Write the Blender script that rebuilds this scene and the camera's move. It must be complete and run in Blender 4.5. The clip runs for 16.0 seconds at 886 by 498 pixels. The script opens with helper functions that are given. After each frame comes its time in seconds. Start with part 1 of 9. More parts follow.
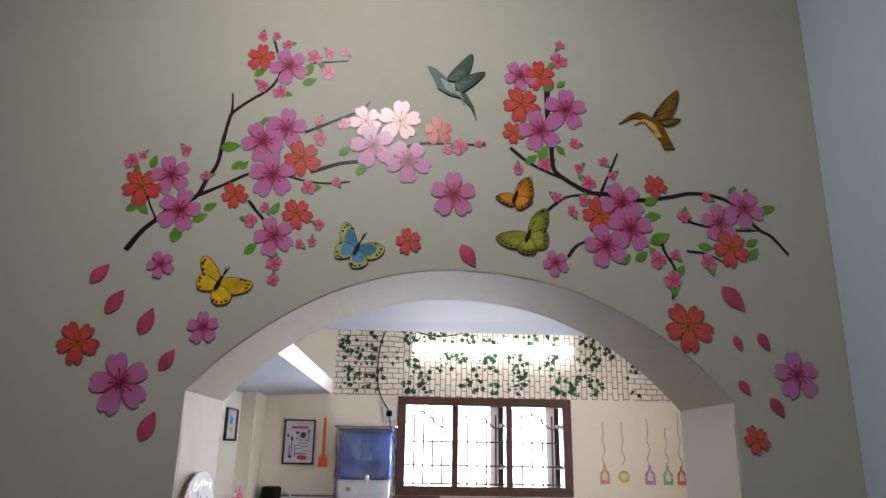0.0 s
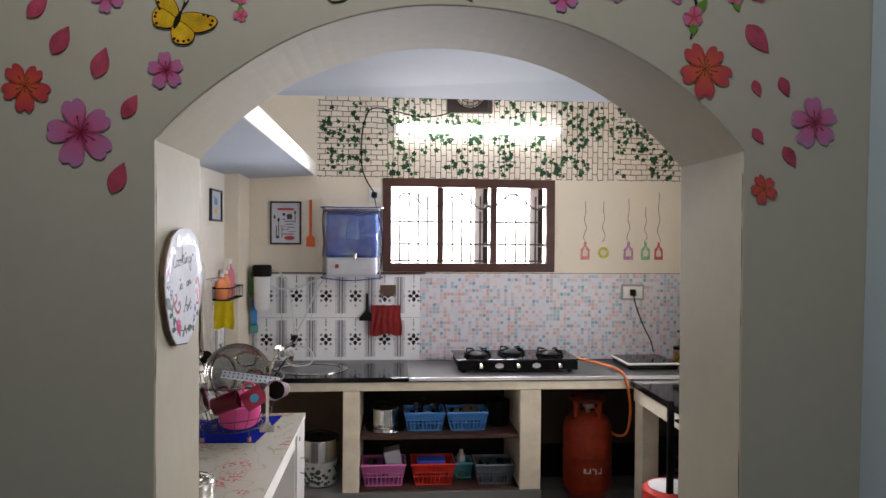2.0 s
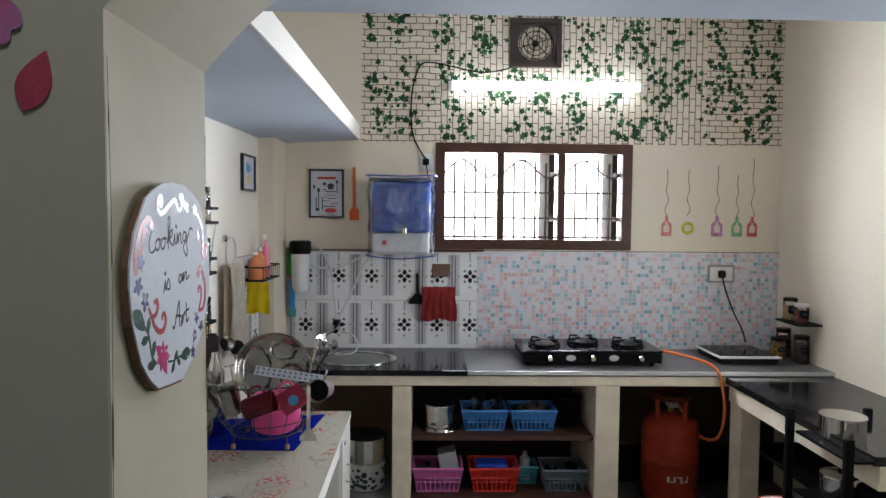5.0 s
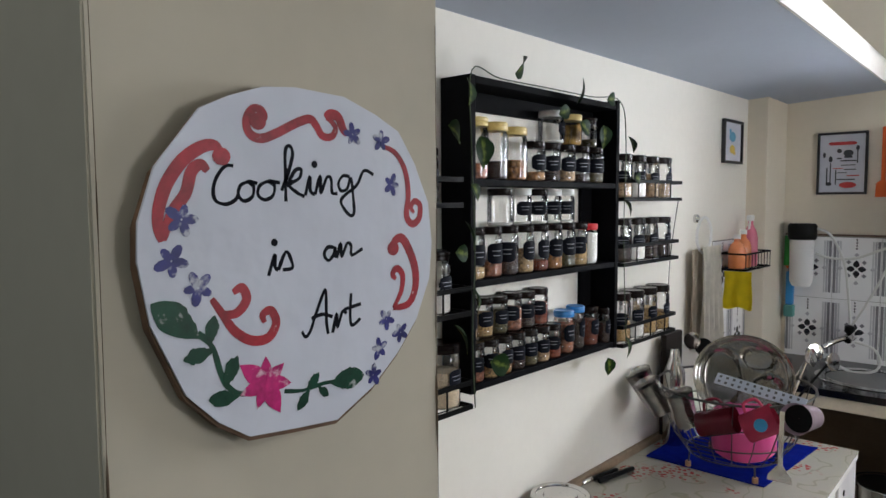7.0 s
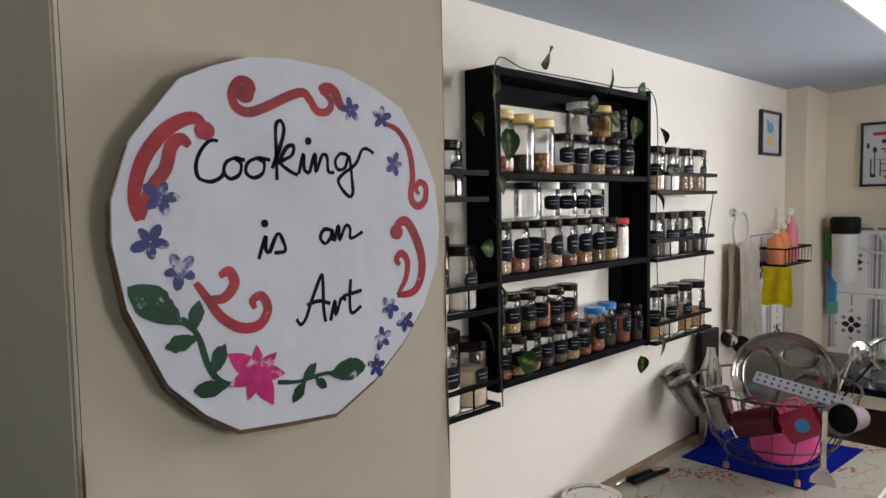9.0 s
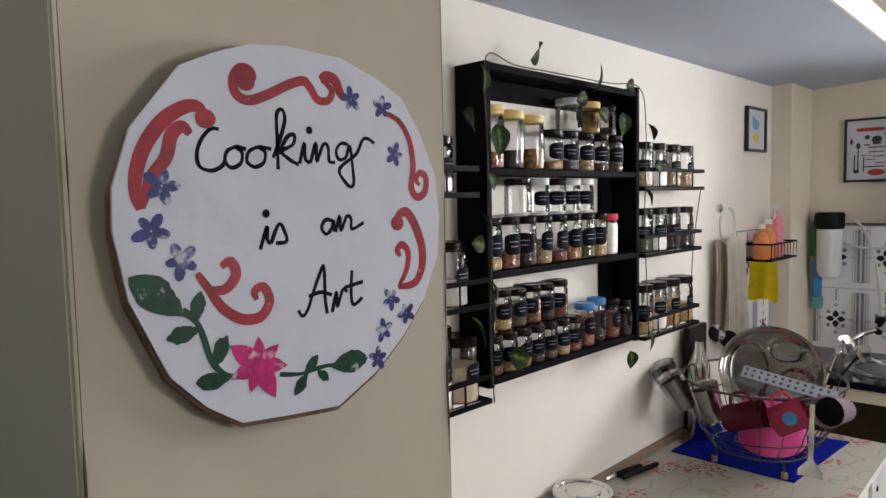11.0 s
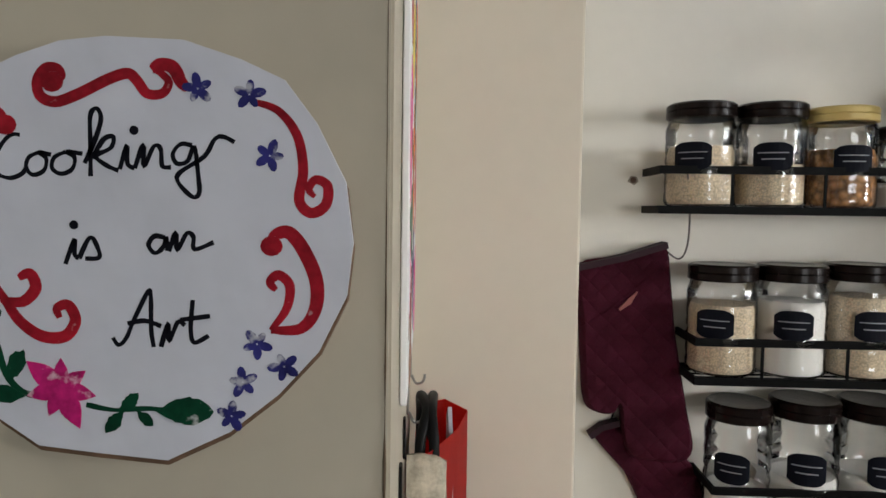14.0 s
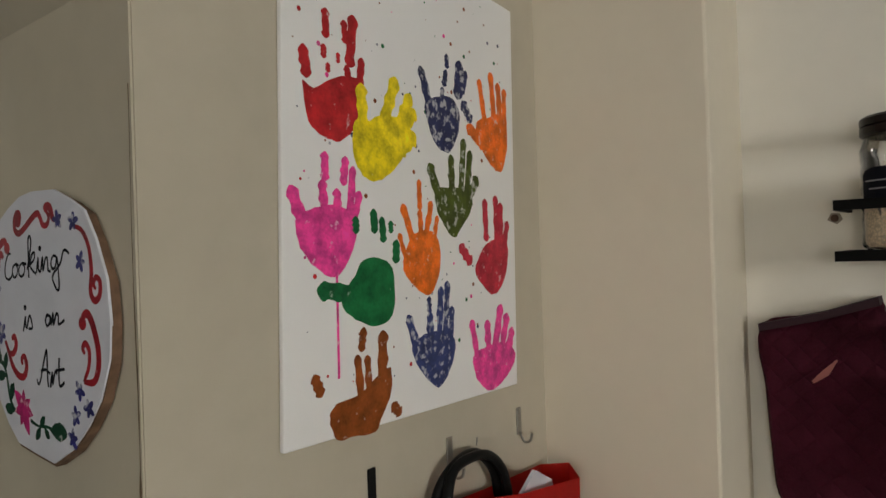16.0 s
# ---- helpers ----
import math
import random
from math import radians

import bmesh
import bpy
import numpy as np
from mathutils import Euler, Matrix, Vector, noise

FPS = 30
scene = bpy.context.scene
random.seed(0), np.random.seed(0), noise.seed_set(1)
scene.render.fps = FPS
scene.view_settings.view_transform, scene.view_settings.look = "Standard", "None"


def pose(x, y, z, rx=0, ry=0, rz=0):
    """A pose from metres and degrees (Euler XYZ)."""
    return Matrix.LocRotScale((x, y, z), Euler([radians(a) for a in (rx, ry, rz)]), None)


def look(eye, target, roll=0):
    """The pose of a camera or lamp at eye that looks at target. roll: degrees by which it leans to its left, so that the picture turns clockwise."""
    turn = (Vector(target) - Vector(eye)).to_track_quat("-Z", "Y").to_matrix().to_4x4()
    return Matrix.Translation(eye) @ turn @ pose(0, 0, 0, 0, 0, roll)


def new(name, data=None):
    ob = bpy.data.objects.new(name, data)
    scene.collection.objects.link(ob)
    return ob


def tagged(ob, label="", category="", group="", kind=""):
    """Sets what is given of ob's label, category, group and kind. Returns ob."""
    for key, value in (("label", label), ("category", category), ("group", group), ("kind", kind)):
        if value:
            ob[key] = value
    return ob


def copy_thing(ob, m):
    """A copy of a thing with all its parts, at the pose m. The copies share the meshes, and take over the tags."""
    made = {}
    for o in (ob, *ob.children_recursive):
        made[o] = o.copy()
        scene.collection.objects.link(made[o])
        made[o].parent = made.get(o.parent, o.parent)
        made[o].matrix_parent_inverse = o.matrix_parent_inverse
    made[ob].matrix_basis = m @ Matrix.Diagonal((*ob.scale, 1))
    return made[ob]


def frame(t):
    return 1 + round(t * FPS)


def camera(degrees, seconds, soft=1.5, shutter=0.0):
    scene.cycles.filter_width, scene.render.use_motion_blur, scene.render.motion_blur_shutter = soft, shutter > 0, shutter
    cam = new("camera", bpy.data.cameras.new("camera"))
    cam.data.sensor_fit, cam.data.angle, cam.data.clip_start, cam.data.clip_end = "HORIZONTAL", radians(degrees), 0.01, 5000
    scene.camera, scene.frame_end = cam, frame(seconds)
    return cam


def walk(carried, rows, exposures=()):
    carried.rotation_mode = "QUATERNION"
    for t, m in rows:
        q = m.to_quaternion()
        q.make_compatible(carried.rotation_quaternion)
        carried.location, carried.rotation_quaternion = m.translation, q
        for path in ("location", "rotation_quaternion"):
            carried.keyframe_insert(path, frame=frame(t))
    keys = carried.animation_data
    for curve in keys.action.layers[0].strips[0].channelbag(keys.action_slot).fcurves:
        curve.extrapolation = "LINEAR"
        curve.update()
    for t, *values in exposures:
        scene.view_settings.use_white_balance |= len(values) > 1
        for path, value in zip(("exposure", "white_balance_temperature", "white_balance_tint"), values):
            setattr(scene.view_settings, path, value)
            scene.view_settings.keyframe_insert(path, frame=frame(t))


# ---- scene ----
cam = camera(66.6, 16.0)
PATH = [
    (0, (-0.609, -1.288, 1.778), (-0.522, 0.625, 2.357), 1.0),
    (0.5, (-0.608, -1.266, 1.767), (-0.518, 0.684, 2.202), 0.9),
    (1, (-0.612, -1.23, 1.748), (-0.476, 0.749, 2.007), 1.0),
    (1.5, (-0.616, -1.197, 1.731), (-0.477, 0.796, 1.832), 0.6),
    (2, (-0.622, -1.172, 1.713), (-0.47, 0.822, 1.691), 0.4),
    (2.5, (-0.625, -1.15, 1.696), (-0.465, 0.839, 1.564), -0.0),
    (3, (-0.646, -1.112, 1.693), (-0.42, 0.87, 1.537), 0.5),
    (3.2, (-0.662, -1.079, 1.693), (-0.407, 0.899, 1.537), 0.7),
    (5.3, (-0.739, -0.523, 1.702), (-0.811, 1.473, 1.608), 0.5),
    (5.5, (-0.716, -0.473, 1.699), (-0.973, 1.508, 1.59), 0.6),
    (6, (-0.688, -0.365, 1.686), (-1.27, 1.539, 1.503), -1.0),
    (6.5, (-0.679, -0.241, 1.67), (-1.663, 1.494, 1.523), -0.2),
    (7, (-0.662, -0.14, 1.664), (-1.972, 1.365, 1.522), -0.3),
    (7.5, (-0.649, -0.057, 1.656), (-2.177, 1.223, 1.484), -0.5),
    (8, (-0.663, -0.075, 1.653), (-2.142, 1.26, 1.472), -1.1),
    (8.5, (-0.667, -0.093, 1.651), (-2.096, 1.298, 1.49), -1.1),
    (9, (-0.668, -0.106, 1.65), (-2.05, 1.333, 1.51), -1.0),
    (9.5, (-0.679, -0.115, 1.646), (-2.026, 1.356, 1.5), -1.2),
    (9.7, (-0.681, -0.119, 1.645), (-2.013, 1.366, 1.499), -1.0),
    (12, (-0.661, -0.073, 1.645), (-2.105, 1.304, 1.5), -2.2),
    (12.5, (-0.641, 0.005, 1.647), (-2.267, 1.158, 1.495), -1.5),
    (13, (-0.629, 0.099, 1.651), (-2.501, 0.79, 1.515), 0.9),
    (13.5, (-0.627, 0.189, 1.65), (-2.595, 0.506, 1.496), 0.0),
    (14, (-0.666, 0.296, 1.65), (-2.662, 0.272, 1.532), 0.8),
    (14.5, (-0.699, 0.393, 1.656), (-2.656, -0.012, 1.572), -0.3),
    (15, (-0.728, 0.533, 1.662), (-2.565, -0.257, 1.624), -0.9),
    (15.5, (-0.759, 0.68, 1.665), (-2.426, -0.426, 1.655), -0.5),
    (16, (-0.775, 0.723, 1.673), (-2.364, -0.493, 1.686), -1.9),
]
walk(cam, [(t, look(eye, target, roll)) for t, eye, target, roll in PATH],
     [(0.0, -0.02, 6300, 17), (1.2, -0.10, 6350, 18), (2.5, -0.02, 6500, 17), (5.5, -0.36, 6100, 11), (6.5, -0.36, 6100, 11), (8.0, -0.20, 6600, 14), (13.0, -0.20, 6600, 14), (13.5, -0.28, 6600, 13), (14.0, -0.50, 6600, 11),
      (14.5, -0.72, 6800, 11), (15.0, -0.88, 7050, 10), (15.5, -0.98, 7150, 10), (16.0, -1.08, 7200, 10)])

# ---- light ----
world = bpy.data.worlds.new("world")
scene.world = world
world.use_nodes = True
wn = world.node_tree
sky = wn.nodes.new("ShaderNodeTexSky")
sky.sky_type, sky.sun_disc = "NISHITA", False
sky.sun_elevation, sky.sun_rotation = radians(40), radians(20)
wn.links.new(sky.outputs[0], wn.nodes["Background"].inputs[0])
wn.nodes["Background"].inputs[1].default_value = 0.10


def area_lamp(name, m, sx, sy, watts, colour):
    la = bpy.data.lights.new(name, "AREA")
    la.shape, la.size, la.size_y, la.energy, la.color = "RECTANGLE", sx, sy, watts, colour
    ob = new(name, la)
    ob.matrix_world = m
    return ob


# daylight in the kitchen window and unseen side opening; added hall fill, inferred ceiling lamp
area_lamp("window_daylight", pose(-0.07, 3.71, 1.86, -90, 0, 0), 1.27, 0.77, 280, (0.93, 0.97, 1.0))
area_lamp("hall_fill_light", pose(-0.6, -3.96, 1.85, 90, 0, 0), 1.5, 0.75, 2, (0.93, 0.97, 1.0))
area_lamp("hall_ceiling_light", pose(-0.72, -0.76, 2.90, 30, 0, 0), 0.30, 0.30, 7.1, (0.985, 1.0, 0.93))
area_lamp("kitchen_side_daylight", pose(1.69, 1.70, 1.65, 0, 90, 0), 0.88, 0.88, 34, (0.95, 0.98, 1.0))

# ---- materials ----
MATS = {}


def mat(name, colour, rough=0.5, metal=0.0, vary=0.08, scale=6.0, fine=60.0, bump=0.05, spec=0.5, trans=0.0, ior=1.45, emit=None, strength=0.0, rnd=0.0, coat=0.0):
    """A surface with variation at two scales, in metres."""
    if name in MATS:
        return MATS[name]
    m = bpy.data.materials.new(name)
    m.use_nodes = True
    nt = m.node_tree
    b = nt.nodes["Principled BSDF"]
    b.inputs["Roughness"].default_value = rough
    b.inputs["Metallic"].default_value = metal
    b.inputs["Specular IOR Level"].default_value = spec
    b.inputs["Transmission Weight"].default_value = trans
    b.inputs["IOR"].default_value = ior
    b.inputs["Coat Weight"].default_value = coat
    if emit:
        b.inputs["Emission Color"].default_value = (*emit, 1)
        b.inputs["Emission Strength"].default_value = strength
    tc = nt.nodes.new("ShaderNodeTexCoord")
    n1 = nt.nodes.new("ShaderNodeTexNoise")
    n1.inputs["Scale"].default_value, n1.inputs["Detail"].default_value = scale, 4
    n2 = nt.nodes.new("ShaderNodeTexNoise")
    n2.inputs["Scale"].default_value, n2.inputs["Detail"].default_value = fine, 3
    nt.links.new(tc.outputs["Object"], n1.inputs["Vector"])
    nt.links.new(tc.outputs["Object"], n2.inputs["Vector"])
    add = nt.nodes.new("ShaderNodeMath")
    add.operation = "MULTIPLY_ADD"
    add.inputs[1].default_value = 0.35
    nt.links.new(n2.outputs["Fac"], add.inputs[0])
    nt.links.new(n1.outputs["Fac"], add.inputs[2])
    last = add
    if rnd:
        oi = nt.nodes.new("ShaderNodeObjectInfo")
        ad2 = nt.nodes.new("ShaderNodeMath")
        ad2.operation = "MULTIPLY_ADD"
        ad2.inputs[1].default_value = rnd
        nt.links.new(oi.outputs["Random"], ad2.inputs[0])
        nt.links.new(add.outputs[0], ad2.inputs[2])
        last = ad2
    ramp = nt.nodes.new("ShaderNodeMapRange")
    ramp.inputs["From Min"].default_value, ramp.inputs["From Max"].default_value = 0.35, 1.0 + rnd
    ramp.inputs["To Min"].default_value, ramp.inputs["To Max"].default_value = 1 - vary, 1 + vary
    nt.links.new(last.outputs[0], ramp.inputs["Value"])
    mul = nt.nodes.new("ShaderNodeMix")
    mul.data_type, mul.blend_type = "RGBA", "MULTIPLY"
    mul.inputs[0].default_value = 1.0
    mul.inputs[6].default_value = (*colour, 1)
    nt.links.new(ramp.outputs[0], mul.inputs[7])
    nt.links.new(mul.outputs[2], b.inputs["Base Color"])
    if bump:
        bp = nt.nodes.new("ShaderNodeBump")
        bp.inputs["Strength"].default_value, bp.inputs["Distance"].default_value = bump, 0.004
        nt.links.new(add.outputs[0], bp.inputs["Height"])
        nt.links.new(bp.outputs[0], b.inputs["Normal"])
    MATS[name] = m
    return m


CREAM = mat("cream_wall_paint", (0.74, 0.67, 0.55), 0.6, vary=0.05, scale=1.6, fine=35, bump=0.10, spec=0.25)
# hall cream deepened: the arch wall's dimmer light is put into its colour
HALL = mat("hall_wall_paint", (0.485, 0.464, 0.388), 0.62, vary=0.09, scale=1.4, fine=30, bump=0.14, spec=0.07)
# warmer copy for the arch's inner faces, their weaker light put into the colour
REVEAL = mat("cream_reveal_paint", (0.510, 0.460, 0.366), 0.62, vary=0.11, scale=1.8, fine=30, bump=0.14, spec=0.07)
# paler than CREAM: strong side daylight on this wall is put into its colour
LEFTW = mat("pale_side_wall_paint", (0.81, 0.775, 0.70), 0.6, vary=0.05, scale=1.6, fine=35, bump=0.10, spec=0.2)
BLUEWALL = mat("pale_blue_wall_paint", (0.55, 0.66, 0.74), 0.4, vary=0.05, scale=1.4, fine=30, bump=0.1)
WHITE = mat("white_ceiling_paint", (0.76, 0.76, 0.78), 0.75, vary=0.06, scale=2, fine=40, bump=0.08, spec=0.05)
LOFTW = mat("loft_paint", (0.50, 0.55, 0.64), 0.7, vary=0.04, scale=2, fine=40, bump=0.08, spec=0.08)
EDGEW = mat("white_edge_paint", (0.82, 0.80, 0.75), 0.5, vary=0.06, scale=5, fine=60, bump=0.12)
FLOORT = mat("grey_floor_tile", (0.17, 0.17, 0.16), 0.22, vary=0.10, scale=3, fine=50, bump=0.02, rnd=0.2)
GROUT = mat("grout", (0.28, 0.27, 0.25), 0.8)
GRANITE = mat("black_granite", (0.008, 0.008, 0.009), 0.10, vary=0.5, scale=120, fine=400, bump=0.01, spec=0.3)
STEEL = mat("stainless_steel", (0.66, 0.65, 0.63), 0.13, metal=1.0, vary=0.08, scale=8, fine=200, bump=0.02)
STEELG = mat("grey_counter_top", (0.10, 0.10, 0.10), 0.28, spec=0.3, vary=0.12, scale=10, fine=120, bump=0.02)
BLACKP = mat("black_plastic", (0.009, 0.009, 0.009), 0.4, vary=0.2, bump=0.03, spec=0.1)
BLACKW = mat("black_painted_wood", (0.006, 0.006, 0.007), 0.6, vary=0.3, scale=12, fine=150, bump=0.08, spec=0.03)
BLACKM = mat("black_enamel_metal", (0.007, 0.007, 0.007), 0.45, vary=0.2, bump=0.02, spec=0.04)
BROWNW = mat("brown_window_wood", (0.060, 0.020, 0.012), 0.4, vary=0.35, scale=14, fine=120, bump=0.15)
BROWNS = mat("brown_shelf_slab", (0.060, 0.026, 0.018), 0.6, vary=0.3, scale=10, fine=80, bump=0.2)
RED = mat("red_paint", (0.50, 0.035, 0.03), 0.5)
GAS = mat("worn_red_cylinder_paint", (0.25, 0.030, 0.012), 0.5, vary=0.5, spec=0.2, scale=9, fine=60, bump=0.12)


def flat(name, colour, rough=0.55, vary=0.12, scale=40, spec=0.3):
    return mat(name, colour, rough, vary=vary, scale=scale, fine=300, bump=0.0, spec=spec)


def node_mat(name, rough=0.5):
    m = bpy.data.materials.new(name)
    m.use_nodes = True
    nt = m.node_tree
    b = nt.nodes["Principled BSDF"]
    b.inputs["Roughness"].default_value = rough
    return m, nt, b


# ---- mesh helpers ----
def obj(name, bm, material, parent=None, label="", m=None, smooth=False):
    bmesh.ops.recalc_face_normals(bm, faces=bm.faces)
    me = bpy.data.meshes.new(name)
    bm.to_mesh(me)
    bm.free()
    if smooth:
        for p in me.polygons:
            p.use_smooth = True
        me.set_sharp_from_angle(angle=radians(38))
    for mm in (material if isinstance(material, (list, tuple)) else [material]):
        me.materials.append(mm)
    ob = new(name, me)
    if parent:
        ob.parent = parent
    if m is not None:
        ob.matrix_basis = m
    if label:
        ob["label"] = label
    return ob


def part(name, bm, material, parent, label="", m=None, smooth=False):
    return obj(name, bm, material, parent, label, m, smooth)


def thing(name, label, category, m=None, group="", kind=""):
    ob = new(name)
    ob.empty_display_size = 0.05
    if m is not None:
        ob.matrix_basis = m
    return tagged(ob, label, category, group, kind)


def box(bm, x0, y0, z0, x1, y1, z1, bevel=0.0, mi=0):
    vs = [bm.verts.new((x, y, z)) for z in (z0, z1) for y in (y0, y1) for x in (x0, x1)]
    fs = [bm.faces.new([vs[i] for i in q]) for q in ((0, 2, 3, 1), (4, 5, 7, 6), (0, 1, 5, 4), (2, 6, 7, 3), (0, 4, 6, 2), (1, 3, 7, 5))]
    for q in fs:
        q.material_index = mi
    if bevel:
        es = {e for q in fs for e in q.edges}
        bmesh.ops.bevel(bm, geom=list(es), offset=bevel, segments=2, affect="EDGES", profile=0.5)
    return bm


def cube(x0, y0, z0, x1, y1, z1, bevel=0.0):
    return box(bmesh.new(), x0, y0, z0, x1, y1, z1, bevel)


def lathe(profile, n=24, bm=None, m=None, caps=True, mi=0):
    """Turns (radius, height) round z."""
    bm = bm or bmesh.new()
    rings = []
    for r, z in profile:
        rings.append([bm.verts.new((r * math.cos(2 * math.pi * i / n), r * math.sin(2 * math.pi * i / n), z)) for i in range(n)])
    fs = []
    for a, b in zip(rings, rings[1:]):
        for i in range(n):
            fs.append(bm.faces.new((a[i], a[(i + 1) % n], b[(i + 1) % n], b[i])))
    if caps:
        fs.append(bm.faces.new(rings[0][::-1]))
        fs.append(bm.faces.new(rings[-1]))
    for q in fs:
        q.material_index = mi
    if m is not None:
        for ring in rings:
            for v in ring:
                v.co = m @ v.co
    return bm


def tube(path, r, n=8, bm=None, closed=False, mi=0):
    """A round bar along the points."""
    bm = bm or bmesh.new()
    ps = [Vector(p) for p in path]
    rings = []
    up = Vector((0.13, 0.21, 1)).normalized()
    for i, p in enumerate(ps):
        a = ps[(i - 1) % len(ps)] if closed or i else p
        b = ps[(i + 1) % len(ps)] if closed or i < len(ps) - 1 else p
        d = (b - a).normalized()
        s = d.cross(up)
        if s.length < 0.05:
            s = d.cross(Vector((1, 0.1, 0)))
        s.normalize()
        u = s.cross(d)
        rr = r[i] if isinstance(r, (list, tuple)) else r
        rings.append([bm.verts.new(p + rr * (math.cos(2 * math.pi * k / n) * s + math.sin(2 * math.pi * k / n) * u)) for k in range(n)])
    pairs = list(zip(rings, rings[1:])) + ([(rings[-1], rings[0])] if closed else [])
    for a, b in pairs:
        for k in range(n):
            bm.faces.new((a[k], a[(k + 1) % n], b[(k + 1) % n], b[k])).material_index = mi
    if not closed:
        bm.faces.new(rings[0][::-1]).material_index = mi
        bm.faces.new(rings[-1]).material_index = mi
    return bm


def smooth_line(pts, k=6, closed=False):
    """Catmull-Rom points through pts."""
    ps = [Vector(p) for p in pts]
    n = len(ps)
    out = []
    for i in range(n if closed else n - 1):
        p0, p1, p2, p3 = (ps[(i + j) % n] if closed else ps[min(max(i + j, 0), n - 1)] for j in (-1, 0, 1, 2))
        for q in range(k):
            t = q / k
            out.append(0.5 * ((2 * p1) + (p2 - p0) * t + (2 * p0 - 5 * p1 + 4 * p2 - p3) * t * t + (3 * p1 - p0 - 3 * p2 + p3) * t ** 3))
    if not closed:
        out.append(ps[-1])
    return out


def ring(r, z, n=28, rx=None):
    return [((rx or r) * math.cos(2 * math.pi * i / n), r * math.sin(2 * math.pi * i / n), z) for i in range(n)]


def slab2d(pts, y0, y1, bm=None, mi=0):
    """A plate in the local xz plane, from depth y0 to y1."""
    bm = bm or bmesh.new()
    a = [bm.verts.new((x, y0, z)) for x, z in pts]
    b = [bm.verts.new((x, y1, z)) for x, z in pts]
    n = len(pts)
    f0, f1 = bm.faces.new(a), bm.faces.new(b[::-1])
    side = [bm.faces.new((a[i], b[i], b[(i + 1) % n], a[(i + 1) % n])) for i in range(n)]
    for q in (f0, f1, *side):
        q.material_index = mi
    f0.normal_update()
    f1.normal_update()
    bmesh.ops.triangulate(bm, faces=[f0, f1])
    return bm


def ribbon2d(pts, w, y0, y1, bm=None, mi=0):
    """A painted stroke in the local xz plane; w: width at each point or one width."""
    bm = bm or bmesh.new()
    ps = [Vector((p[0], 0, p[1])) for p in pts]
    n = len(ps)
    L, R = [], []
    for i, p in enumerate(ps):
        d = ps[min(i + 1, n - 1)] - ps[max(i - 1, 0)]
        d.normalize()
        s = Vector((-d.z, 0, d.x))
        ww = (w[i] if isinstance(w, (list, tuple)) else w) / 2
        L.append(p + s * ww)
        R.append(p - s * ww)
    vs = [[bm.verts.new((q.x, yy, q.z)) for q in row] for yy in (y0, y1) for row in (L, R)]
    for i in range(n - 1):
        for q in ((vs[0][i], vs[0][i + 1], vs[1][i + 1], vs[1][i]), (vs[0][i], vs[2][i], vs[2][i + 1], vs[0][i + 1]), (vs[1][i], vs[1][i + 1], vs[3][i + 1], vs[3][i])):
            bm.faces.new(q).material_index = mi
    for i in (0, n - 1):
        bm.faces.new((vs[0][i], vs[1][i], vs[3][i], vs[2][i])).material_index = mi
    return bm


def structure(name, bm, material, label, category, m=None):
    return tagged(obj(name, bm, material, m=m), label, category, kind="structure")


# ---- the setting ----
BACK, RIGHT, LOFT, ROOF, REAR, FLOOR = 3.61, 1.49, 2.17, 3.02, 0.265, 0.03
LEFT_M = pose(-1.80, 0.28, 0, 0, 0, 88.1)         # left kitchen wall: local x runs into the kitchen, local -y out of the wall
BACK_M = pose(0, BACK, 0)
JAMB_M = pose(-1.02, 0, 0, 0, 0, 90)
SKEW = 2.4                                        # the kitchen face of the arch wall runs out of square
REAR_M = pose(-1.02, REAR, 0, 0, 0, 180 + SKEW) @ Matrix.Translation((-1.02, 0, 0))
JL, JR, SPRING, rad = -1.02, 0.01, 1.88, 0.667

half, amid = (JR - JL) / 2, (JL + JR) / 2
azc = SPRING - math.sqrt(rad ** 2 - half ** 2)
a0 = math.asin(half / rad)
arc = [(amid + rad * math.sin(-a0 + 2 * a0 * i / 40), azc + rad * math.cos(-a0 + 2 * a0 * i / 40)) for i in range(41)]
def arch_wall(line):
    """One length of the arch wall, with softened, not quite straight edges round the opening."""
    bm = slab2d(line, 0.0, REAR)
    for v in bm.verts:
        if v.co.y > 0.1 and v.co.x < JL:
            v.co.y -= (JL - v.co.x) * math.tan(radians(SKEW))
    bmesh.ops.recalc_face_normals(bm, faces=bm.faces)
    rim = [e for e in bm.edges if len(e.link_faces) == 2 and e.calc_face_angle(0) > 1.2 and all(JL - 0.01 < v.co.x < JR + 0.01 and v.co.z > 0.01 for v in e.verts)
           and abs(e.verts[0].co.y - e.verts[1].co.y) < 1e-5 and not (all(abs(v.co.x - JL) < 1e-5 for v in e.verts) and max(v.co.z for v in e.verts) > SPRING + 0.01)]
    bmesh.ops.bevel(bm, geom=rim, offset=0.0015, segments=2, affect="EDGES")
    for v in bm.verts:
        if JL - 0.02 < v.co.x < JR + 0.02 and (v.co.z < SPRING or v.co.x > JL + 0.01):
            v.co += 0.0035 * Vector((noise.noise(v.co * 5.0), 0, noise.noise(v.co * 5.0 + Vector((7, 0, 0)))))
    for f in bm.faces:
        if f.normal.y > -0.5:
            f.material_index = 1                      # dimmed cream within the opening and on the kitchen face
    return bm


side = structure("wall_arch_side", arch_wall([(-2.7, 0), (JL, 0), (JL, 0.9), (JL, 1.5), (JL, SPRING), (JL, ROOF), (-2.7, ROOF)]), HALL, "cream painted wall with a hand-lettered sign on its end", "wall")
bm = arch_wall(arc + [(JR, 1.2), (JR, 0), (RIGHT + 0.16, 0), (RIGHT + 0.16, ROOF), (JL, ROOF)])
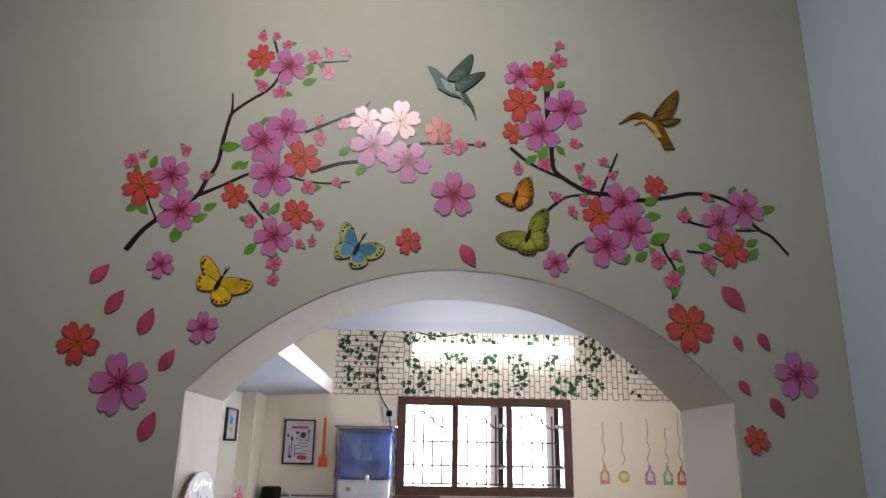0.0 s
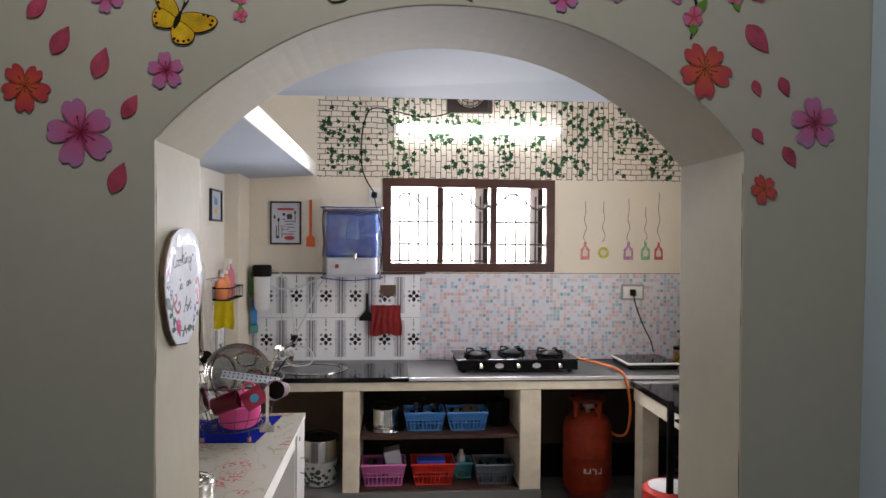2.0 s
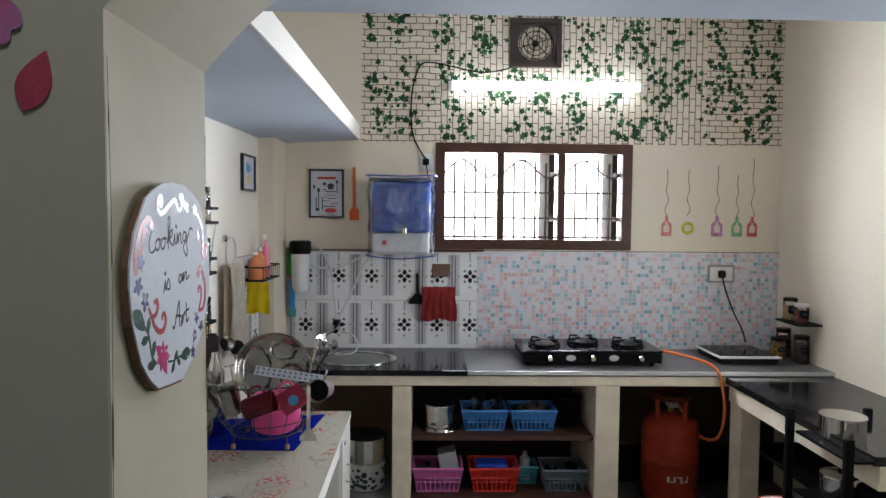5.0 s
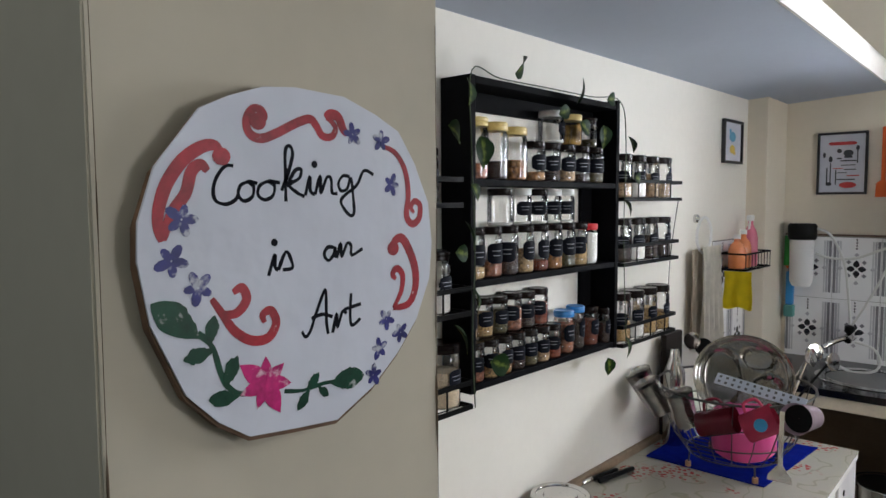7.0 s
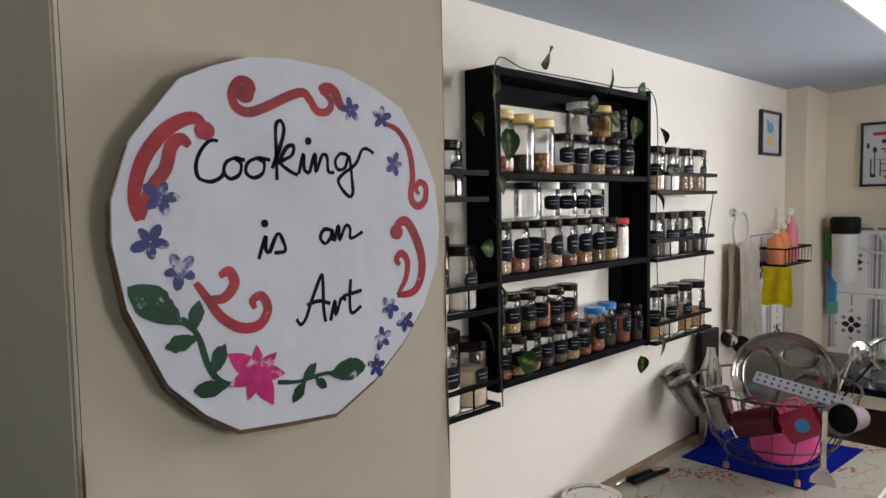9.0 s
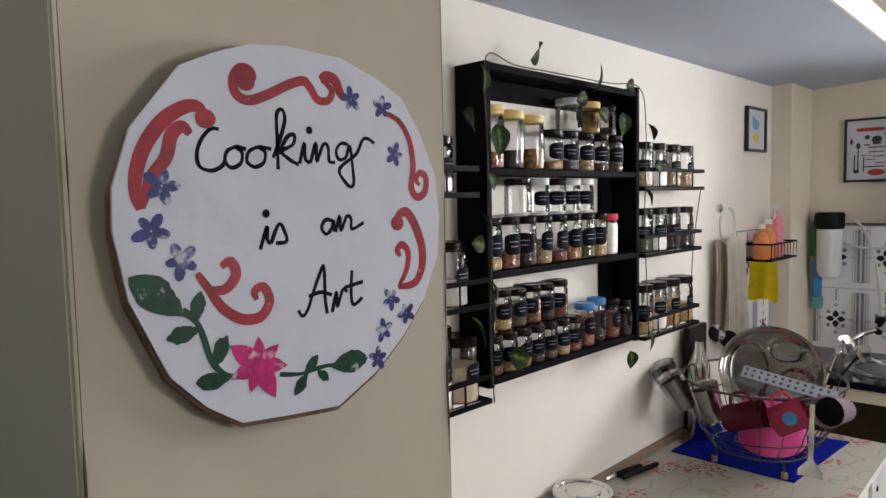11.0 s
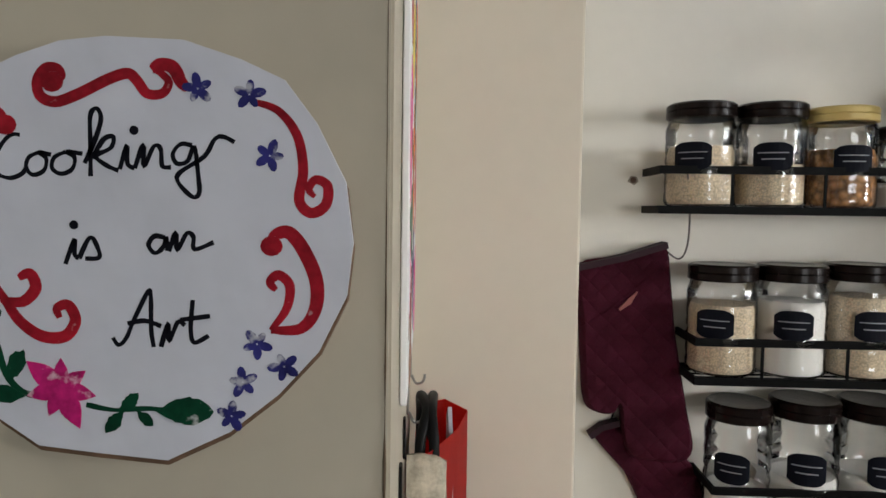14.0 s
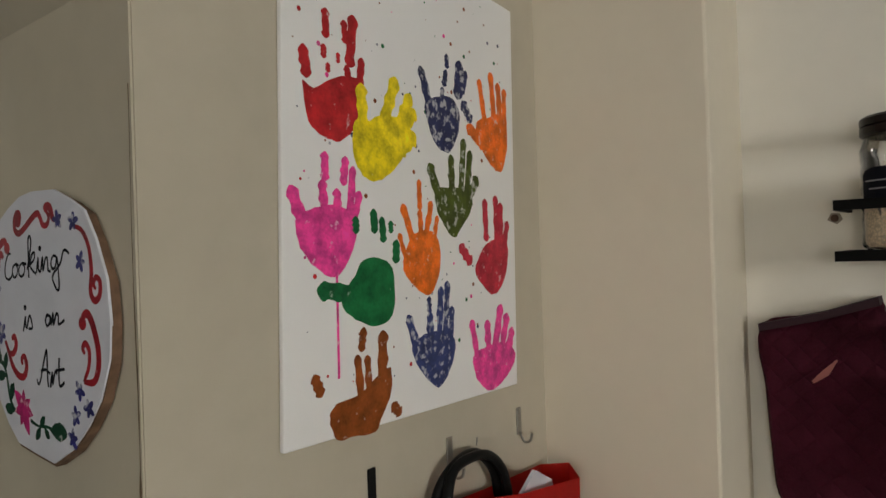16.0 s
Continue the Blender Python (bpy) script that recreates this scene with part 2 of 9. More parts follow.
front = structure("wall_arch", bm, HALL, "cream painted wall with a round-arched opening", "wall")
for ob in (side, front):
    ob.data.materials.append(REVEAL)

WORN = mat("bare_brown_edge", (0.12, 0.085, 0.055), 0.85, vary=0.4, scale=40, spec=0.1)
for name, x, y, z0, z1, seed in (("edge_wear", JL, 0.002, 0.25, 1.84, 3), ("edge_wear", JL, REAR - 0.002, 0.3, 1.80, 8), ("edge_wear", JR, 0.002, 0.25, 1.84, 5)):
    pts, radii = [], []
    for i in range(90):
        z = z0 + (z1 - z0) * i / 89
        p = Vector((x, y, z))
        q = p + 0.0035 * Vector((noise.noise(p * 5.0), 0, 0))
        pts.append(q + Vector((0.0010 if x < -0.5 else -0.0010, 0.0010 if y < 0.1 else -0.0010, 0)))
        radii.append(0.0002 + 0.0018 * max(0.0, noise.noise(Vector((seed, 0, z * 9))) + 0.35 * noise.noise(Vector((seed, 4, z * 40)))))
    structure(name, tube(pts, radii, 6), WORN, "chipped brown plaster along the opening's edge", "trim")

# left kitchen wall, slightly out of square, and the two corner piers
structure("wall_left", cube(-0.2, 0.0, 0, 3.6, 0.16, ROOF), LEFTW, "cream painted kitchen wall with black spice racks", "wall", LEFT_M)
structure("pier_by_arch", cube(-1.83, REAR - 0.06, 0, -1.64, 0.482, LOFT - 0.002, 0.004), CREAM, "cream painted corner pier beside the arch", "wall")
structure("pier_by_sink", cube(-1.83, 3.280, 0, -1.610, BACK - 0.001, LOFT - 0.012, 0.004), CREAM, "cream painted corner pier beside the sink", "wall")

# back wall with the window opening
WX0, WX1, WZ0, WZ1 = -0.68, 0.54, 1.505, 2.153
bm = bmesh.new()
box(bm, -1.95, BACK, 0, WX0, BACK + 0.2, ROOF)
box(bm, WX1, BACK, 0, RIGHT + 0.16, BACK + 0.2, ROOF)
box(bm, WX0, BACK, 0, WX1, BACK + 0.2, WZ0)
FX0, FX1, FZ0, FZ1 = -0.205, 0.055, 2.655, 2.890       # fan opening
box(bm, WX0, BACK, WZ1, FX0, BACK + 0.2, ROOF)
box(bm, FX1, BACK, WZ1, WX1, BACK + 0.2, ROOF)
box(bm, FX0, BACK, WZ1, FX1, BACK + 0.2, FZ0)
box(bm, FX0, BACK, FZ1, FX1, BACK + 0.2, ROOF)
structure("wall_back", bm, CREAM, "cream painted kitchen wall with a window", "wall")
# right wall with a further window opening
bm = bmesh.new()
box(bm, RIGHT, REAR, 0, RIGHT + 0.16, 1.25, ROOF)
box(bm, RIGHT, 2.15, 0, RIGHT + 0.16, BACK, ROOF)
box(bm, RIGHT, 1.25, 0, RIGHT + 0.16, 2.15, 1.2)
box(bm, RIGHT, 1.25, 2.1, RIGHT + 0.16, 2.15, ROOF)
structure("wall_right", bm, CREAM, "cream painted kitchen wall", "wall")
# hall
bm = cube(0.243, -4.0, 0, 0.45, -0.001, ROOF)
for v in bm.verts:                                 # it leans out a little towards the top
    if v.co.x < 0.3:
        v.co.x += 0.0155 * (v.co.z - 1.7)
structure("wall_hall_right", bm, BLUEWALL, "pale blue painted hall wall", "wall")
structure("wall_hall_left", cube(-2.9, -4.0, 0, -2.7, REAR, ROOF), HALL, "cream painted hall wall", "wall")
# unseen rear wall; its opening is added for the fill lamp
bm = bmesh.new()
box(bm, -2.9, -4.2, 0, -1.4, -4.0, ROOF)
box(bm, 0.2, -4.2, 0, 0.5, -4.0, ROOF)
box(bm, -1.4, -4.2, 0, 0.2, -4.0, 0.95)
box(bm, -1.4, -4.2, 2.25, 0.2, -4.0, ROOF)
structure("wall_hall_rear", bm, HALL, "cream painted hall wall with a window opening", "wall")
structure("ceiling", cube(-2.9, -4.2, ROOF, 1.8, BACK + 0.2, ROOF + 0.12), WHITE, "white painted ceiling", "ceiling")
floor = structure("floor", cube(-2.9, -4.2, -0.12, 1.8, BACK + 0.2, FLOOR - 0.005), GROUT, "grey tiled floor", "floor")

# concrete loft shelf: along the left wall and over the arch
bm = slab2d([(-1.83, 0.001), (RIGHT - 0.001, 0.001), (RIGHT - 0.001, 0.72), (-1.178, 0.72), (-1.165, BACK - REAR - 0.001), (-1.83, BACK - REAR - 0.001)], 0, 0.09)
for v in bm.verts:
    v.co = Vector((v.co.x, REAR + v.co.z, LOFT + v.co.y))
    if v.co.x < -1.7 and v.co.z < LOFT + 0.01:        # the underside sags towards the left wall
        v.co.z -= 0.040
structure("loft", bm, LOFTW, "pale painted concrete loft shelf below the ceiling", "loft")
bm = slab2d([(-1.178, REAR + 0.722), (-1.170, REAR + 0.722), (-1.157, BACK - 0.002), (-1.165, BACK - 0.002)], 0, 0.094)
for v in bm.verts:
    v.co = Vector((v.co.x, v.co.z, LOFT - 0.002 + v.co.y))
structure("loft_edge_trim", bm, EDGEW, "white painted front edge of the loft", "trim")


# ---- the arch wall's stickers ----
def petal_mat(name, inner, mid, outer):
    """A printed blossom: the colour runs from the heart to the rim of each flower."""
    m = bpy.data.materials.new(name)
    m.use_nodes = True
    nt = m.node_tree
    b = nt.nodes["Principled BSDF"]
    b.inputs["Roughness"].default_value = 0.28
    tc = nt.nodes.new("ShaderNodeTexCoord")
    ln = nt.nodes.new("ShaderNodeVectorMath")
    ln.operation = "LENGTH"
    nz = nt.nodes.new("ShaderNodeTexNoise")
    nz.inputs["Scale"].default_value, nz.inputs["Detail"].default_value = 4.0, 5
    ad = nt.nodes.new("ShaderNodeMath")
    ad.operation = "MULTIPLY_ADD"
    ad.inputs[1].default_value = 0.45
    sb = nt.nodes.new("ShaderNodeMath")
    sb.operation = "SUBTRACT"
    sb.inputs[1].default_value = 0.22
    rp = nt.nodes.new("ShaderNodeValToRGB")
    e = rp.color_ramp.elements
    e[0].position, e[0].color = 0.05, (*inner, 1)
    e[1].position, e[1].color = 1.0, (*outer, 1)
    k = e.new(0.45)
    k.color = (*mid, 1)
    nt.links.new(tc.outputs["Object"], ln.inputs[0])
    nt.links.new(tc.outputs["Object"], nz.inputs["Vector"])
    nt.links.new(nz.outputs["Fac"], ad.inputs[0])
    nt.links.new(ln.outputs["Value"], ad.inputs[2])
    nt.links.new(ad.outputs[0], sb.inputs[0])
    nt.links.new(sb.outputs[0], rp.inputs[0])
    sp = nt.nodes.new("ShaderNodeSeparateXYZ")
    an = nt.nodes.new("ShaderNodeMath")
    an.operation = "ARCTAN2"
    m5 = nt.nodes.new("ShaderNodeMath")
    m5.operation = "MULTIPLY"
    m5.inputs[1].default_value = 5.0
    cs = nt.nodes.new("ShaderNodeMath")
    cs.operation = "COSINE"
    seam = nt.nodes.new("ShaderNodeMapRange")            # darker seams between the printed petals
    seam.inputs["From Min"].default_value, seam.inputs["From Max"].default_value = -1.0, -0.55
    seam.inputs["To Min"].default_value, seam.inputs["To Max"].default_value = 0.55, 1.0
    mul = nt.nodes.new("ShaderNodeMix")
    mul.data_type, mul.blend_type = "RGBA", "MULTIPLY"
    mul.inputs[0].default_value = 1.0
    for s_, d_ in ((tc.outputs["Object"], sp.inputs[0]), (sp.outputs[2], an.inputs[0]), (sp.outputs[0], an.inputs[1]), (an.outputs[0], m5.inputs[0]), (m5.outputs[0], cs.inputs[0]), (cs.outputs[0], seam.inputs["Value"]), (rp.outputs[0], mul.inputs[6]), (seam.outputs[0], mul.inputs[7]), (mul.outputs[2], b.inputs["Base Color"])):
        nt.links.new(s_, d_)
    return m


PETAL = {"p": petal_mat("pink_blossom_print", (0.24, 0.008, 0.05), (0.56, 0.13, 0.29), (0.46, 0.19, 0.40)),
         "o": petal_mat("coral_blossom_print", (0.55, 0.14, 0.02), (0.62, 0.085, 0.055), (0.46, 0.05, 0.075)),
         # coral blossom paled: the ceiling light's glare is put into its colour
         "c": petal_mat("glare_coral_blossom_print", (0.85, 0.45, 0.25), (0.85, 0.36, 0.34), (0.80, 0.40, 0.50)),
         "b": petal_mat("bud_print", (0.45, 0.06, 0.10), (0.66, 0.12, 0.20), (0.60, 0.18, 0.35))}
STAMEN = flat("stamen_print", (0.22, 0.02, 0.04), 0.3)
BRANCHM = flat("dark_branch_print", (0.022, 0.014, 0.014), 0.35, vary=0.4)
LEAFP = flat("leaf_print", (0.12, 0.26, 0.035), 0.3, vary=0.35, scale=30)
PETALR = flat("loose_petal_print", (0.44, 0.07, 0.12), 0.3, vary=0.6, scale=25)
LAYER = [0.0006]


def layer():
    LAYER[0] += 0.000012
    return -LAYER[0]


def petals_mesh(n, notch, fat, wob, key):
    """A flat flower of n notched petals, radius 1."""
    rnd = random.Random(key)
    bm = bmesh.new()
    for k in range(n):
        c, out = 2 * math.pi * k / n, []
        rr = 1 + wob * rnd.uniform(-1, 1)
        for i in range(17):
            u = -1 + i / 8
            ang = c + u * math.pi / n * fat
            r = rr * (1 - abs(u) ** 3.0 * 0.60 - notch * max(0, 1 - abs(u) * 5))
            out.append((r * math.cos(ang), r * math.sin(ang)))
        slab2d([(0.05 * math.cos(c + math.pi), 0.05 * math.sin(c + math.pi))] + out, -0.004 - 0.0015 * k, 0, bm)
    return bm


FLOWER_ME, STAMEN_ME = {}, None
for key, args in (("p", (5, 0.10, 1.02, 0.06)), ("o", (5, 0.16, 1.05, 0.10)), ("c", (5, 0.13, 1.05, 0.06)), ("b", (3, 0.10, 1.1, 0.2))):
    tmp = obj("tmp", petals_mesh(*args, key), PETAL[key])
    FLOWER_ME[key] = tmp.data
    bpy.data.objects.remove(tmp)
bm = bmesh.new()
for k in range(9):
    a = 2 * math.pi * k / 9 + 0.2 * (k % 2)
    r = 0.24 + 0.12 * (k % 3)
    ribbon2d([(0, 0), (0.6 * r * math.cos(a), 0.6 * r * math.sin(a)), (r * math.cos(a), r * math.sin(a))], [0.02, 0.025, 0.06], -0.014, -0.009, bm)
tmp = obj("tmp", bm, STAMEN)
STAMEN_ME = tmp.data
bpy.data.objects.remove(tmp)


def add_flower(x, z, r, turn, key, parent=None, name="flower", label="", category=""):
    ob = new(name, FLOWER_ME[key])
    ob.matrix_basis = Matrix.Translation((x, layer(), z)) @ Matrix.Rotation(radians(turn + 90), 4, "Y") @ Matrix.Diagonal((r, 0.02, r, 1))
    if parent:
        ob.parent = parent
    if key != "b":
        st = new("stamen_mark", STAMEN_ME)
        st.parent = ob
    if label:
        tagged(ob, label, category)
    return ob


def leaf_shape(x0, z0, x1, z1, fat=0.27, n=9):
    a, b = Vector((x0, z0)), Vector((x1, z1))
    d = b - a
    s = Vector((-d.y, d.x))
    up = [a + d * (i / n) + s * fat * math.sin(math.pi * (i / n) ** 0.8) for i in range(n + 1)]
    dn = [a + d * (i / n) - s * fat * math.sin(math.pi * (i / n) ** 0.8) for i in range(n - 1, 0, -1)]
    return [(p.x, p.y) for p in up + dn]


def spray(label, flowers, buds, branches, leaves):
    th = thing("blossom_sticker", label, "wall sticker", group="blossom stickers")
    for pts, w in branches:
        y = layer()
        line = [(p.x, p.z) for p in smooth_line([(a, 0, b) for a, b in pts], 4)]
        n = len(line)
        part("branch", ribbon2d(line, [w * (1 - 0.55 * i / n) * (0.8 + 0.4 * abs(noise.noise(Vector((i * 0.7, w * 90, 0))))) for i in range(n)], y, 0), BRANCHM, th)
    for q in leaves:
        part("leaf", slab2d(leaf_shape(*q), layer(), 0), LEAFP, th)
    for q in buds:
        add_flower(q[0], q[1], q[2] * 1.15, q[3] + 40 * (q[0] * 37 % 5), "b", th, "bud")
        a = q[0] * 91 % 6.28
        part("calyx", slab2d(leaf_shape(q[0] + 0.5 * q[2] * math.cos(a), q[1] + 0.5 * q[2] * math.sin(a), q[0] + 1.9 * q[2] * math.cos(a), q[1] + 1.9 * q[2] * math.sin(a), 0.30, 5), layer(), 0), LEAFP, th)
    for q in flowers:
        add_flower(*q, parent=th)
    return th


# blossom stickers: centre x, z, radius, turn, colour
SPRAY_1 = [(-0.8875, 2.5664, 0.0432, 10, 'p'), (-0.9481, 2.5856, 0.0336, 40, 'o'), (-1.1585, 2.2799, 0.0422, 0, 'o'), (-1.1029, 2.3065, 0.0426, 20, 'p'), (-1.0765, 2.2321, 0.0464, 50, 'p'), (-0.9274, 2.389, 0.0462, 5, 'p'), (-0.8813, 2.4193, 0.0467, 40, 'p'), (-0.8436, 2.3541, 0.0415, 10, 'o'), (-0.9011, 2.3142, 0.0502, 30, 'p'), (-0.9725, 2.2685, 0.0292, 0, 'o')]
SPRAY_2 = [(-0.717, 2.4434, 0.0355, 10, 'c'), (-0.6459, 2.4464, 0.0477, 40, 'c'), (-0.7002, 2.388, 0.0493, 20, 'p'), (-0.6263, 2.3564, 0.0492, 0, 'p'), (-0.5655, 2.4274, 0.0334, 30, 'o'), (-0.8861, 2.184, 0.0421, 15, 'p'), (-0.8455, 2.233, 0.0337, 0, 'o')]
SPRAY_3 = [(-0.3894, 2.5666, 0.0372, 0, 'p'), (-0.346, 2.5687, 0.0374, 30, 'o'), (-0.3881, 2.4979, 0.0441, 10, 'o'), (-0.2928, 2.4886, 0.0492, 40, 'p'), (-0.3492, 2.4365, 0.0485, 20, 'p'), (-0.4061, 2.4302, 0.0265, 0, 'o'), (-0.231, 2.252, 0.04, 15, 'o')]
SPRAY_4 = [(-0.1824, 2.2785, 0.0475, 10, 'p'), (-0.1682, 2.2235, 0.0494, 40, 'p'), (-0.2205, 2.1856, 0.0465, 20, 'p'), (0.0738, 2.2751, 0.0436, 0, 'p'), (0.0188, 2.2421, 0.0407, 30, 'p'), (0.0367, 2.1878, 0.0403, 10, 'o'), (-0.1105, 2.3189, 0.0264, 0, 'o')]
SINGLE_FLOWERS = [(-0.5315, 2.2845, 0.0499, 36, 'p'), (-0.6197, 2.1821, 0.0283, 20, 'o'), (-1.0977, 2.1194, 0.0279, 10, 'p'), (-1.0023, 1.9979, 0.0316, 30, 'p'), (-1.2294, 1.9654, 0.0422, 0, 'o'), (-1.1405, 1.8914, 0.0571, 20, 'p'), (-0.3246, 2.1455, 0.0275, 10, 'p'), (-0.0661, 2.0242, 0.0511, 0, 'o'), (0.14, 1.9332, 0.0463, 30, 'p'), (0.0458, 1.8122, 0.0273, 10, 'o')]
BUDS_LEFT = [(-0.9504, 2.636, 0.0109, 0, 'b'), (-0.919, 2.6391, 0.0097, 0, 'b'), (-0.8942, 2.6191, 0.0109, 0, 'b'), (-0.8018, 2.6026, 0.0109, 0, 'b'), (-0.7679, 2.6071, 0.0097, 0, 'b'), (-0.8012, 2.5568, 0.0156, 0, 'b'), (-0.8361, 2.5897, 0.0157, 0, 'b'), (-0.9382, 2.5176, 0.013, 0, 'b'), (-0.9002, 2.5045, 0.0142, 0, 'b'), (-1.1832, 2.3344, 0.0145, 0, 'b'), (-1.0783, 2.3624, 0.0113, 0, 'b'), (-1.1626, 2.3477, 0.0079, 0, 'b'), (-1.033, 2.3067, 0.0101, 0, 'b'), (-0.8146, 2.4365, 0.0106, 0, 'b'), (-0.8086, 2.4003, 0.014, 0, 'b'), (-0.7615, 2.4349, 0.013, 0, 'b')]
BUDS_MID = [(-0.8271, 2.2885, 0.0147, 0, 'b'), (-0.7699, 2.3043, 0.0092, 0, 'b'), (-0.9335, 2.2156, 0.0133, 0, 'b'), (-0.9082, 2.2429, 0.0101, 0, 'b'), (-0.7978, 2.2107, 0.0101, 0, 'b'), (-0.8098, 2.1748, 0.0089, 0, 'b'), (-0.8349, 2.1681, 0.0089, 0, 'b'), (-0.8799, 2.1261, 0.0142, 0, 'b'), (-0.8792, 2.0931, 0.0109, 0, 'b'), (-0.5174, 2.3929, 0.0166, 0, 'b'), (-0.4794, 2.3996, 0.0084, 0, 'b'), (-0.547, 2.3852, 0.0107, 0, 'b')]
BUDS_RIGHT = [(-0.3037, 2.6059, 0.0176, 0, 'b'), (-0.2998, 2.6461, 0.0101, 0, 'b'), (-0.3393, 2.3587, 0.0144, 0, 'b'), (-0.3954, 2.3463, 0.0107, 0, 'b'), (-0.2776, 2.4092, 0.0109, 0, 'b'), (-0.2678, 2.3538, 0.0096, 0, 'b'), (-0.249, 2.3201, 0.0155, 0, 'b'), (-0.2155, 2.3687, 0.0097, 0, 'b'), (-0.1991, 2.3385, 0.0096, 0, 'b'), (-0.3178, 2.2861, 0.0106, 0, 'b'), (-0.2871, 2.2562, 0.0105, 0, 'b'), (-0.2614, 2.2819, 0.0106, 0, 'b'), (-0.054, 2.252, 0.0131, 0, 'b'), (-0.1144, 2.1591, 0.0163, 0, 'b'), (-0.0135, 2.1563, 0.0153, 0, 'b'), (-0.0787, 2.1697, 0.0105, 0, 'b'), (-0.0867, 2.1164, 0.0174, 0, 'b'), (-0.0043, 2.2975, 0.0108, 0, 'b')]
BRANCH_1 = ([(-1.1695, 2.1458), (-1.1448, 2.1848), (-1.1209, 2.2092), (-1.0966, 2.2338), (-1.0499, 2.2596), (-1.0319, 2.2969), (-1.0136, 2.3348), (-1.0078, 2.3857), (-1.0012, 2.4311), (-0.9951, 2.451), (-0.9652, 2.4788), (-0.9213, 2.5143), (-0.9016, 2.563), (-0.9142, 2.5971), (-0.9226, 2.6247)], 0.012)
BRANCH_2 = ([(-1.0502, 2.262), (-1.0025, 2.2857), (-0.9489, 2.3149), (-0.9158, 2.3261), (-0.8456, 2.3064), (-0.7937, 2.2996), (-0.7424, 2.3053)], 0.008)
BRANCH_3 = ([(-0.8421, 2.4119), (-0.7854, 2.4404), (-0.7278, 2.4694), (-0.711, 2.4902)], 0.006)
BRANCH_4 = ([(-0.9432, 2.2574), (-0.9241, 2.2339), (-0.9052, 2.2106), (-0.8926, 2.1697), (-0.8788, 2.101)], 0.007)
BRANCH_5 = ([(-0.824, 2.3234), (-0.7678, 2.3445), (-0.7218, 2.3526), (-0.6644, 2.374), (-0.6063, 2.3957), (-0.5353, 2.3986), (-0.4639, 2.3977)], 0.008)
BRANCH_6 = ([(-0.3304, 2.5485), (-0.3323, 2.4801), (-0.3261, 2.4007), (-0.3217, 2.3491), (-0.2986, 2.3271), (-0.2523, 2.301), (-0.2051, 2.2965), (-0.1463, 2.2861), (-0.0861, 2.2945), (-0.0252, 2.3056), (0.0453, 2.2892), (0.0988, 2.2325), (0.1264, 2.215), (0.1571, 2.1771)], 0.012)
BRANCH_7 = ([(-0.4126, 2.3945), (-0.3749, 2.3624), (-0.3279, 2.3387), (-0.2986, 2.3271)], 0.008)
BRANCH_8 = ([(-0.2292, 2.2893), (-0.2129, 2.3278), (-0.1951, 2.3669), (-0.1853, 2.3907)], 0.006)
BRANCH_9 = ([(-0.1058, 2.1953), (-0.0983, 2.1715), (-0.0815, 2.1364), (-0.0921, 2.078)], 0.007)
BRANCH_10 = ([(-0.2989, 2.1593), (-0.2807, 2.1836), (-0.2513, 2.1966)], 0.006)
BRANCH_11 = ([(-0.8365, 2.5772), (-0.7944, 2.582), (-0.7606, 2.5864)], 0.005)
BRANCH_12 = ([(-0.9968, 2.4444), (-0.9972, 2.4707), (-1.0, 2.4972)], 0.007)
BRANCH_13 = ([(-0.341, 2.2543), (-0.3001, 2.2867), (-0.2526, 2.2947)], 0.006)
BRANCH_14 = ([(-0.0599, 2.2518), (-0.0257, 2.2369), (0.0505, 2.2272), (0.1043, 2.229)], 0.006)
BRANCH_15 = ([(-0.0546, 2.1789), (-0.014, 2.1742), (0.0305, 2.1517)], 0.005)
BRANCH_16 = ([(-1.1436, 2.2927), (-1.1418, 2.2562), (-1.1217, 2.2151)], 0.006)
LEAVES_LEFT = [(-1.0118, 2.3702, -0.9689, 2.377), (-0.9839, 2.3235, -0.9632, 2.3431), (-0.9492, 2.4113, -0.9258, 2.4344), (-0.9347, 2.4301, -0.915, 2.444), (-0.9669, 2.3241, -0.9518, 2.3435), (-0.9593, 2.5397, -0.9351, 2.5614), (-0.8566, 2.5241, -0.8253, 2.5392), (-0.8521, 2.5447, -0.8367, 2.58), (-1.1819, 2.2284, -1.1533, 2.2438), (-1.1588, 2.2436, -1.1368, 2.2205), (-1.144, 2.3198, -1.1367, 2.3488), (-1.0819, 2.1636, -1.0708, 2.205), (-1.0493, 2.2093, -1.0204, 2.2269), (-0.9409, 2.1449, -0.9179, 2.1689), (-0.8957, 2.2289, -0.8812, 2.2559), (-1.0301, 2.2338, -1.004, 2.2491), (-0.7689, 2.3634, -0.7446, 2.3862), (-0.7317, 2.3207, -0.7099, 2.3467)]
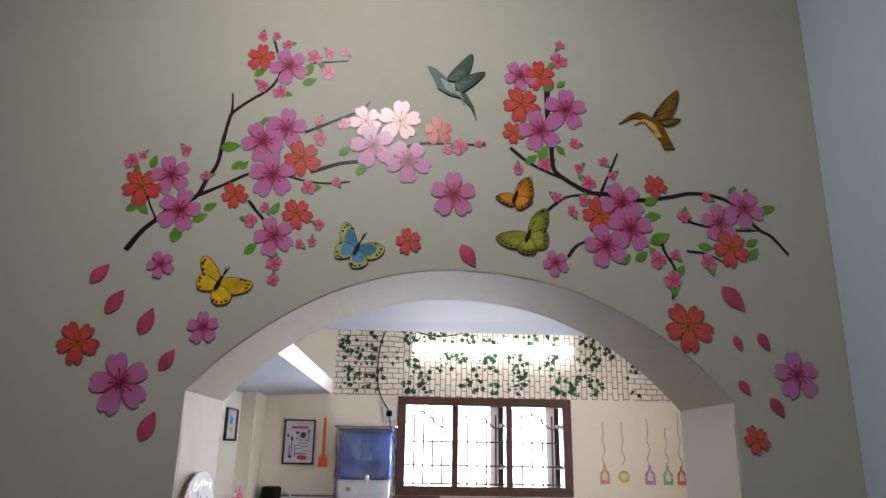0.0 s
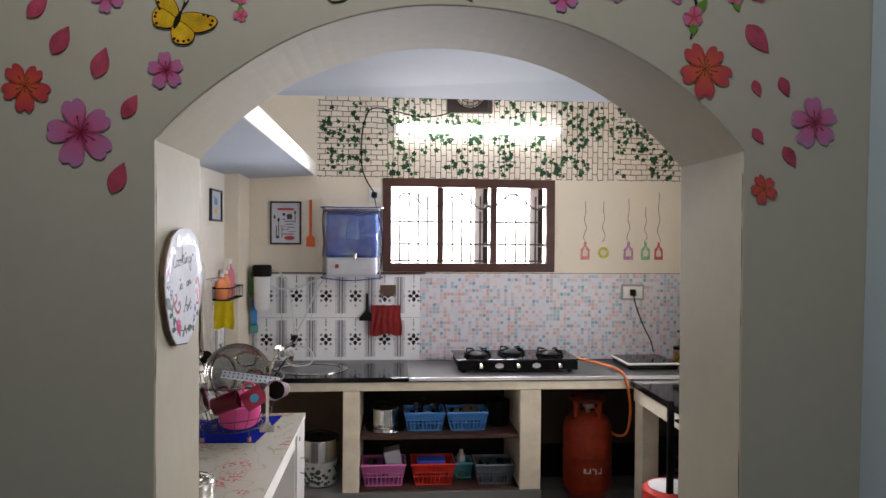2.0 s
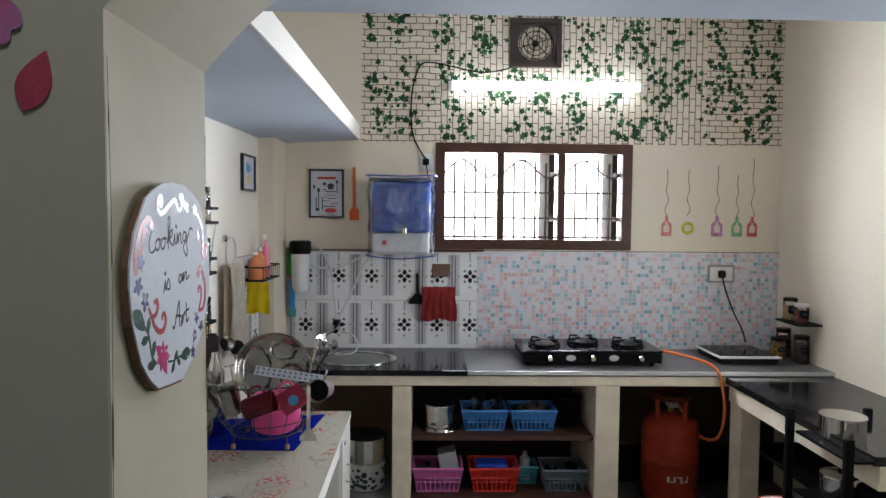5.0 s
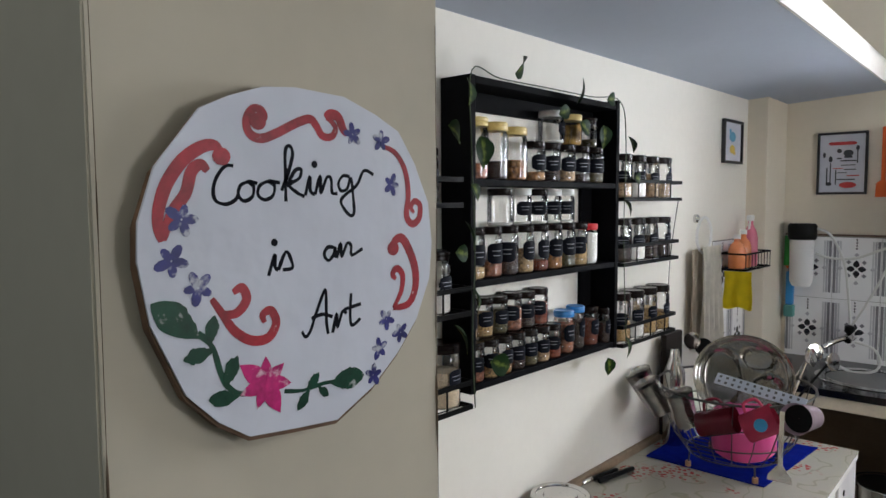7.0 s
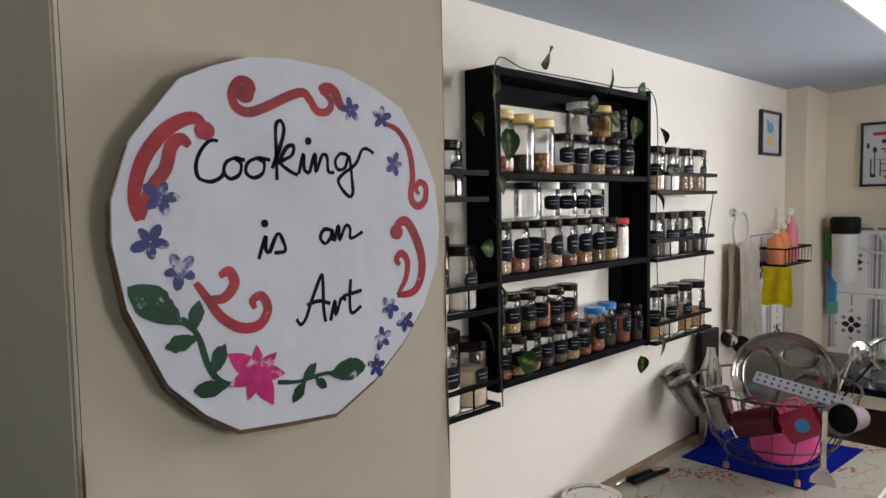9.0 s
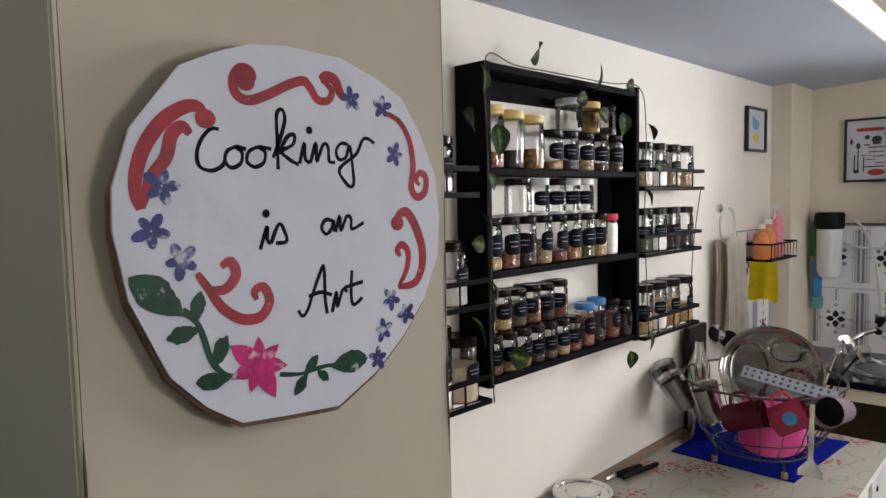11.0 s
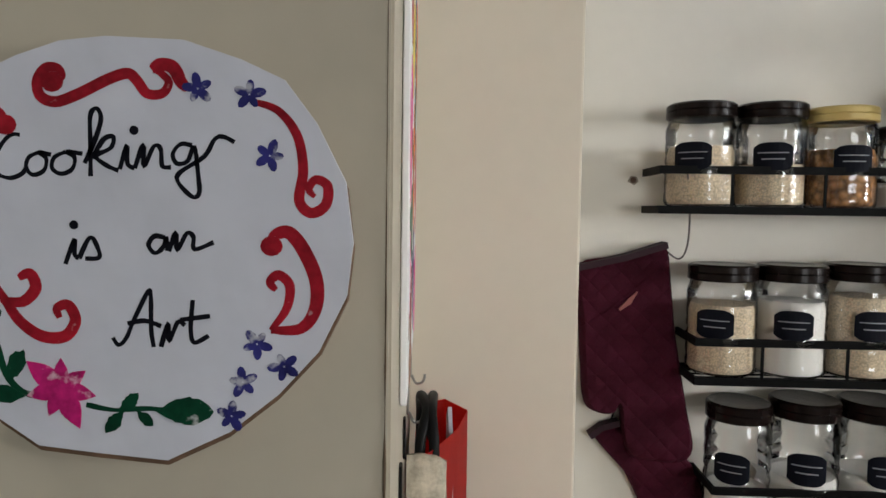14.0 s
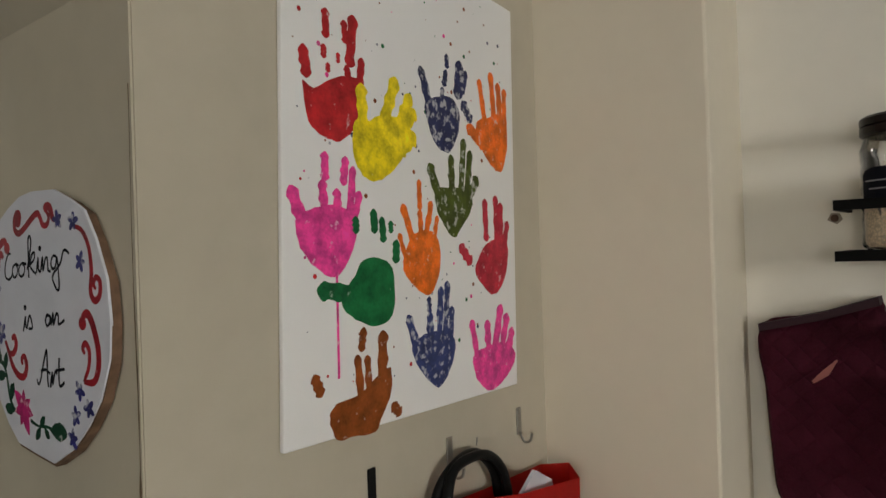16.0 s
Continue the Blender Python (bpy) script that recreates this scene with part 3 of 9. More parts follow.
LEAVES_RIGHT = [(-0.351, 2.3672, -0.3345, 2.4029), (-0.3809, 2.3596, -0.3566, 2.3799), (-0.137, 2.2491, -0.1012, 2.2541), (-0.1292, 2.1945, -0.0867, 2.2141), (-0.135, 2.2777, -0.1041, 2.2939), (-0.1904, 2.1473, -0.1717, 2.1692), (-0.161, 2.1553, -0.1364, 2.1763), (-0.0299, 2.1917, 0.0013, 2.1867), (0.0471, 2.3057, 0.0614, 2.3253), (0.0782, 2.3132, 0.0874, 2.3199), (0.1093, 2.2701, 0.1407, 2.28), (0.0706, 2.1949, 0.0958, 2.2079), (0.073, 2.1649, 0.0936, 2.1896), (-0.0825, 2.1247, -0.063, 2.1488), (-0.3406, 2.5342, -0.3157, 2.5423), (-0.3095, 2.5426, -0.2903, 2.5573), (-0.314, 2.4012, -0.2966, 2.3823)]
PETALS = [(-1.2254, 2.0795, -1.1941, 2.1164), (-1.1863, 2.0201, -1.1598, 2.067), (-1.1178, 1.982, -1.0998, 2.0334), (-1.0723, 1.9167, -1.0496, 1.956), (-1.0902, 1.7902, -1.0703, 1.8422), (0.0117, 2.1064, 0.0523, 2.0568), (0.0262, 2.0075, 0.0364, 1.9778), (0.0759, 2.0144, 0.0908, 1.9791), (0.0255, 1.9209, 0.0446, 1.8936), (0.0839, 1.8891, 0.1057, 1.8526), (-0.5143, 2.1773, -0.4846, 2.1312)]
# plain winged shapes
WING_BLUE_A = [(-0.7212, 2.1671), (-0.7311, 2.2046), (-0.7464, 2.216), (-0.7555, 2.1978), (-0.7518, 2.1743)]
WING_BLUE_B = [(-0.7233, 2.1635), (-0.7519, 2.1767), (-0.7633, 2.1622), (-0.7598, 2.1413), (-0.7334, 2.1457)]
WING_BLUE_C = [(-0.721, 2.1636), (-0.6903, 2.1763), (-0.6674, 2.1653), (-0.6756, 2.1475), (-0.6998, 2.1409)]
WING_BLUE_D = [(-0.7209, 2.1612), (-0.6998, 2.1409), (-0.7047, 2.1269), (-0.7266, 2.1227), (-0.7352, 2.1375)]
WING_YEL_A = [(-0.9836, 2.0866), (-0.9851, 2.1092), (-1.0077, 2.1359), (-1.0212, 2.1309), (-1.0125, 2.1027)]
WING_YEL_B = [(-0.9855, 2.0843), (-1.0125, 2.1027), (-1.024, 2.091), (-1.0196, 2.0721), (-0.9946, 2.0695)]
WING_YEL_C = [(-0.9826, 2.0866), (-0.9598, 2.0963), (-0.9211, 2.0884), (-0.9248, 2.0715), (-0.9563, 2.0628)]
WING_YEL_D = [(-0.9819, 2.081), (-0.9563, 2.0628), (-0.9629, 2.0448), (-0.9864, 2.0442), (-0.994, 2.0639)]
WING_GRN_A = [(-0.3781, 2.2044), (-0.3692, 2.2411), (-0.342, 2.2604), (-0.3368, 2.2361), (-0.3467, 2.2139)]
WING_GRN_B = [(-0.3782, 2.2008), (-0.3467, 2.2139), (-0.3379, 2.1997), (-0.3443, 2.1756), (-0.3672, 2.1749)]
WING_GRN_C = [(-0.3815, 2.2043), (-0.4125, 2.2093), (-0.4436, 2.1962), (-0.4301, 2.1788), (-0.4016, 2.1738)]
WING_GRN_D = [(-0.3794, 2.1984), (-0.4016, 2.1738), (-0.3903, 2.1623), (-0.3675, 2.163), (-0.3637, 2.1774)]
WING_ORG_A = [(-0.4034, 2.2855), (-0.3959, 2.3146), (-0.3732, 2.328), (-0.3667, 2.3031), (-0.3706, 2.2842)]
WING_ORG_B = [(-0.4034, 2.283), (-0.3707, 2.2817), (-0.3733, 2.2692), (-0.3922, 2.2562), (-0.4037, 2.2607)]
WING_ORG_C = [(-0.4057, 2.2854), (-0.4232, 2.291), (-0.4443, 2.2815), (-0.4269, 2.2673), (-0.4084, 2.2643)]
GREEN_FLYER_BODY = [(-0.5905, 2.5807), (-0.5719, 2.5733), (-0.5495, 2.5521), (-0.5345, 2.5253), (-0.5064, 2.5157), (-0.4904, 2.4866), (-0.4843, 2.4547), (-0.4977, 2.4863), (-0.5185, 2.5056), (-0.5428, 2.5113), (-0.5674, 2.5265), (-0.5764, 2.5509)]
GREEN_FLYER_WING_A = [(-0.5471, 2.5522), (-0.5253, 2.5839), (-0.4934, 2.6136), (-0.5006, 2.5683), (-0.5274, 2.5463)]
GREEN_FLYER_WING_B = [(-0.531, 2.542), (-0.5005, 2.5614), (-0.4661, 2.5699), (-0.4882, 2.5412), (-0.5186, 2.5192)]
BROWN_FLYER_BODY = [(-0.1775, 2.4598), (-0.1516, 2.4812), (-0.135, 2.4887), (-0.1204, 2.4853), (-0.0989, 2.474), (-0.0829, 2.4572), (-0.0746, 2.4374), (-0.0613, 2.4048), (-0.0835, 2.4026), (-0.0936, 2.43), (-0.1163, 2.4557), (-0.1274, 2.4728), (-0.1458, 2.4747)]
BROWN_FLYER_WING_A = [(-0.1024, 2.4766), (-0.0811, 2.5116), (-0.0445, 2.545), (-0.0503, 2.5061), (-0.0719, 2.4711)]
BROWN_FLYER_WING_B = [(-0.0905, 2.4703), (-0.0653, 2.4754), (-0.0431, 2.4737), (-0.073, 2.4576)]

# the sign: outline and painted strokes (along the jamb, height)
SIGN_OUT = [(0.0967, 1.7324), (0.1204, 1.7349), (0.1598, 1.7334), (0.1889, 1.724), (0.2107, 1.7141), (0.2271, 1.6925), (0.2421, 1.6629), (0.2460, 1.6321), (0.2429, 1.6047), (0.2283, 1.5752), (0.2079, 1.5528), (0.1824, 1.5326), (0.1496, 1.5169), (0.1139, 1.5201), (0.0821, 1.5236), (0.0621, 1.5371), (0.0427, 1.5572), (0.024, 1.5989), (0.0183, 1.6328), (0.0192, 1.6537), (0.029, 1.6828), (0.0557, 1.716), (0.0746, 1.7249)]
LETTER_C = [(0.0756, 1.6848), (0.0708, 1.6847), (0.0656, 1.6793), (0.0626, 1.6719), (0.0637, 1.6651), (0.07, 1.6628), (0.0763, 1.6652), (0.0787, 1.6691)]
LETTER_O1 = [(0.0852, 1.676), (0.08, 1.6736), (0.0784, 1.6682), (0.082, 1.6646), (0.0877, 1.6671), (0.0888, 1.6731), (0.0852, 1.676), (0.0914, 1.6749)]
LETTER_O2 = [(0.0989, 1.6765), (0.0931, 1.6737), (0.0917, 1.6683), (0.0962, 1.6653), (0.1021, 1.6678), (0.1034, 1.6738), (0.0994, 1.6765), (0.1075, 1.6756)]
LETTER_K1 = [(0.1085, 1.6708), (0.1141, 1.683), (0.1173, 1.6935), (0.1151, 1.6986), (0.1118, 1.6949), (0.1117, 1.6799), (0.1115, 1.6642)]
LETTER_K2 = [(0.1124, 1.6733), (0.1184, 1.683), (0.1234, 1.6843), (0.1221, 1.6788), (0.1144, 1.6745), (0.1201, 1.6697), (0.1259, 1.6673)]
LETTER_I1 = [(0.1265, 1.668), (0.1304, 1.6802), (0.1305, 1.671), (0.1342, 1.6686)]
LETTER_N1 = [(0.1342, 1.6686), (0.1387, 1.6803), (0.139, 1.6696), (0.144, 1.6797), (0.1476, 1.6785), (0.1483, 1.67), (0.1528, 1.6694)]
LETTER_G1 = [(0.1636, 1.6806), (0.1578, 1.6811), (0.1538, 1.6762), (0.1558, 1.6713), (0.1613, 1.6726), (0.1648, 1.68), (0.1667, 1.6652), (0.1671, 1.6565), (0.1634, 1.6546), (0.1563, 1.662), (0.1576, 1.667), (0.1699, 1.6751), (0.1752, 1.6838), (0.1798, 1.6851), (0.1853, 1.6824)]
LETTER_I2 = [(0.0977, 1.6191), (0.1027, 1.632), (0.1025, 1.6246), (0.1048, 1.6221)]
LETTER_S2 = [(0.1048, 1.6221), (0.1107, 1.6331), (0.1146, 1.6276), (0.1151, 1.6226), (0.108, 1.6221)]
LETTER_A2 = [(0.1494, 1.6335), (0.1439, 1.6341), (0.1408, 1.6295), (0.1441, 1.6254), (0.1483, 1.6285), (0.15, 1.6335), (0.1507, 1.6266)]
LETTER_N2 = [(0.1513, 1.6263), (0.1549, 1.6359), (0.1556, 1.6272), (0.1606, 1.6359), (0.164, 1.634), (0.1645, 1.6277), (0.1744, 1.6314)]
LETTER_A3 = [(0.1217, 1.5813), (0.1246, 1.5775), (0.1286, 1.5811), (0.133, 1.5911), (0.1406, 1.606), (0.1417, 1.6013), (0.1417, 1.5855), (0.143, 1.5766)]
LETTER_A3B = [(0.1294, 1.5887), (0.1385, 1.5903), (0.1469, 1.5876)]
LETTER_R3 = [(0.1467, 1.5768), (0.1506, 1.5894), (0.151, 1.5798), (0.1555, 1.5899), (0.1592, 1.5882)]
LETTER_T3 = [(0.1634, 1.6015), (0.1622, 1.5865), (0.164, 1.5794), (0.1715, 1.5831)]
LETTER_T3B = [(0.1568, 1.5911), (0.1723, 1.5933)]
DOTS = [(0.1341, 1.6878), (0.1024, 1.6393)]
SCROLL_A = [(0.0926, 1.7117), (0.0975, 1.7142), (0.0956, 1.7185), (0.0894, 1.7186), (0.085, 1.712), (0.0867, 1.7044), (0.0945, 1.7017), (0.1061, 1.7058), (0.1207, 1.713), (0.131, 1.7163), (0.1359, 1.7128), (0.141, 1.7064), (0.1487, 1.7065), (0.1521, 1.7121), (0.1478, 1.7168), (0.1442, 1.7179)]
SCROLL_A2 = [(0.1434, 1.7184), (0.1478, 1.721), (0.1544, 1.7194), (0.1584, 1.7122), (0.162, 1.7087)]
SCROLL_B = [(0.0682, 1.6899), (0.0646, 1.6957), (0.0565, 1.6947), (0.0453, 1.6872), (0.0357, 1.6746), (0.0308, 1.6614), (0.0298, 1.6511), (0.0317, 1.6432)]
SCROLL_B2 = [(0.0593, 1.6813), (0.0553, 1.685), (0.0496, 1.6806), (0.0459, 1.6688), (0.0378, 1.6585), (0.0325, 1.6438)]
SCROLL_C = [(0.1961, 1.7027), (0.2079, 1.6983), (0.2173, 1.686), (0.2203, 1.6687), (0.2183, 1.6534), (0.2244, 1.6471), (0.2318, 1.6512), (0.2328, 1.6608), (0.2267, 1.664), (0.2232, 1.6592), (0.2263, 1.6554)]
SCROLL_D = [(0.2041, 1.6299), (0.2058, 1.6353), (0.2131, 1.6369), (0.2207, 1.6278), (0.2271, 1.6125), (0.2267, 1.5979), (0.2192, 1.5876), (0.2037, 1.5864)]
SCROLL_D2 = [(0.2065, 1.6074), (0.2033, 1.6113), (0.2078, 1.6151), (0.2135, 1.6095), (0.2118, 1.5976), (0.2037, 1.5864)]
SCROLL_E = [(0.0596, 1.6094), (0.0661, 1.5998), (0.0737, 1.5889), (0.0849, 1.5815), (0.0966, 1.5815), (0.1024, 1.5897), (0.0988, 1.5979), (0.0929, 1.5961), (0.0942, 1.5912)]
SCROLL_E2 = [(0.0655, 1.5998), (0.0752, 1.5993), (0.082, 1.6065), (0.0791, 1.6139), (0.0733, 1.6116)]
STARS = [(0.0431, 1.6547), (0.0367, 1.6325), (0.0515, 1.6165), (0.1668, 1.7091), (0.193, 1.7064), (0.2033, 1.6758), (0.1966, 1.5791), (0.2106, 1.5675), (0.1891, 1.5591), (0.1832, 1.5411)]
STEM_A = [(0.0505, 1.5911), (0.0592, 1.5817), (0.0655, 1.5614), (0.0738, 1.5523), (0.0824, 1.5501)]
STEM_B = [(0.1073, 1.5458), (0.1222, 1.5432), (0.1405, 1.5443), (0.1652, 1.5419), (0.1731, 1.5432)]
SIGN_LEAVES = [(0.0248, 1.6106), (0.0524, 1.588), (0.0613, 1.5999), (0.057, 1.5833), (0.0415, 1.577), (0.0605, 1.5801), (0.0746, 1.5741), (0.0662, 1.5567), (0.0558, 1.5519), (0.0758, 1.5497), (0.1346, 1.5523), (0.1246, 1.5415), (0.1174, 1.5313), (0.1268, 1.543), (0.1421, 1.5352), (0.1338, 1.5433), (0.174, 1.5431), (0.1435, 1.5435)]
SIGN_FLOWER = [(0.0943, 1.554), (0.112, 1.5532)]

# the canvas: paint prints (width, height on the wall)
PRINTS = {
    "red": ([(1.1791, 1.8291), (1.1917, 1.8258), (1.2104, 1.8359), (1.2316, 1.8437), (1.2546, 1.8417), (1.2487, 1.8134), (1.2383, 1.7955), (1.2220, 1.7841), (1.2015, 1.7862), (1.1852, 1.7972)],
        [(1.1792, 1.8587, 1.1814, 1.8385, 0.0139), (1.2083, 1.9001, 1.2078, 1.8794, 0.0106), (1.2045, 1.8668, 1.2042, 1.8591, 0.0082), (1.2093, 1.8511, 1.2091, 1.8464, 0.0068), (1.2330, 1.8954, 1.2342, 1.8798, 0.0097), (1.2234, 1.8639, 1.2232, 1.8575, 0.0055), (1.2454, 1.9017, 1.2393, 1.8598, 0.0142), (1.2350, 1.8524, 1.2364, 1.8448, 0.0097), (1.2561, 1.8639, 1.2529, 1.8430, 0.0112)]),
    "yellow": ([(1.2450, 1.8020), (1.2621, 1.8047), (1.2893, 1.8149), (1.3231, 1.8117), (1.3257, 1.7973), (1.3120, 1.7736), (1.2875, 1.7549), (1.2649, 1.7499), (1.2481, 1.7619), (1.2428, 1.7801)],
        [(1.2544, 1.8362, 1.2552, 1.8036, 0.0171), (1.3066, 1.8528, 1.2892, 1.8120, 0.0175), (1.3311, 1.8400, 1.3131, 1.8101, 0.0165), (1.3368, 1.8248, 1.3199, 1.8041, 0.0167), (1.3339, 1.7984, 1.3152, 1.7840, 0.0208)]),
    "navy": ([(1.3631, 1.8399), (1.3896, 1.8512), (1.4137, 1.8525), (1.4270, 1.8383), (1.4237, 1.8178), (1.4119, 1.7996), (1.3994, 1.7915), (1.3797, 1.7986), (1.3678, 1.8157)],
        [(1.3544, 1.8752, 1.3697, 1.8380, 0.0142), (1.4056, 1.9018, 1.4053, 1.8913, 0.0098), (1.4026, 1.8829, 1.3985, 1.8690, 0.0097), (1.3947, 1.8618, 1.3931, 1.8512, 0.0083), (1.4316, 1.8961, 1.4265, 1.8616, 0.0181), (1.4443, 1.8888, 1.4357, 1.8667, 0.0133), (1.4390, 1.8505, 1.4517, 1.8357, 0.0157)]),
    "orange": ([(1.4692, 1.8316), (1.5012, 1.8437), (1.5320, 1.8525), (1.5405, 1.8277), (1.5363, 1.8011), (1.5214, 1.7796), (1.4990, 1.7860), (1.4781, 1.8048)],
        [(1.4499, 1.8238, 1.4796, 1.8085, 0.0174), (1.4768, 1.8854, 1.4864, 1.8378, 0.0113), (1.5048, 1.8985, 1.5101, 1.8416, 0.0135), (1.5225, 1.8876, 1.5254, 1.8440, 0.0139), (1.5379, 1.8833, 1.5363, 1.8420, 0.0128)]),
    "pink": ([(1.1663, 1.7046), (1.1816, 1.7141), (1.2110, 1.7192), (1.2359, 1.7116), (1.2386, 1.6914), (1.2267, 1.6701), (1.2092, 1.6559), (1.1874, 1.6655), (1.1705, 1.6828)],
        [(1.1603, 1.7307, 1.1730, 1.7024, 0.0158), (1.2017, 1.7659, 1.2005, 1.7465, 0.0111), (1.1973, 1.7396, 1.1988, 1.7134, 0.0117), (1.2285, 1.7640, 1.2256, 1.7437, 0.0112), (1.2159, 1.7324, 1.2170, 1.7144, 0.0116), (1.2388, 1.7555, 1.2327, 1.7125, 0.0107), (1.2464, 1.7320, 1.2373, 1.7047, 0.0109)]),
    "olive": ([(1.3779, 1.7446), (1.3979, 1.7474), (1.4225, 1.7479), (1.4482, 1.7396), (1.4436, 1.7224), (1.4209, 1.7014), (1.4082, 1.6932), (1.3906, 1.7071), (1.3773, 1.7256)],
        [(1.3663, 1.7687, 1.3822, 1.7354, 0.0146), (1.4076, 1.7827, 1.4075, 1.7435, 0.0135), (1.4361, 1.8048, 1.4262, 1.7449, 0.0130), (1.4488, 1.7922, 1.4392, 1.7458, 0.0134), (1.4612, 1.7612, 1.4415, 1.7372, 0.0151)]),
    "deep_orange": ([(1.3156, 1.6693), (1.3294, 1.6901), (1.3507, 1.6966), (1.3727, 1.6907), (1.3776, 1.6687), (1.3711, 1.6436), (1.3540, 1.6301), (1.3330, 1.6391), (1.3162, 1.6546)],
        [(1.3153, 1.7222, 1.3294, 1.6901, 0.0119), (1.3439, 1.7512, 1.3441, 1.7238, 0.0085), (1.3439, 1.7177, 1.3452, 1.6934, 0.0096), (1.3649, 1.7280, 1.3539, 1.6935, 0.0100), (1.3757, 1.7129, 1.3692, 1.6888, 0.0080), (1.3075, 1.6927, 1.3175, 1.6663, 0.0078)]),
    "crimson": ([(1.4732, 1.6748), (1.4952, 1.6854), (1.5284, 1.6820), (1.5307, 1.6598), (1.5173, 1.6345), (1.4957, 1.6210), (1.4717, 1.6329), (1.4557, 1.6508)],
        [(1.4239, 1.6782, 1.4415, 1.6627, 0.0152), (1.4797, 1.7346, 1.4809, 1.6903, 0.0128), (1.5062, 1.7397, 1.5070, 1.6834, 0.0135), (1.5180, 1.7317, 1.5176, 1.6834, 0.0123), (1.5342, 1.7080, 1.5252, 1.6783, 0.0127)]),
    "green": ([(1.2392, 1.6540), (1.2495, 1.6672), (1.2713, 1.6686), (1.2921, 1.6581), (1.2929, 1.6237), (1.2831, 1.6085), (1.2606, 1.6060), (1.2380, 1.6140), (1.2201, 1.6311)],
        [(1.1940, 1.6428, 1.2338, 1.6382, 0.0189), (1.2407, 1.7075, 1.2404, 1.6979, 0.0107), (1.2673, 1.7152, 1.2677, 1.6986, 0.0115), (1.2797, 1.7079, 1.2809, 1.6894, 0.0109), (1.2935, 1.7050, 1.2933, 1.6981, 0.0085), (1.3014, 1.6839, 1.3000, 1.6683, 0.0125)]),
    "brown": ([(1.2004, 1.5258), (1.2097, 1.5367), (1.2375, 1.5393), (1.2679, 1.5532), (1.2834, 1.5564), (1.2827, 1.5339), (1.2666, 1.5118), (1.2575, 1.5012), (1.2284, 1.5041), (1.2089, 1.5060)],
        [(1.2753, 1.5913, 1.2721, 1.5442, 0.0162), (1.2468, 1.5998, 1.2430, 1.5840, 0.0109), (1.2369, 1.5741, 1.2407, 1.5334, 0.0114), (1.2510, 1.5722, 1.2525, 1.5339, 0.0102), (1.1812, 1.5644, 1.1865, 1.5511, 0.0119), (1.2897, 1.5184, 1.2970, 1.5112, 0.0131)]),
    "dark_blue": ([(1.3257, 1.5739), (1.3470, 1.5835), (1.3805, 1.5830), (1.4003, 1.5712), (1.3972, 1.5522), (1.3847, 1.5348), (1.3672, 1.5263), (1.3456, 1.5409), (1.3304, 1.5583)],
        [(1.3186, 1.6043, 1.3347, 1.5637, 0.0130), (1.3564, 1.6041, 1.3555, 1.5764, 0.0131), (1.3559, 1.6226, 1.3555, 1.6103, 0.0088), (1.3787, 1.6307, 1.3723, 1.5776, 0.0127), (1.3917, 1.6364, 1.3838, 1.5763, 0.0119), (1.3991, 1.6070, 1.3942, 1.5687, 0.0120)]),
    "magenta": ([(1.4452, 1.5456), (1.4687, 1.5529), (1.5126, 1.5546), (1.5403, 1.5401), (1.5348, 1.5223), (1.5032, 1.5053), (1.4739, 1.5032), (1.4510, 1.5209)],
        [(1.4414, 1.5868, 1.4530, 1.5391, 0.0132), (1.4768, 1.5821, 1.4784, 1.5481, 0.0156), (1.5098, 1.5985, 1.4930, 1.5498, 0.0166), (1.5247, 1.5863, 1.5108, 1.5476, 0.0156), (1.5366, 1.5667, 1.5259, 1.5383, 0.0159)]),
}
DRIP = [(1.2125, 1.6590), (1.2110, 1.5600)]

spray("printed cherry branch sticker with pink and coral blossoms over the arch", SPRAY_1, BUDS_LEFT, [BRANCH_1, BRANCH_2, BRANCH_11, BRANCH_12, BRANCH_16], LEAVES_LEFT)
spray("printed pink blossom spray sticker with glare-paled flowers over the arch", SPRAY_2, BUDS_MID, [BRANCH_3, BRANCH_4, BRANCH_5], [])
spray("printed cherry branch sticker with coral and lilac blossoms", SPRAY_3, BUDS_RIGHT[:9], [BRANCH_7, BRANCH_8, BRANCH_13], LEAVES_RIGHT[:3])
spray("printed drooping cherry branch sticker with pink blossoms", SPRAY_4, BUDS_RIGHT[9:], [BRANCH_6, BRANCH_9, BRANCH_10, BRANCH_14, BRANCH_15], LEAVES_RIGHT[3:])
for q in SINGLE_FLOWERS:
    col = {"p": "pink", "o": "coral red"}[q[4]]
    tagged(add_flower(*q, name="flower_sticker", label=f"single printed {col} flower sticker on the arch wall", category="wall sticker"), group="flower stickers")
for q in PETALS:
    tagged(obj("petal_sticker", slab2d(leaf_shape(*q, fat=0.27), layer(), 0), PETALR), "loose dark pink petal sticker on the arch wall", "wall sticker", "petal stickers")


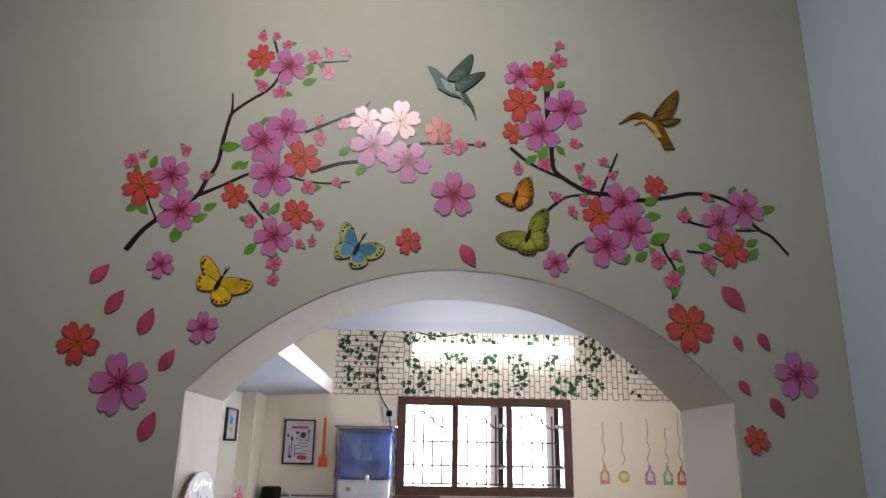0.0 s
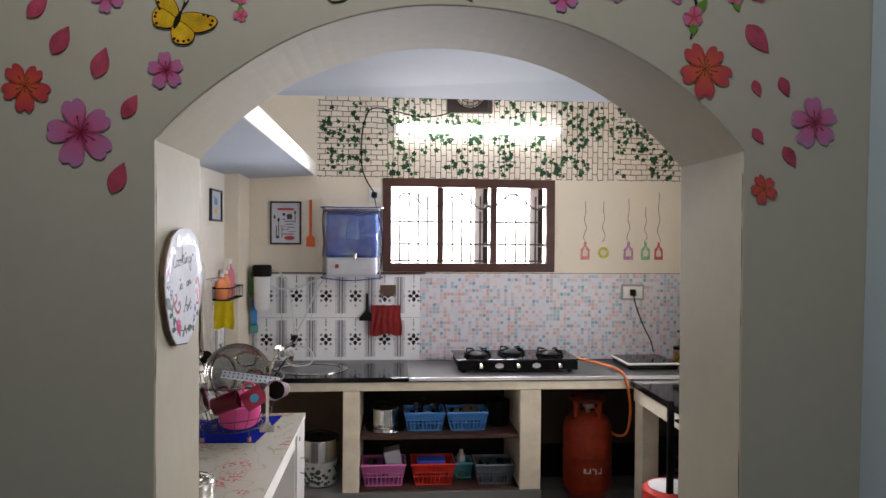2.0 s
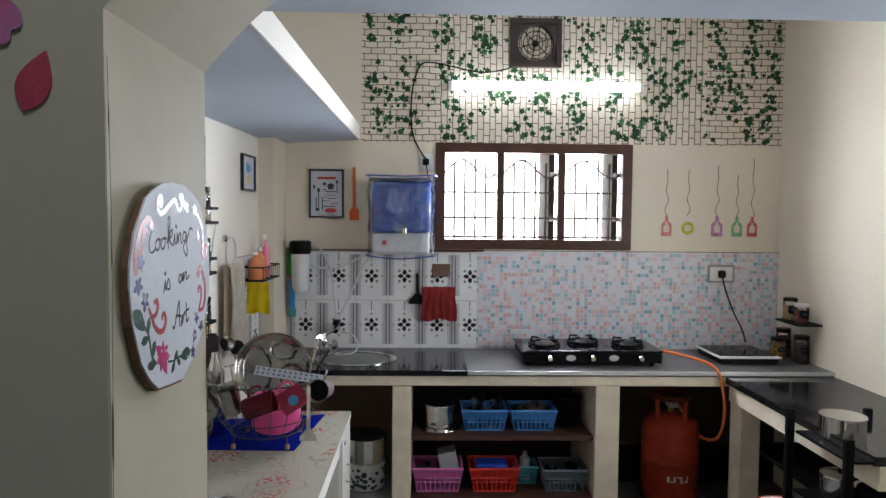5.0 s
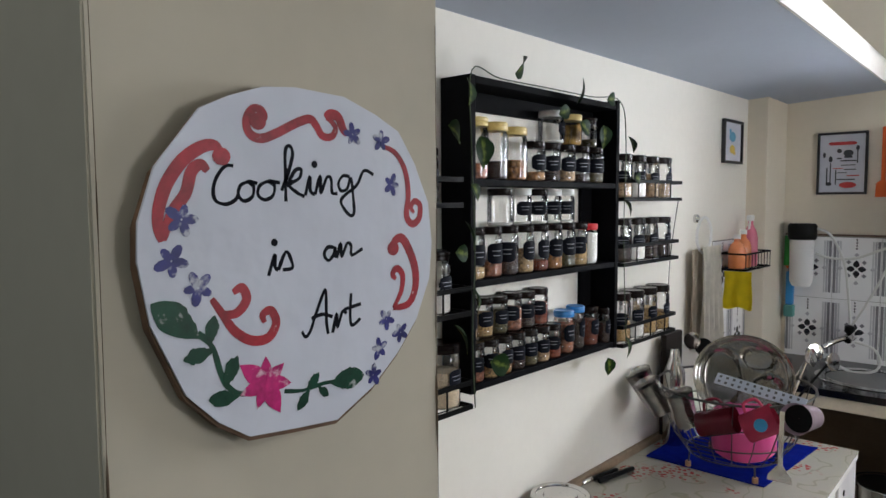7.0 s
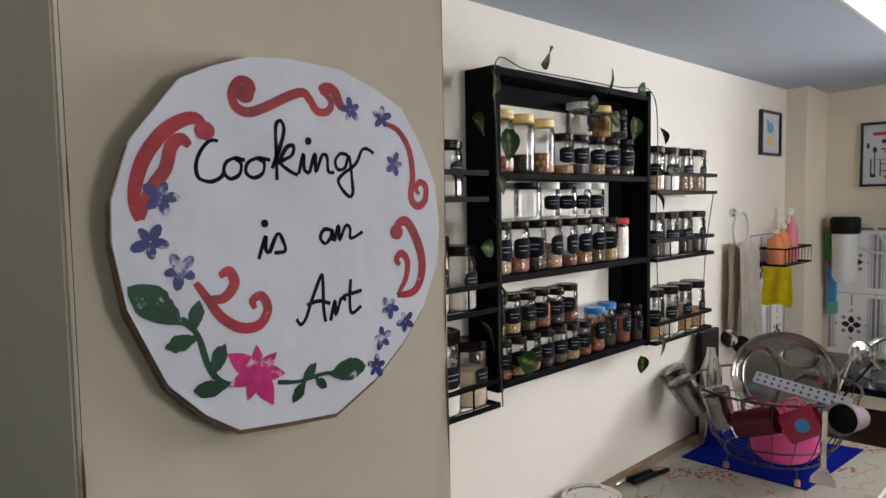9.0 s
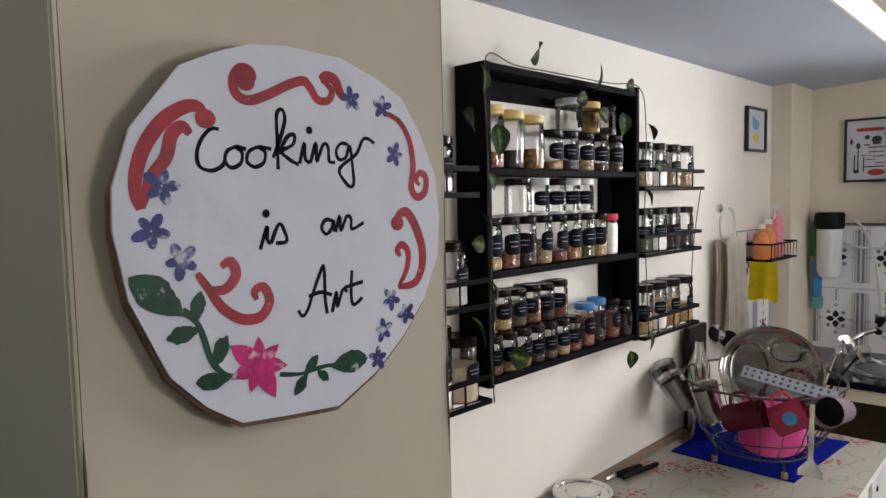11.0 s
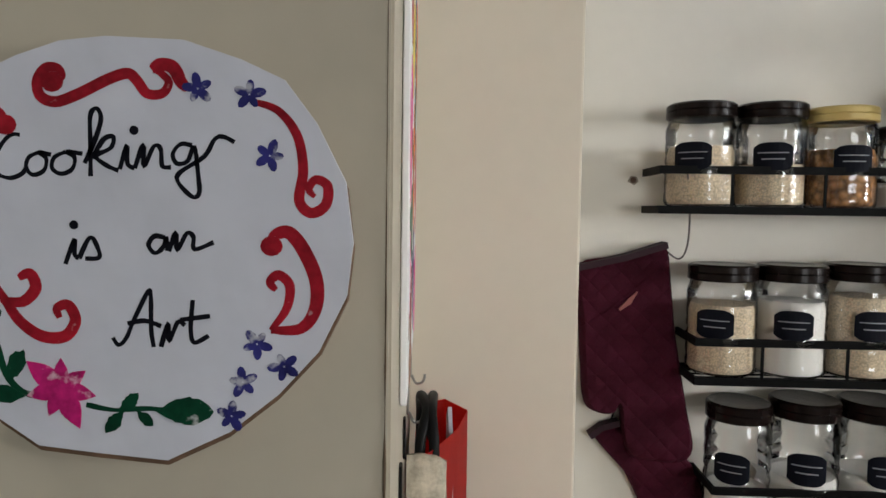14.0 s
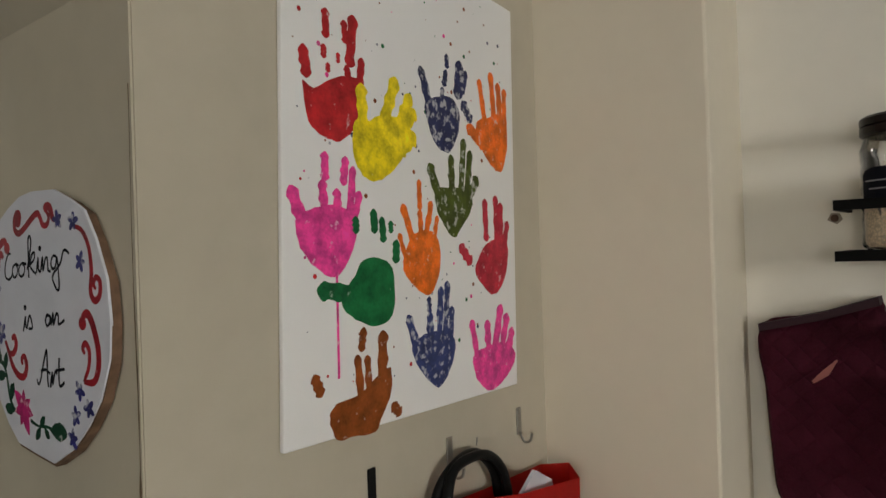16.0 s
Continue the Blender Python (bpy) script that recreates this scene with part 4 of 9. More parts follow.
def winged(label, colour, name, wings, body=None, tip=None):
    """Two-tone printed wings with a dark edge, dots along the rim and a dark body."""
    th = thing("winged_sticker", label, "wall sticker", group="winged stickers")
    dark = flat("dark_wing_print", (0.015, 0.013, 0.012), 0.3)
    tip = tip or tuple(0.55 * c for c in colour)
    for i, w in enumerate(wings):
        line = [(p.x, p.z) for p in smooth_line([(a, 0, b) for a, b in w], 5, closed=True)]
        wing = part("wing", slab2d(line, layer(), 0), flat(name + "_tip", tip, 0.3, vary=0.5, scale=25), th)
        bx, bz = w[0]
        inner = [(bx + (x - bx) * 0.72, bz + (z - bz) * 0.72) for x, z in line]
        part("wing_field", slab2d(inner, layer(), 0), flat(name + ("_a" if i % 2 else "_b"), tuple(c * (1.0 if i % 2 else 0.8) for c in colour), 0.3, vary=0.5, scale=25), wing)
        part("wing_edge", ribbon2d(line + line[:1], 0.0012, layer(), 0), dark, wing)
        if not body:
            far = sorted(line, key=lambda p: -((p[0] - bx) ** 2 + (p[1] - bz) ** 2))[:12:3]
            for x, z in far:
                cx, cz = bx + (x - bx) * 0.88, bz + (z - bz) * 0.88
                part("dot", slab2d([(cx + 0.0026 * math.cos(q), cz + 0.0026 * math.sin(q)) for q in [2 * math.pi * k / 8 for k in range(8)]], layer(), 0), dark, wing)
        else:
            for k in range(1, 5):                        # quills
                x, z = line[len(line) * k // 6]
                part("quill", ribbon2d([(bx, bz), (bx + (x - bx) * 0.9, bz + (z - bz) * 0.9)], 0.0016, layer(), 0), dark, wing)
    if body:
        part("body", slab2d(body, layer(), 0), flat(name + "_body", tuple(c * 0.55 for c in colour), 0.3, vary=0.5, scale=30), th)
        cx, cz = sum(p[0] for p in body) / len(body), sum(p[1] for p in body) / len(body)
        part("breast", slab2d([(cx + (x - cx) * 0.5, cz + (z - cz) * 0.5) for x, z in body], layer(), 0), flat(name + "_breast", tuple(min(0.8, c * 2.0 + 0.05) for c in colour), 0.3, vary=0.5, scale=30), th)
    else:
        ax, az = sum(w[0][0] for w in wings) / len(wings), sum(w[0][1] for w in wings) / len(wings)
        part("body", slab2d(leaf_shape(ax - 0.006, az - 0.018, ax + 0.007, az + 0.016, 0.13), layer(), 0), dark, th)
        for q in (0.010, 0.018):
            part("feeler", ribbon2d([(ax + 0.007, az + 0.016), (ax + 0.008 + q * 0.4, az + 0.028), (ax + q, az + 0.033)], 0.0010, layer(), 0), dark, th)
    return th


winged("printed blue winged sticker with dark edges above the arch", (0.10, 0.26, 0.42), "blue_wing", [WING_BLUE_A, WING_BLUE_B, WING_BLUE_C, WING_BLUE_D], tip=(0.45, 0.42, 0.12))
winged("printed yellow winged sticker with dark edges above the arch", (0.72, 0.46, 0.02), "yellow_wing", [WING_YEL_A, WING_YEL_B, WING_YEL_C, WING_YEL_D], tip=(0.72, 0.38, 0.02))
winged("printed olive green winged sticker with dark edges above the arch", (0.34, 0.36, 0.04), "olive_wing", [WING_GRN_A, WING_GRN_B, WING_GRN_C, WING_GRN_D])
winged("printed orange winged sticker with dark edges above the arch", (0.70, 0.26, 0.02), "orange_wing", [WING_ORG_A, WING_ORG_B, WING_ORG_C])
winged("printed dark green winged sticker with dark edges above the arch", (0.06, 0.13, 0.09), "green_flyer", [GREEN_FLYER_WING_A, GREEN_FLYER_WING_B], GREEN_FLYER_BODY)
winged("printed brown winged sticker with dark edges above the arch", (0.30, 0.15, 0.02), "brown_flyer", [BROWN_FLYER_WING_A, BROWN_FLYER_WING_B], BROWN_FLYER_BODY)

# ---- blotted paint ----
THIN = {"paint_navy": 0.52, "paint_dark_blue": 0.53, "paint_olive": 0.56, "paint_red": 0.66, "paint_green": 0.70, "paint_yellow": 0.70,
        "sign_red": 0.68, "sign_violet": 0.54, "sign_green": 0.62, "sign_magenta": 0.58}


def print_paint(name, colour):
    """Blotted paint, thin enough in places for the cloth to show."""
    m = flat(name, colour, 0.35, vary=0.55, scale=60)
    nt = m.node_tree
    b = nt.nodes["Principled BSDF"]
    b.inputs["Specular IOR Level"].default_value = 0.2
    src = b.inputs["Base Color"].links[0].from_socket
    tc = nt.nodes.new("ShaderNodeTexCoord")
    nz = nt.nodes.new("ShaderNodeTexNoise")
    nz.inputs["Scale"].default_value, nz.inputs["Detail"].default_value = 130, 8
    rp = nt.nodes.new("ShaderNodeMapRange")
    rp.inputs["From Min"].default_value, rp.inputs["From Max"].default_value = THIN.get(name, 0.63), THIN.get(name, 0.63) + 0.10
    mx = nt.nodes.new("ShaderNodeMix")
    mx.data_type = "RGBA"
    mx.inputs[7].default_value = (*[0.45 * c + 0.42 for c in colour], 1)
    nt.links.new(tc.outputs["Object"], nz.inputs["Vector"])
    nt.links.new(nz.outputs["Fac"], rp.inputs["Value"])
    nt.links.new(rp.outputs[0], mx.inputs[0])
    nt.links.new(src, mx.inputs[6])
    nt.links.new(mx.outputs[2], b.inputs["Base Color"])
    return m


# ---- the sign on the jamb ----
PAPER = mat("white_sign_paper", (0.60, 0.61, 0.675), 0.6, vary=0.07, scale=7, fine=28, bump=1.0, spec=0.12)
INK = flat("black_marker", (0.008, 0.008, 0.012), 0.6, spec=0.05)
SRED = print_paint("sign_red", (0.30, 0.010, 0.020))
SBLUE = print_paint("sign_violet", (0.030, 0.030, 0.16))
SGREEN = print_paint("sign_green", (0.003, 0.042, 0.020))
SPINK = print_paint("sign_magenta", (0.55, 0.018, 0.17))
sign = thing("sign", "white cut-board sign lettered Cooking is an Art on the jamb", "sign", JAMB_M)
ring_out = SIGN_OUT
part("backing", slab2d([(0.134 + (x - 0.134) * (1.0 + 0.008 * noise.noise(Vector((x * 40, 0, z * 40)))), z - 0.003) for x, z in ring_out], -0.009, -0.0015), mat("torn_cardboard", (0.15, 0.085, 0.05), 0.85, vary=0.4, scale=60), sign, "brown cardboard edge")
bm = slab2d(ring_out, -0.0105, -0.0085)
part("paper", bm, PAPER, sign)
SY = [-0.0107]


def stroke(name, pts, w, material, k=5, taper=False):
    SY[0] -= 0.00002
    line = [(p.x, p.z) for p in smooth_line([(a, 0, b) for a, b in pts], k)]
    n = len(line)
    ww = [w * (0.55 + 0.6 * math.sin(math.pi * min(1, i / n * 1.05)) ** 0.6) if taper else w * (0.9 + 0.25 * noise.noise(Vector((i * 0.3, w * 999, len(pts))))) for i in range(n)]
    return part(name, ribbon2d(line, ww, SY[0], -0.0100), material, sign)


for pts in (LETTER_C, LETTER_O1, LETTER_O2, LETTER_K1, LETTER_K2, LETTER_I1, LETTER_N1, LETTER_G1, LETTER_I2, LETTER_S2, LETTER_A2, LETTER_N2, LETTER_A3, LETTER_A3B, LETTER_R3, LETTER_T3, LETTER_T3B):
    stroke("letter", pts, 0.0026, INK)
for x, z in DOTS:
    part("dot", slab2d([(x + 0.0024 * math.cos(a), z + 0.0024 * math.sin(a)) for a in [i * 0.63 for i in range(10)]], -0.0112, -0.010), INK, sign)
for pts, w in ((SCROLL_A, 0.0050), (SCROLL_A2, 0.0060), (SCROLL_B, 0.0066), (SCROLL_B2, 0.0062), (SCROLL_C, 0.0048), (SCROLL_D, 0.0064), (SCROLL_D2, 0.0045), (SCROLL_E, 0.0054), (SCROLL_E2, 0.0054)):
    stroke("scroll", pts, w, SRED, 6, True)
for i, pts in enumerate((SCROLL_B, SCROLL_D, SCROLL_A)):
    x, z = pts[0]
    part("scroll_end", slab2d([(x + 0.0058 * math.cos(a), z + 0.0052 * math.sin(a)) for a in [k * 0.524 for k in range(12)]], SY[0] - 0.0002, -0.010), SRED, sign)
for i, (x, z) in enumerate(STARS):
    bm = bmesh.new()
    for k in range(5):
        a = 2 * math.pi * k / 5 + i
        R = (0.0052 if i < 3 else 0.0043) * (1.0, 0.86, 1.06, 0.92, 1.0)[k]
        c_, s_ = math.cos(a), math.sin(a)
        slab2d([(x + R * c_ + R * 0.95 * math.cos(q) * c_ - R * 0.55 * math.sin(q) * s_, z + R * s_ + R * 0.95 * math.cos(q) * s_ + R * 0.55 * math.sin(q) * c_) for q in [2 * math.pi * n_ / 9 for n_ in range(9)]], -0.0112 - 0.00008 * k, -0.010, bm)
    part("star_flower", bm, SBLUE, sign)
stroke("stem", STEM_A, 0.0038, SGREEN)
stroke("stem", STEM_B, 0.0028, SGREEN)
for i in range(0, len(SIGN_LEAVES), 2):
    ragged = [(x + 0.0011 * noise.noise(Vector((x * 700, 0, z * 700))), z + 0.0011 * noise.noise(Vector((x * 700, 5, z * 700)))) for x, z in leaf_shape(*SIGN_LEAVES[i], *SIGN_LEAVES[i + 1], fat=0.24, n=14)]
    part("leaf", slab2d(ragged, -0.0113 - 0.00005 * i, -0.010), SGREEN, sign)
(fx, fz), (gx, gz) = SIGN_FLOWER
bm = bmesh.new()
for k in range(7):
    a = math.pi / 2 + 2 * math.pi * k / 7 + 0.12 * math.sin(3.1 * k)
    R = abs(gx - fx) * (0.92, 1.30, 1.05)[k % 3]
    slab2d(leaf_shape(fx, fz, fx + R * math.cos(a), fz + R * math.sin(a), 0.25, 8), -0.0114 - 0.0001 * k, -0.010, bm)
part("big_flower", bm, SPINK, sign)

for o in sign.children:                              # paint lies almost flat on the paper
    if o.name.split(".")[0] not in ("backing", "paper"):
        for v in o.data.vertices:
            if v.co.y < -0.0105:
                v.co.y = -0.0105 + 0.3 * (v.co.y + 0.0105)

# ---- the painted canvas on the kitchen face ----
CANV = mat("white_canvas", (0.82, 0.81, 0.80), 0.6, vary=0.03, scale=6, fine=500, bump=0.1)
canvas = thing("canvas_painting", "white stretched canvas with colourful paint prints and drips", "painting", REAR_M @ Matrix.Diagonal((1, 0.5, 1, 1)))
CL, CR, CB, CT = 1.1420, 1.5490, 1.5080, 2.012
part("stretched_cloth", cube(0, -0.012, 0, CR - CL, -0.001, CT - CB, 0.002), CANV, canvas, m=pose(CL, 0, CB, 0, 1.8, 0))


PY = [-0.0123]


def capsule(bm, x0, z0, x1, z1, w, y, rnd):
    """A blotted stroke with ragged sides, from one end to the other."""
    a, b = Vector((x0, z0)), Vector((x1, z1))
    d = (b - a).normalized() if (b - a).length > 1e-4 else Vector((0, -1))
    side = Vector((-d.y, d.x))
    n = 6
    left, right = [], []
    for i in range(n + 1):
        u = i / n
        waist = 1 - 0.22 * math.sin(math.pi * 2 * u) ** 2
        p = a.lerp(b, u)
        left.append(p + side * w / 2 * waist * rnd.uniform(0.86, 1.12))
        right.append(p - side * w / 2 * waist * rnd.uniform(0.86, 1.12))
    pts = [a - d * w * 0.42] + right + [b + d * w * 0.35] + left[::-1]
    slab2d([(p.x, p.z) for p in smooth_line([(q.x, 0, q.y) for q in pts], 3, closed=True)], y, -0.0115, bm)


def paint_print(name, colour):
    """A blot of paint with ragged edges and five broken strokes above it."""
    PY[0] -= 0.00004
    palm, strokes = PRINTS[name]
    bm = bmesh.new()
    rnd = random.Random(name)
    cx, cz = sum(p[0] for p in palm) / len(palm), sum(p[1] for p in palm) / len(palm)
    ring_pts = []
    for p in smooth_line([(a, 0, b) for a, b in palm], 4, closed=True):
        k = 1.07 + 0.025 * rnd.uniform(-1, 1)
        ring_pts.append((cx + (p.x - cx) * k, cz + (p.z - cz) * k))
    slab2d(ring_pts, PY[0], -0.0115, bm)
    for i, (x0, z0, x1, z1, w) in enumerate(strokes):
        capsule(bm, x0, z0, x1, z1, w, PY[0] - 0.00006 * (i % 2 + 1), rnd)
    return part("paint_print", bm, print_paint("paint_" + name, colour), canvas)


for nm, colour in (("red", (0.46, 0.02, 0.025)), ("yellow", (0.80, 0.62, 0.02)), ("navy", (0.016, 0.022, 0.085)), ("orange", (0.80, 0.15, 0.015)), ("pink", (0.80, 0.06, 0.30)), ("olive", (0.060, 0.085, 0.012)),
                   ("deep_orange", (0.80, 0.16, 0.02)), ("crimson", (0.50, 0.025, 0.05)), ("green", (0.006, 0.14, 0.045)), ("brown", (0.26, 0.065, 0.015)), ("dark_blue", (0.03, 0.045, 0.15)), ("magenta", (0.80, 0.055, 0.30))):
    paint_print(nm, colour)
part("drip", ribbon2d(DRIP, 0.0028, -0.0126, -0.0115), MATS["paint_magenta"], canvas)
rnd = random.Random(3)
for k in range(170):
    x, z, r = rnd.uniform(CL + 0.02, CR - 0.01), rnd.uniform(CB + 0.01, CT - 0.025), rnd.choice((0.0006, 0.0009, 0.0012, 0.0016, 0.0026))
    part("fleck", slab2d([(x + r * math.cos(a), z + r * math.sin(a)) for a in (0, 1.05, 2.1, 3.14, 4.2, 5.25)], -0.0122, -0.0115), MATS["paint_" + rnd.choice(["navy", "red", "green", "magenta", "brown"])], canvas)


# ---- left kitchen wall: black shelf, racks, jars, vine ----
def clear_mat(name, tint, gloss=0.035):
    """Thin clear plastic: see-through, with a mirror gloss that rises at the rim."""
    m = bpy.data.materials.new(name)
    m.use_nodes = True
    nt = m.node_tree
    nt.nodes.remove(nt.nodes["Principled BSDF"])
    tr = nt.nodes.new("ShaderNodeBsdfTransparent")
    tr.inputs[0].default_value = (*tint, 1)
    gl = nt.nodes.new("ShaderNodeBsdfGlossy")
    gl.inputs["Roughness"].default_value = 0.06
    fr = nt.nodes.new("ShaderNodeFresnel")
    fr.inputs[0].default_value = 1.5
    ad = nt.nodes.new("ShaderNodeMath")
    ad.operation = "ADD"
    ad.inputs[1].default_value = gloss
    mx = nt.nodes.new("ShaderNodeMixShader")
    nt.links.new(fr.outputs[0], ad.inputs[0])
    nt.links.new(ad.outputs[0], mx.inputs[0])
    nt.links.new(tr.outputs[0], mx.inputs[1])
    nt.links.new(gl.outputs[0], mx.inputs[2])
    nt.links.new(mx.outputs[0], nt.nodes["Material Output"].inputs[0])
    return m


CLEAR = clear_mat("clear_jar_plastic", (0.97, 0.97, 0.965))
LIDB = mat("dark_brown_lid_plastic", (0.010, 0.006, 0.005), 0.25, vary=0.2, bump=0.02, spec=0.2)
LIDY = mat("pale_yellow_lid_plastic", (0.72, 0.55, 0.20), 0.4, vary=0.08, bump=0.02)
LIDW = mat("white_lid_plastic", (0.75, 0.75, 0.73), 0.4, vary=0.06, bump=0.02)
LIDBL = mat("blue_lid_plastic", (0.03, 0.20, 0.50), 0.35, vary=0.1, bump=0.02)
LIDR = mat("red_lid_plastic", (0.60, 0.02, 0.03), 0.35, vary=0.1, bump=0.02)
TAG = mat("black_chalk_label", (0.007, 0.008, 0.013), 0.6, vary=0.2, bump=0.02, spec=0.08)
CHALK = flat("chalk_writing", (0.26, 0.27, 0.30), 0.7)


def grain(name, colour, size, rough=0.7, gap=0.28):
    """Loose dry goods: grains with their own shade and dark gaps."""
    m = bpy.data.materials.new(name)
    m.use_nodes = True
    nt = m.node_tree
    b = nt.nodes["Principled BSDF"]
    b.inputs["Roughness"].default_value = rough
    tc = nt.nodes.new("ShaderNodeTexCoord")
    vo = nt.nodes.new("ShaderNodeTexVoronoi")
    vo.inputs["Scale"].default_value = 1 / size
    hs = nt.nodes.new("ShaderNodeMapRange")
    hs.inputs["From Min"].default_value, hs.inputs["From Max"].default_value = 0.15, 0.75
    hs.inputs["To Min"].default_value, hs.inputs["To Max"].default_value = 1.15, gap
    mx = nt.nodes.new("ShaderNodeMix")
    mx.data_type, mx.blend_type = "RGBA", "MULTIPLY"
    mx.inputs[0].default_value = 1.0
    mx.inputs[6].default_value = (*colour, 1)
    bp = nt.nodes.new("ShaderNodeBump")
    bp.invert = True
    bp.inputs["Strength"].default_value, bp.inputs["Distance"].default_value = 0.6, size * 0.4
    nt.links.new(tc.outputs["Object"], vo.inputs["Vector"])
    nt.links.new(vo.outputs["Distance"], hs.inputs["Value"])
    nt.links.new(vo.outputs["Distance"], bp.inputs["Height"])
    nt.links.new(hs.outputs[0], mx.inputs[7])
    nt.links.new(mx.outputs[2], b.inputs["Base Color"])
    nt.links.new(bp.outputs[0], b.inputs["Normal"])
    return m


GOODS = {"peanut": (grain("peanuts", (0.46, 0.17, 0.085), 0.012), "reddish peanuts"), "chana": (grain("chickpeas", (0.50, 0.24, 0.08), 0.0115), "brown chickpeas"),
         "dal": (grain("yellow_lentils", (0.70, 0.46, 0.19), 0.005), "yellow lentils"), "flour": (mat("white_flour", (0.86, 0.84, 0.79), 0.9, vary=0.06, spec=0.1), "white flour"),
         "seed": (grain("dark_seeds", (0.05, 0.02, 0.01), 0.005), "dark seeds"), "oats": (grain("pale_flakes", (0.62, 0.42, 0.22), 0.006), "pale flakes"),
         "spice": (grain("red_spice", (0.30, 0.06, 0.02), 0.004), "red spice"), "green": (grain("green_lentils", (0.14, 0.11, 0.035), 0.005), "green lentils"),
         "grits": (grain("cream_grits", (0.80, 0.66, 0.47), 0.003, gap=0.7), "cream coloured grits"),
         "honey": (grain("amber_paste", (0.55, 0.30, 0.05), 0.02), "amber paste")}
LIDS = {"dark": (LIDB, "dark brown"), "yellow": (LIDY, "pale yellow"), "white": (LIDW, "white"), "blue": (LIDBL, "blue"), "red": (LIDR, "red")}
JARS = {}


def jar(m, r, h, lid="dark", goods="dal", level=0.55, tag=True, ribs=True, group="jars on the black shelf"):
    key = (r, h, lid, goods, level, tag, ribs)
    if key in JARS:
        return tagged(copy_thing(JARS[key], m), group=group)
    word = GOODS[goods][1]
    th = thing("storage_jar", f"clear plastic jar of {word} with {LIDS[lid][1]} lid", "jar", m, group)
    lh = max(0.018, h * 0.15)
    hb = h - lh
    bm = lathe([(r * 0.88, 0.0), (r * 0.97, 0.003)] + [(r, 0.006 + (hb * 0.88 - 0.006) * i / 20) for i in range(21)] + [(r * 0.94, hb * 0.95), (r * 0.90, hb)], 32 if ribs else 24)
    if ribs:                                          # rows of pressed dimples
        rows, cols = (5, 8) if h < 0.14 else (6, 8)
        for v in bm.verts:
            u = (v.co.z - 0.006) / (hb * 0.88 - 0.006)
            if 0.02 < u < 0.99:
                a = math.atan2(v.co.y, v.co.x)
                k = 1 - 0.05 * (1 - abs(math.sin(math.pi * rows * u))) ** 2 - 0.03 * (1 - abs(math.sin(cols * a / 2))) ** 2
                v.co.x, v.co.y = v.co.x * k, v.co.y * k
    body = part("jar_body", bm, CLEAR, th, smooth=True)
    body.visible_shadow = False
    lr = r * 0.99
    lp = [(lr * 0.96, 0), (lr, 0.002), (lr, lh * 0.45), (lr * 0.975, lh * 0.5), (lr, lh * 0.55), (lr, lh - 0.003), (lr * 0.93, lh), (lr * 0.8, lh - 0.0015), (0.001, lh - 0.001)]
    part("lid", lathe([(a, b + hb) for a, b in lp], 22), LIDS[lid][0], th, smooth=True)
    top = 0.004 + hb * 0.9 * level
    cp = [(r * 0.86, 0.003), (r * 0.92, 0.008), (r * 0.93, top * 0.9), (r * 0.88, top), (0.002, top * 1.04)]
    part("contents", lathe(cp, 20), GOODS[goods][0], th, smooth=True)
    if tag:
        bm = bmesh.new()
        zc, tw, thh = hb * 0.56, 0.52 if r > 0.04 else 0.78, hb * (0.155 if r > 0.04 else 0.24)
        cols = []
        for i in range(9):
            a = -math.pi / 2 - tw + 2 * tw * i / 8
            edge = 1 - 0.35 * abs(-1 + i / 4) ** 4
            cols.append([bm.verts.new(((r + q) * math.cos(a), (r + q) * math.sin(a), zc + s * thh * edge)) for q in (0.0004, 0.0012) for s in (-1, 1)])
        for a, b in zip(cols, cols[1:]):
            bm.faces.new((a[2], b[2], b[3], a[3]))
            bm.faces.new((a[0], a[1], b[1], b[0]))
            bm.faces.new((a[1], a[3], b[3], b[1]))
            bm.faces.new((a[0], b[0], b[2], a[2]))
        lab = part("label_plate", bm, TAG, th, "black chalk label")
        bm = bmesh.new()
        for dz, w in ((0.25, 0.40), (-0.2, 0.30)):
            vs = []
            for i in range(6):
                a = -math.pi / 2 - w + 2 * w * i / 5
                vs.append([bm.verts.new(((r + 0.0016) * math.cos(a), (r + 0.0016) * math.sin(a), zc + dz * thh + s * thh * 0.04)) for s in (-1, 1)])
            for a, b in zip(vs, vs[1:]):
                bm.faces.new((a[0], b[0], b[1], a[1]))
        part("writing", bm, CHALK, lab)
    JARS[key] = th
    return th


def lw(s, out, z, rz=0):
    return LEFT_M @ pose(s, -out, z, 0, 0, rz)


# the black wooden wall shelf
shelf = thing("wall_shelf", "black painted wooden wall shelf full of spice jars", "shelf", LEFT_M)
S0, S1, D = 0.848, 1.572, 0.098
part("side_board", cube(S0, -D, 1.190, S0 + 0.020, -0.001, 1.965, 0.002), BLACKW, shelf)
part("side_board", cube(S1 - 0.020, -D, 1.190, S1, -0.001, 1.975, 0.002), BLACKW, shelf)
part("top_board", cube(S0 + 0.0205, -D + 0.001, 1.945, S1 - 0.0205, -0.001, 1.963, 0.002), BLACKW, shelf)
for z in (1.195, 1.452, 1.700):
    part("shelf_board", cube(S0 + 0.0205, -D + 0.001, z, S1 - 0.0205, -0.001, z + 0.017, 0.002), BLACKW, shelf)
part("back_rail", cube(S0 + 0.0205, -0.014, 1.895, S1 - 0.0205, -0.001, 1.944, 0.001), BLACKW, shelf)
part("back_rail", cube(S1 - 0.085, -0.012, 1.213, S1 - 0.0205, -0.001, 1.70, 0.001), BLACKW, shelf)

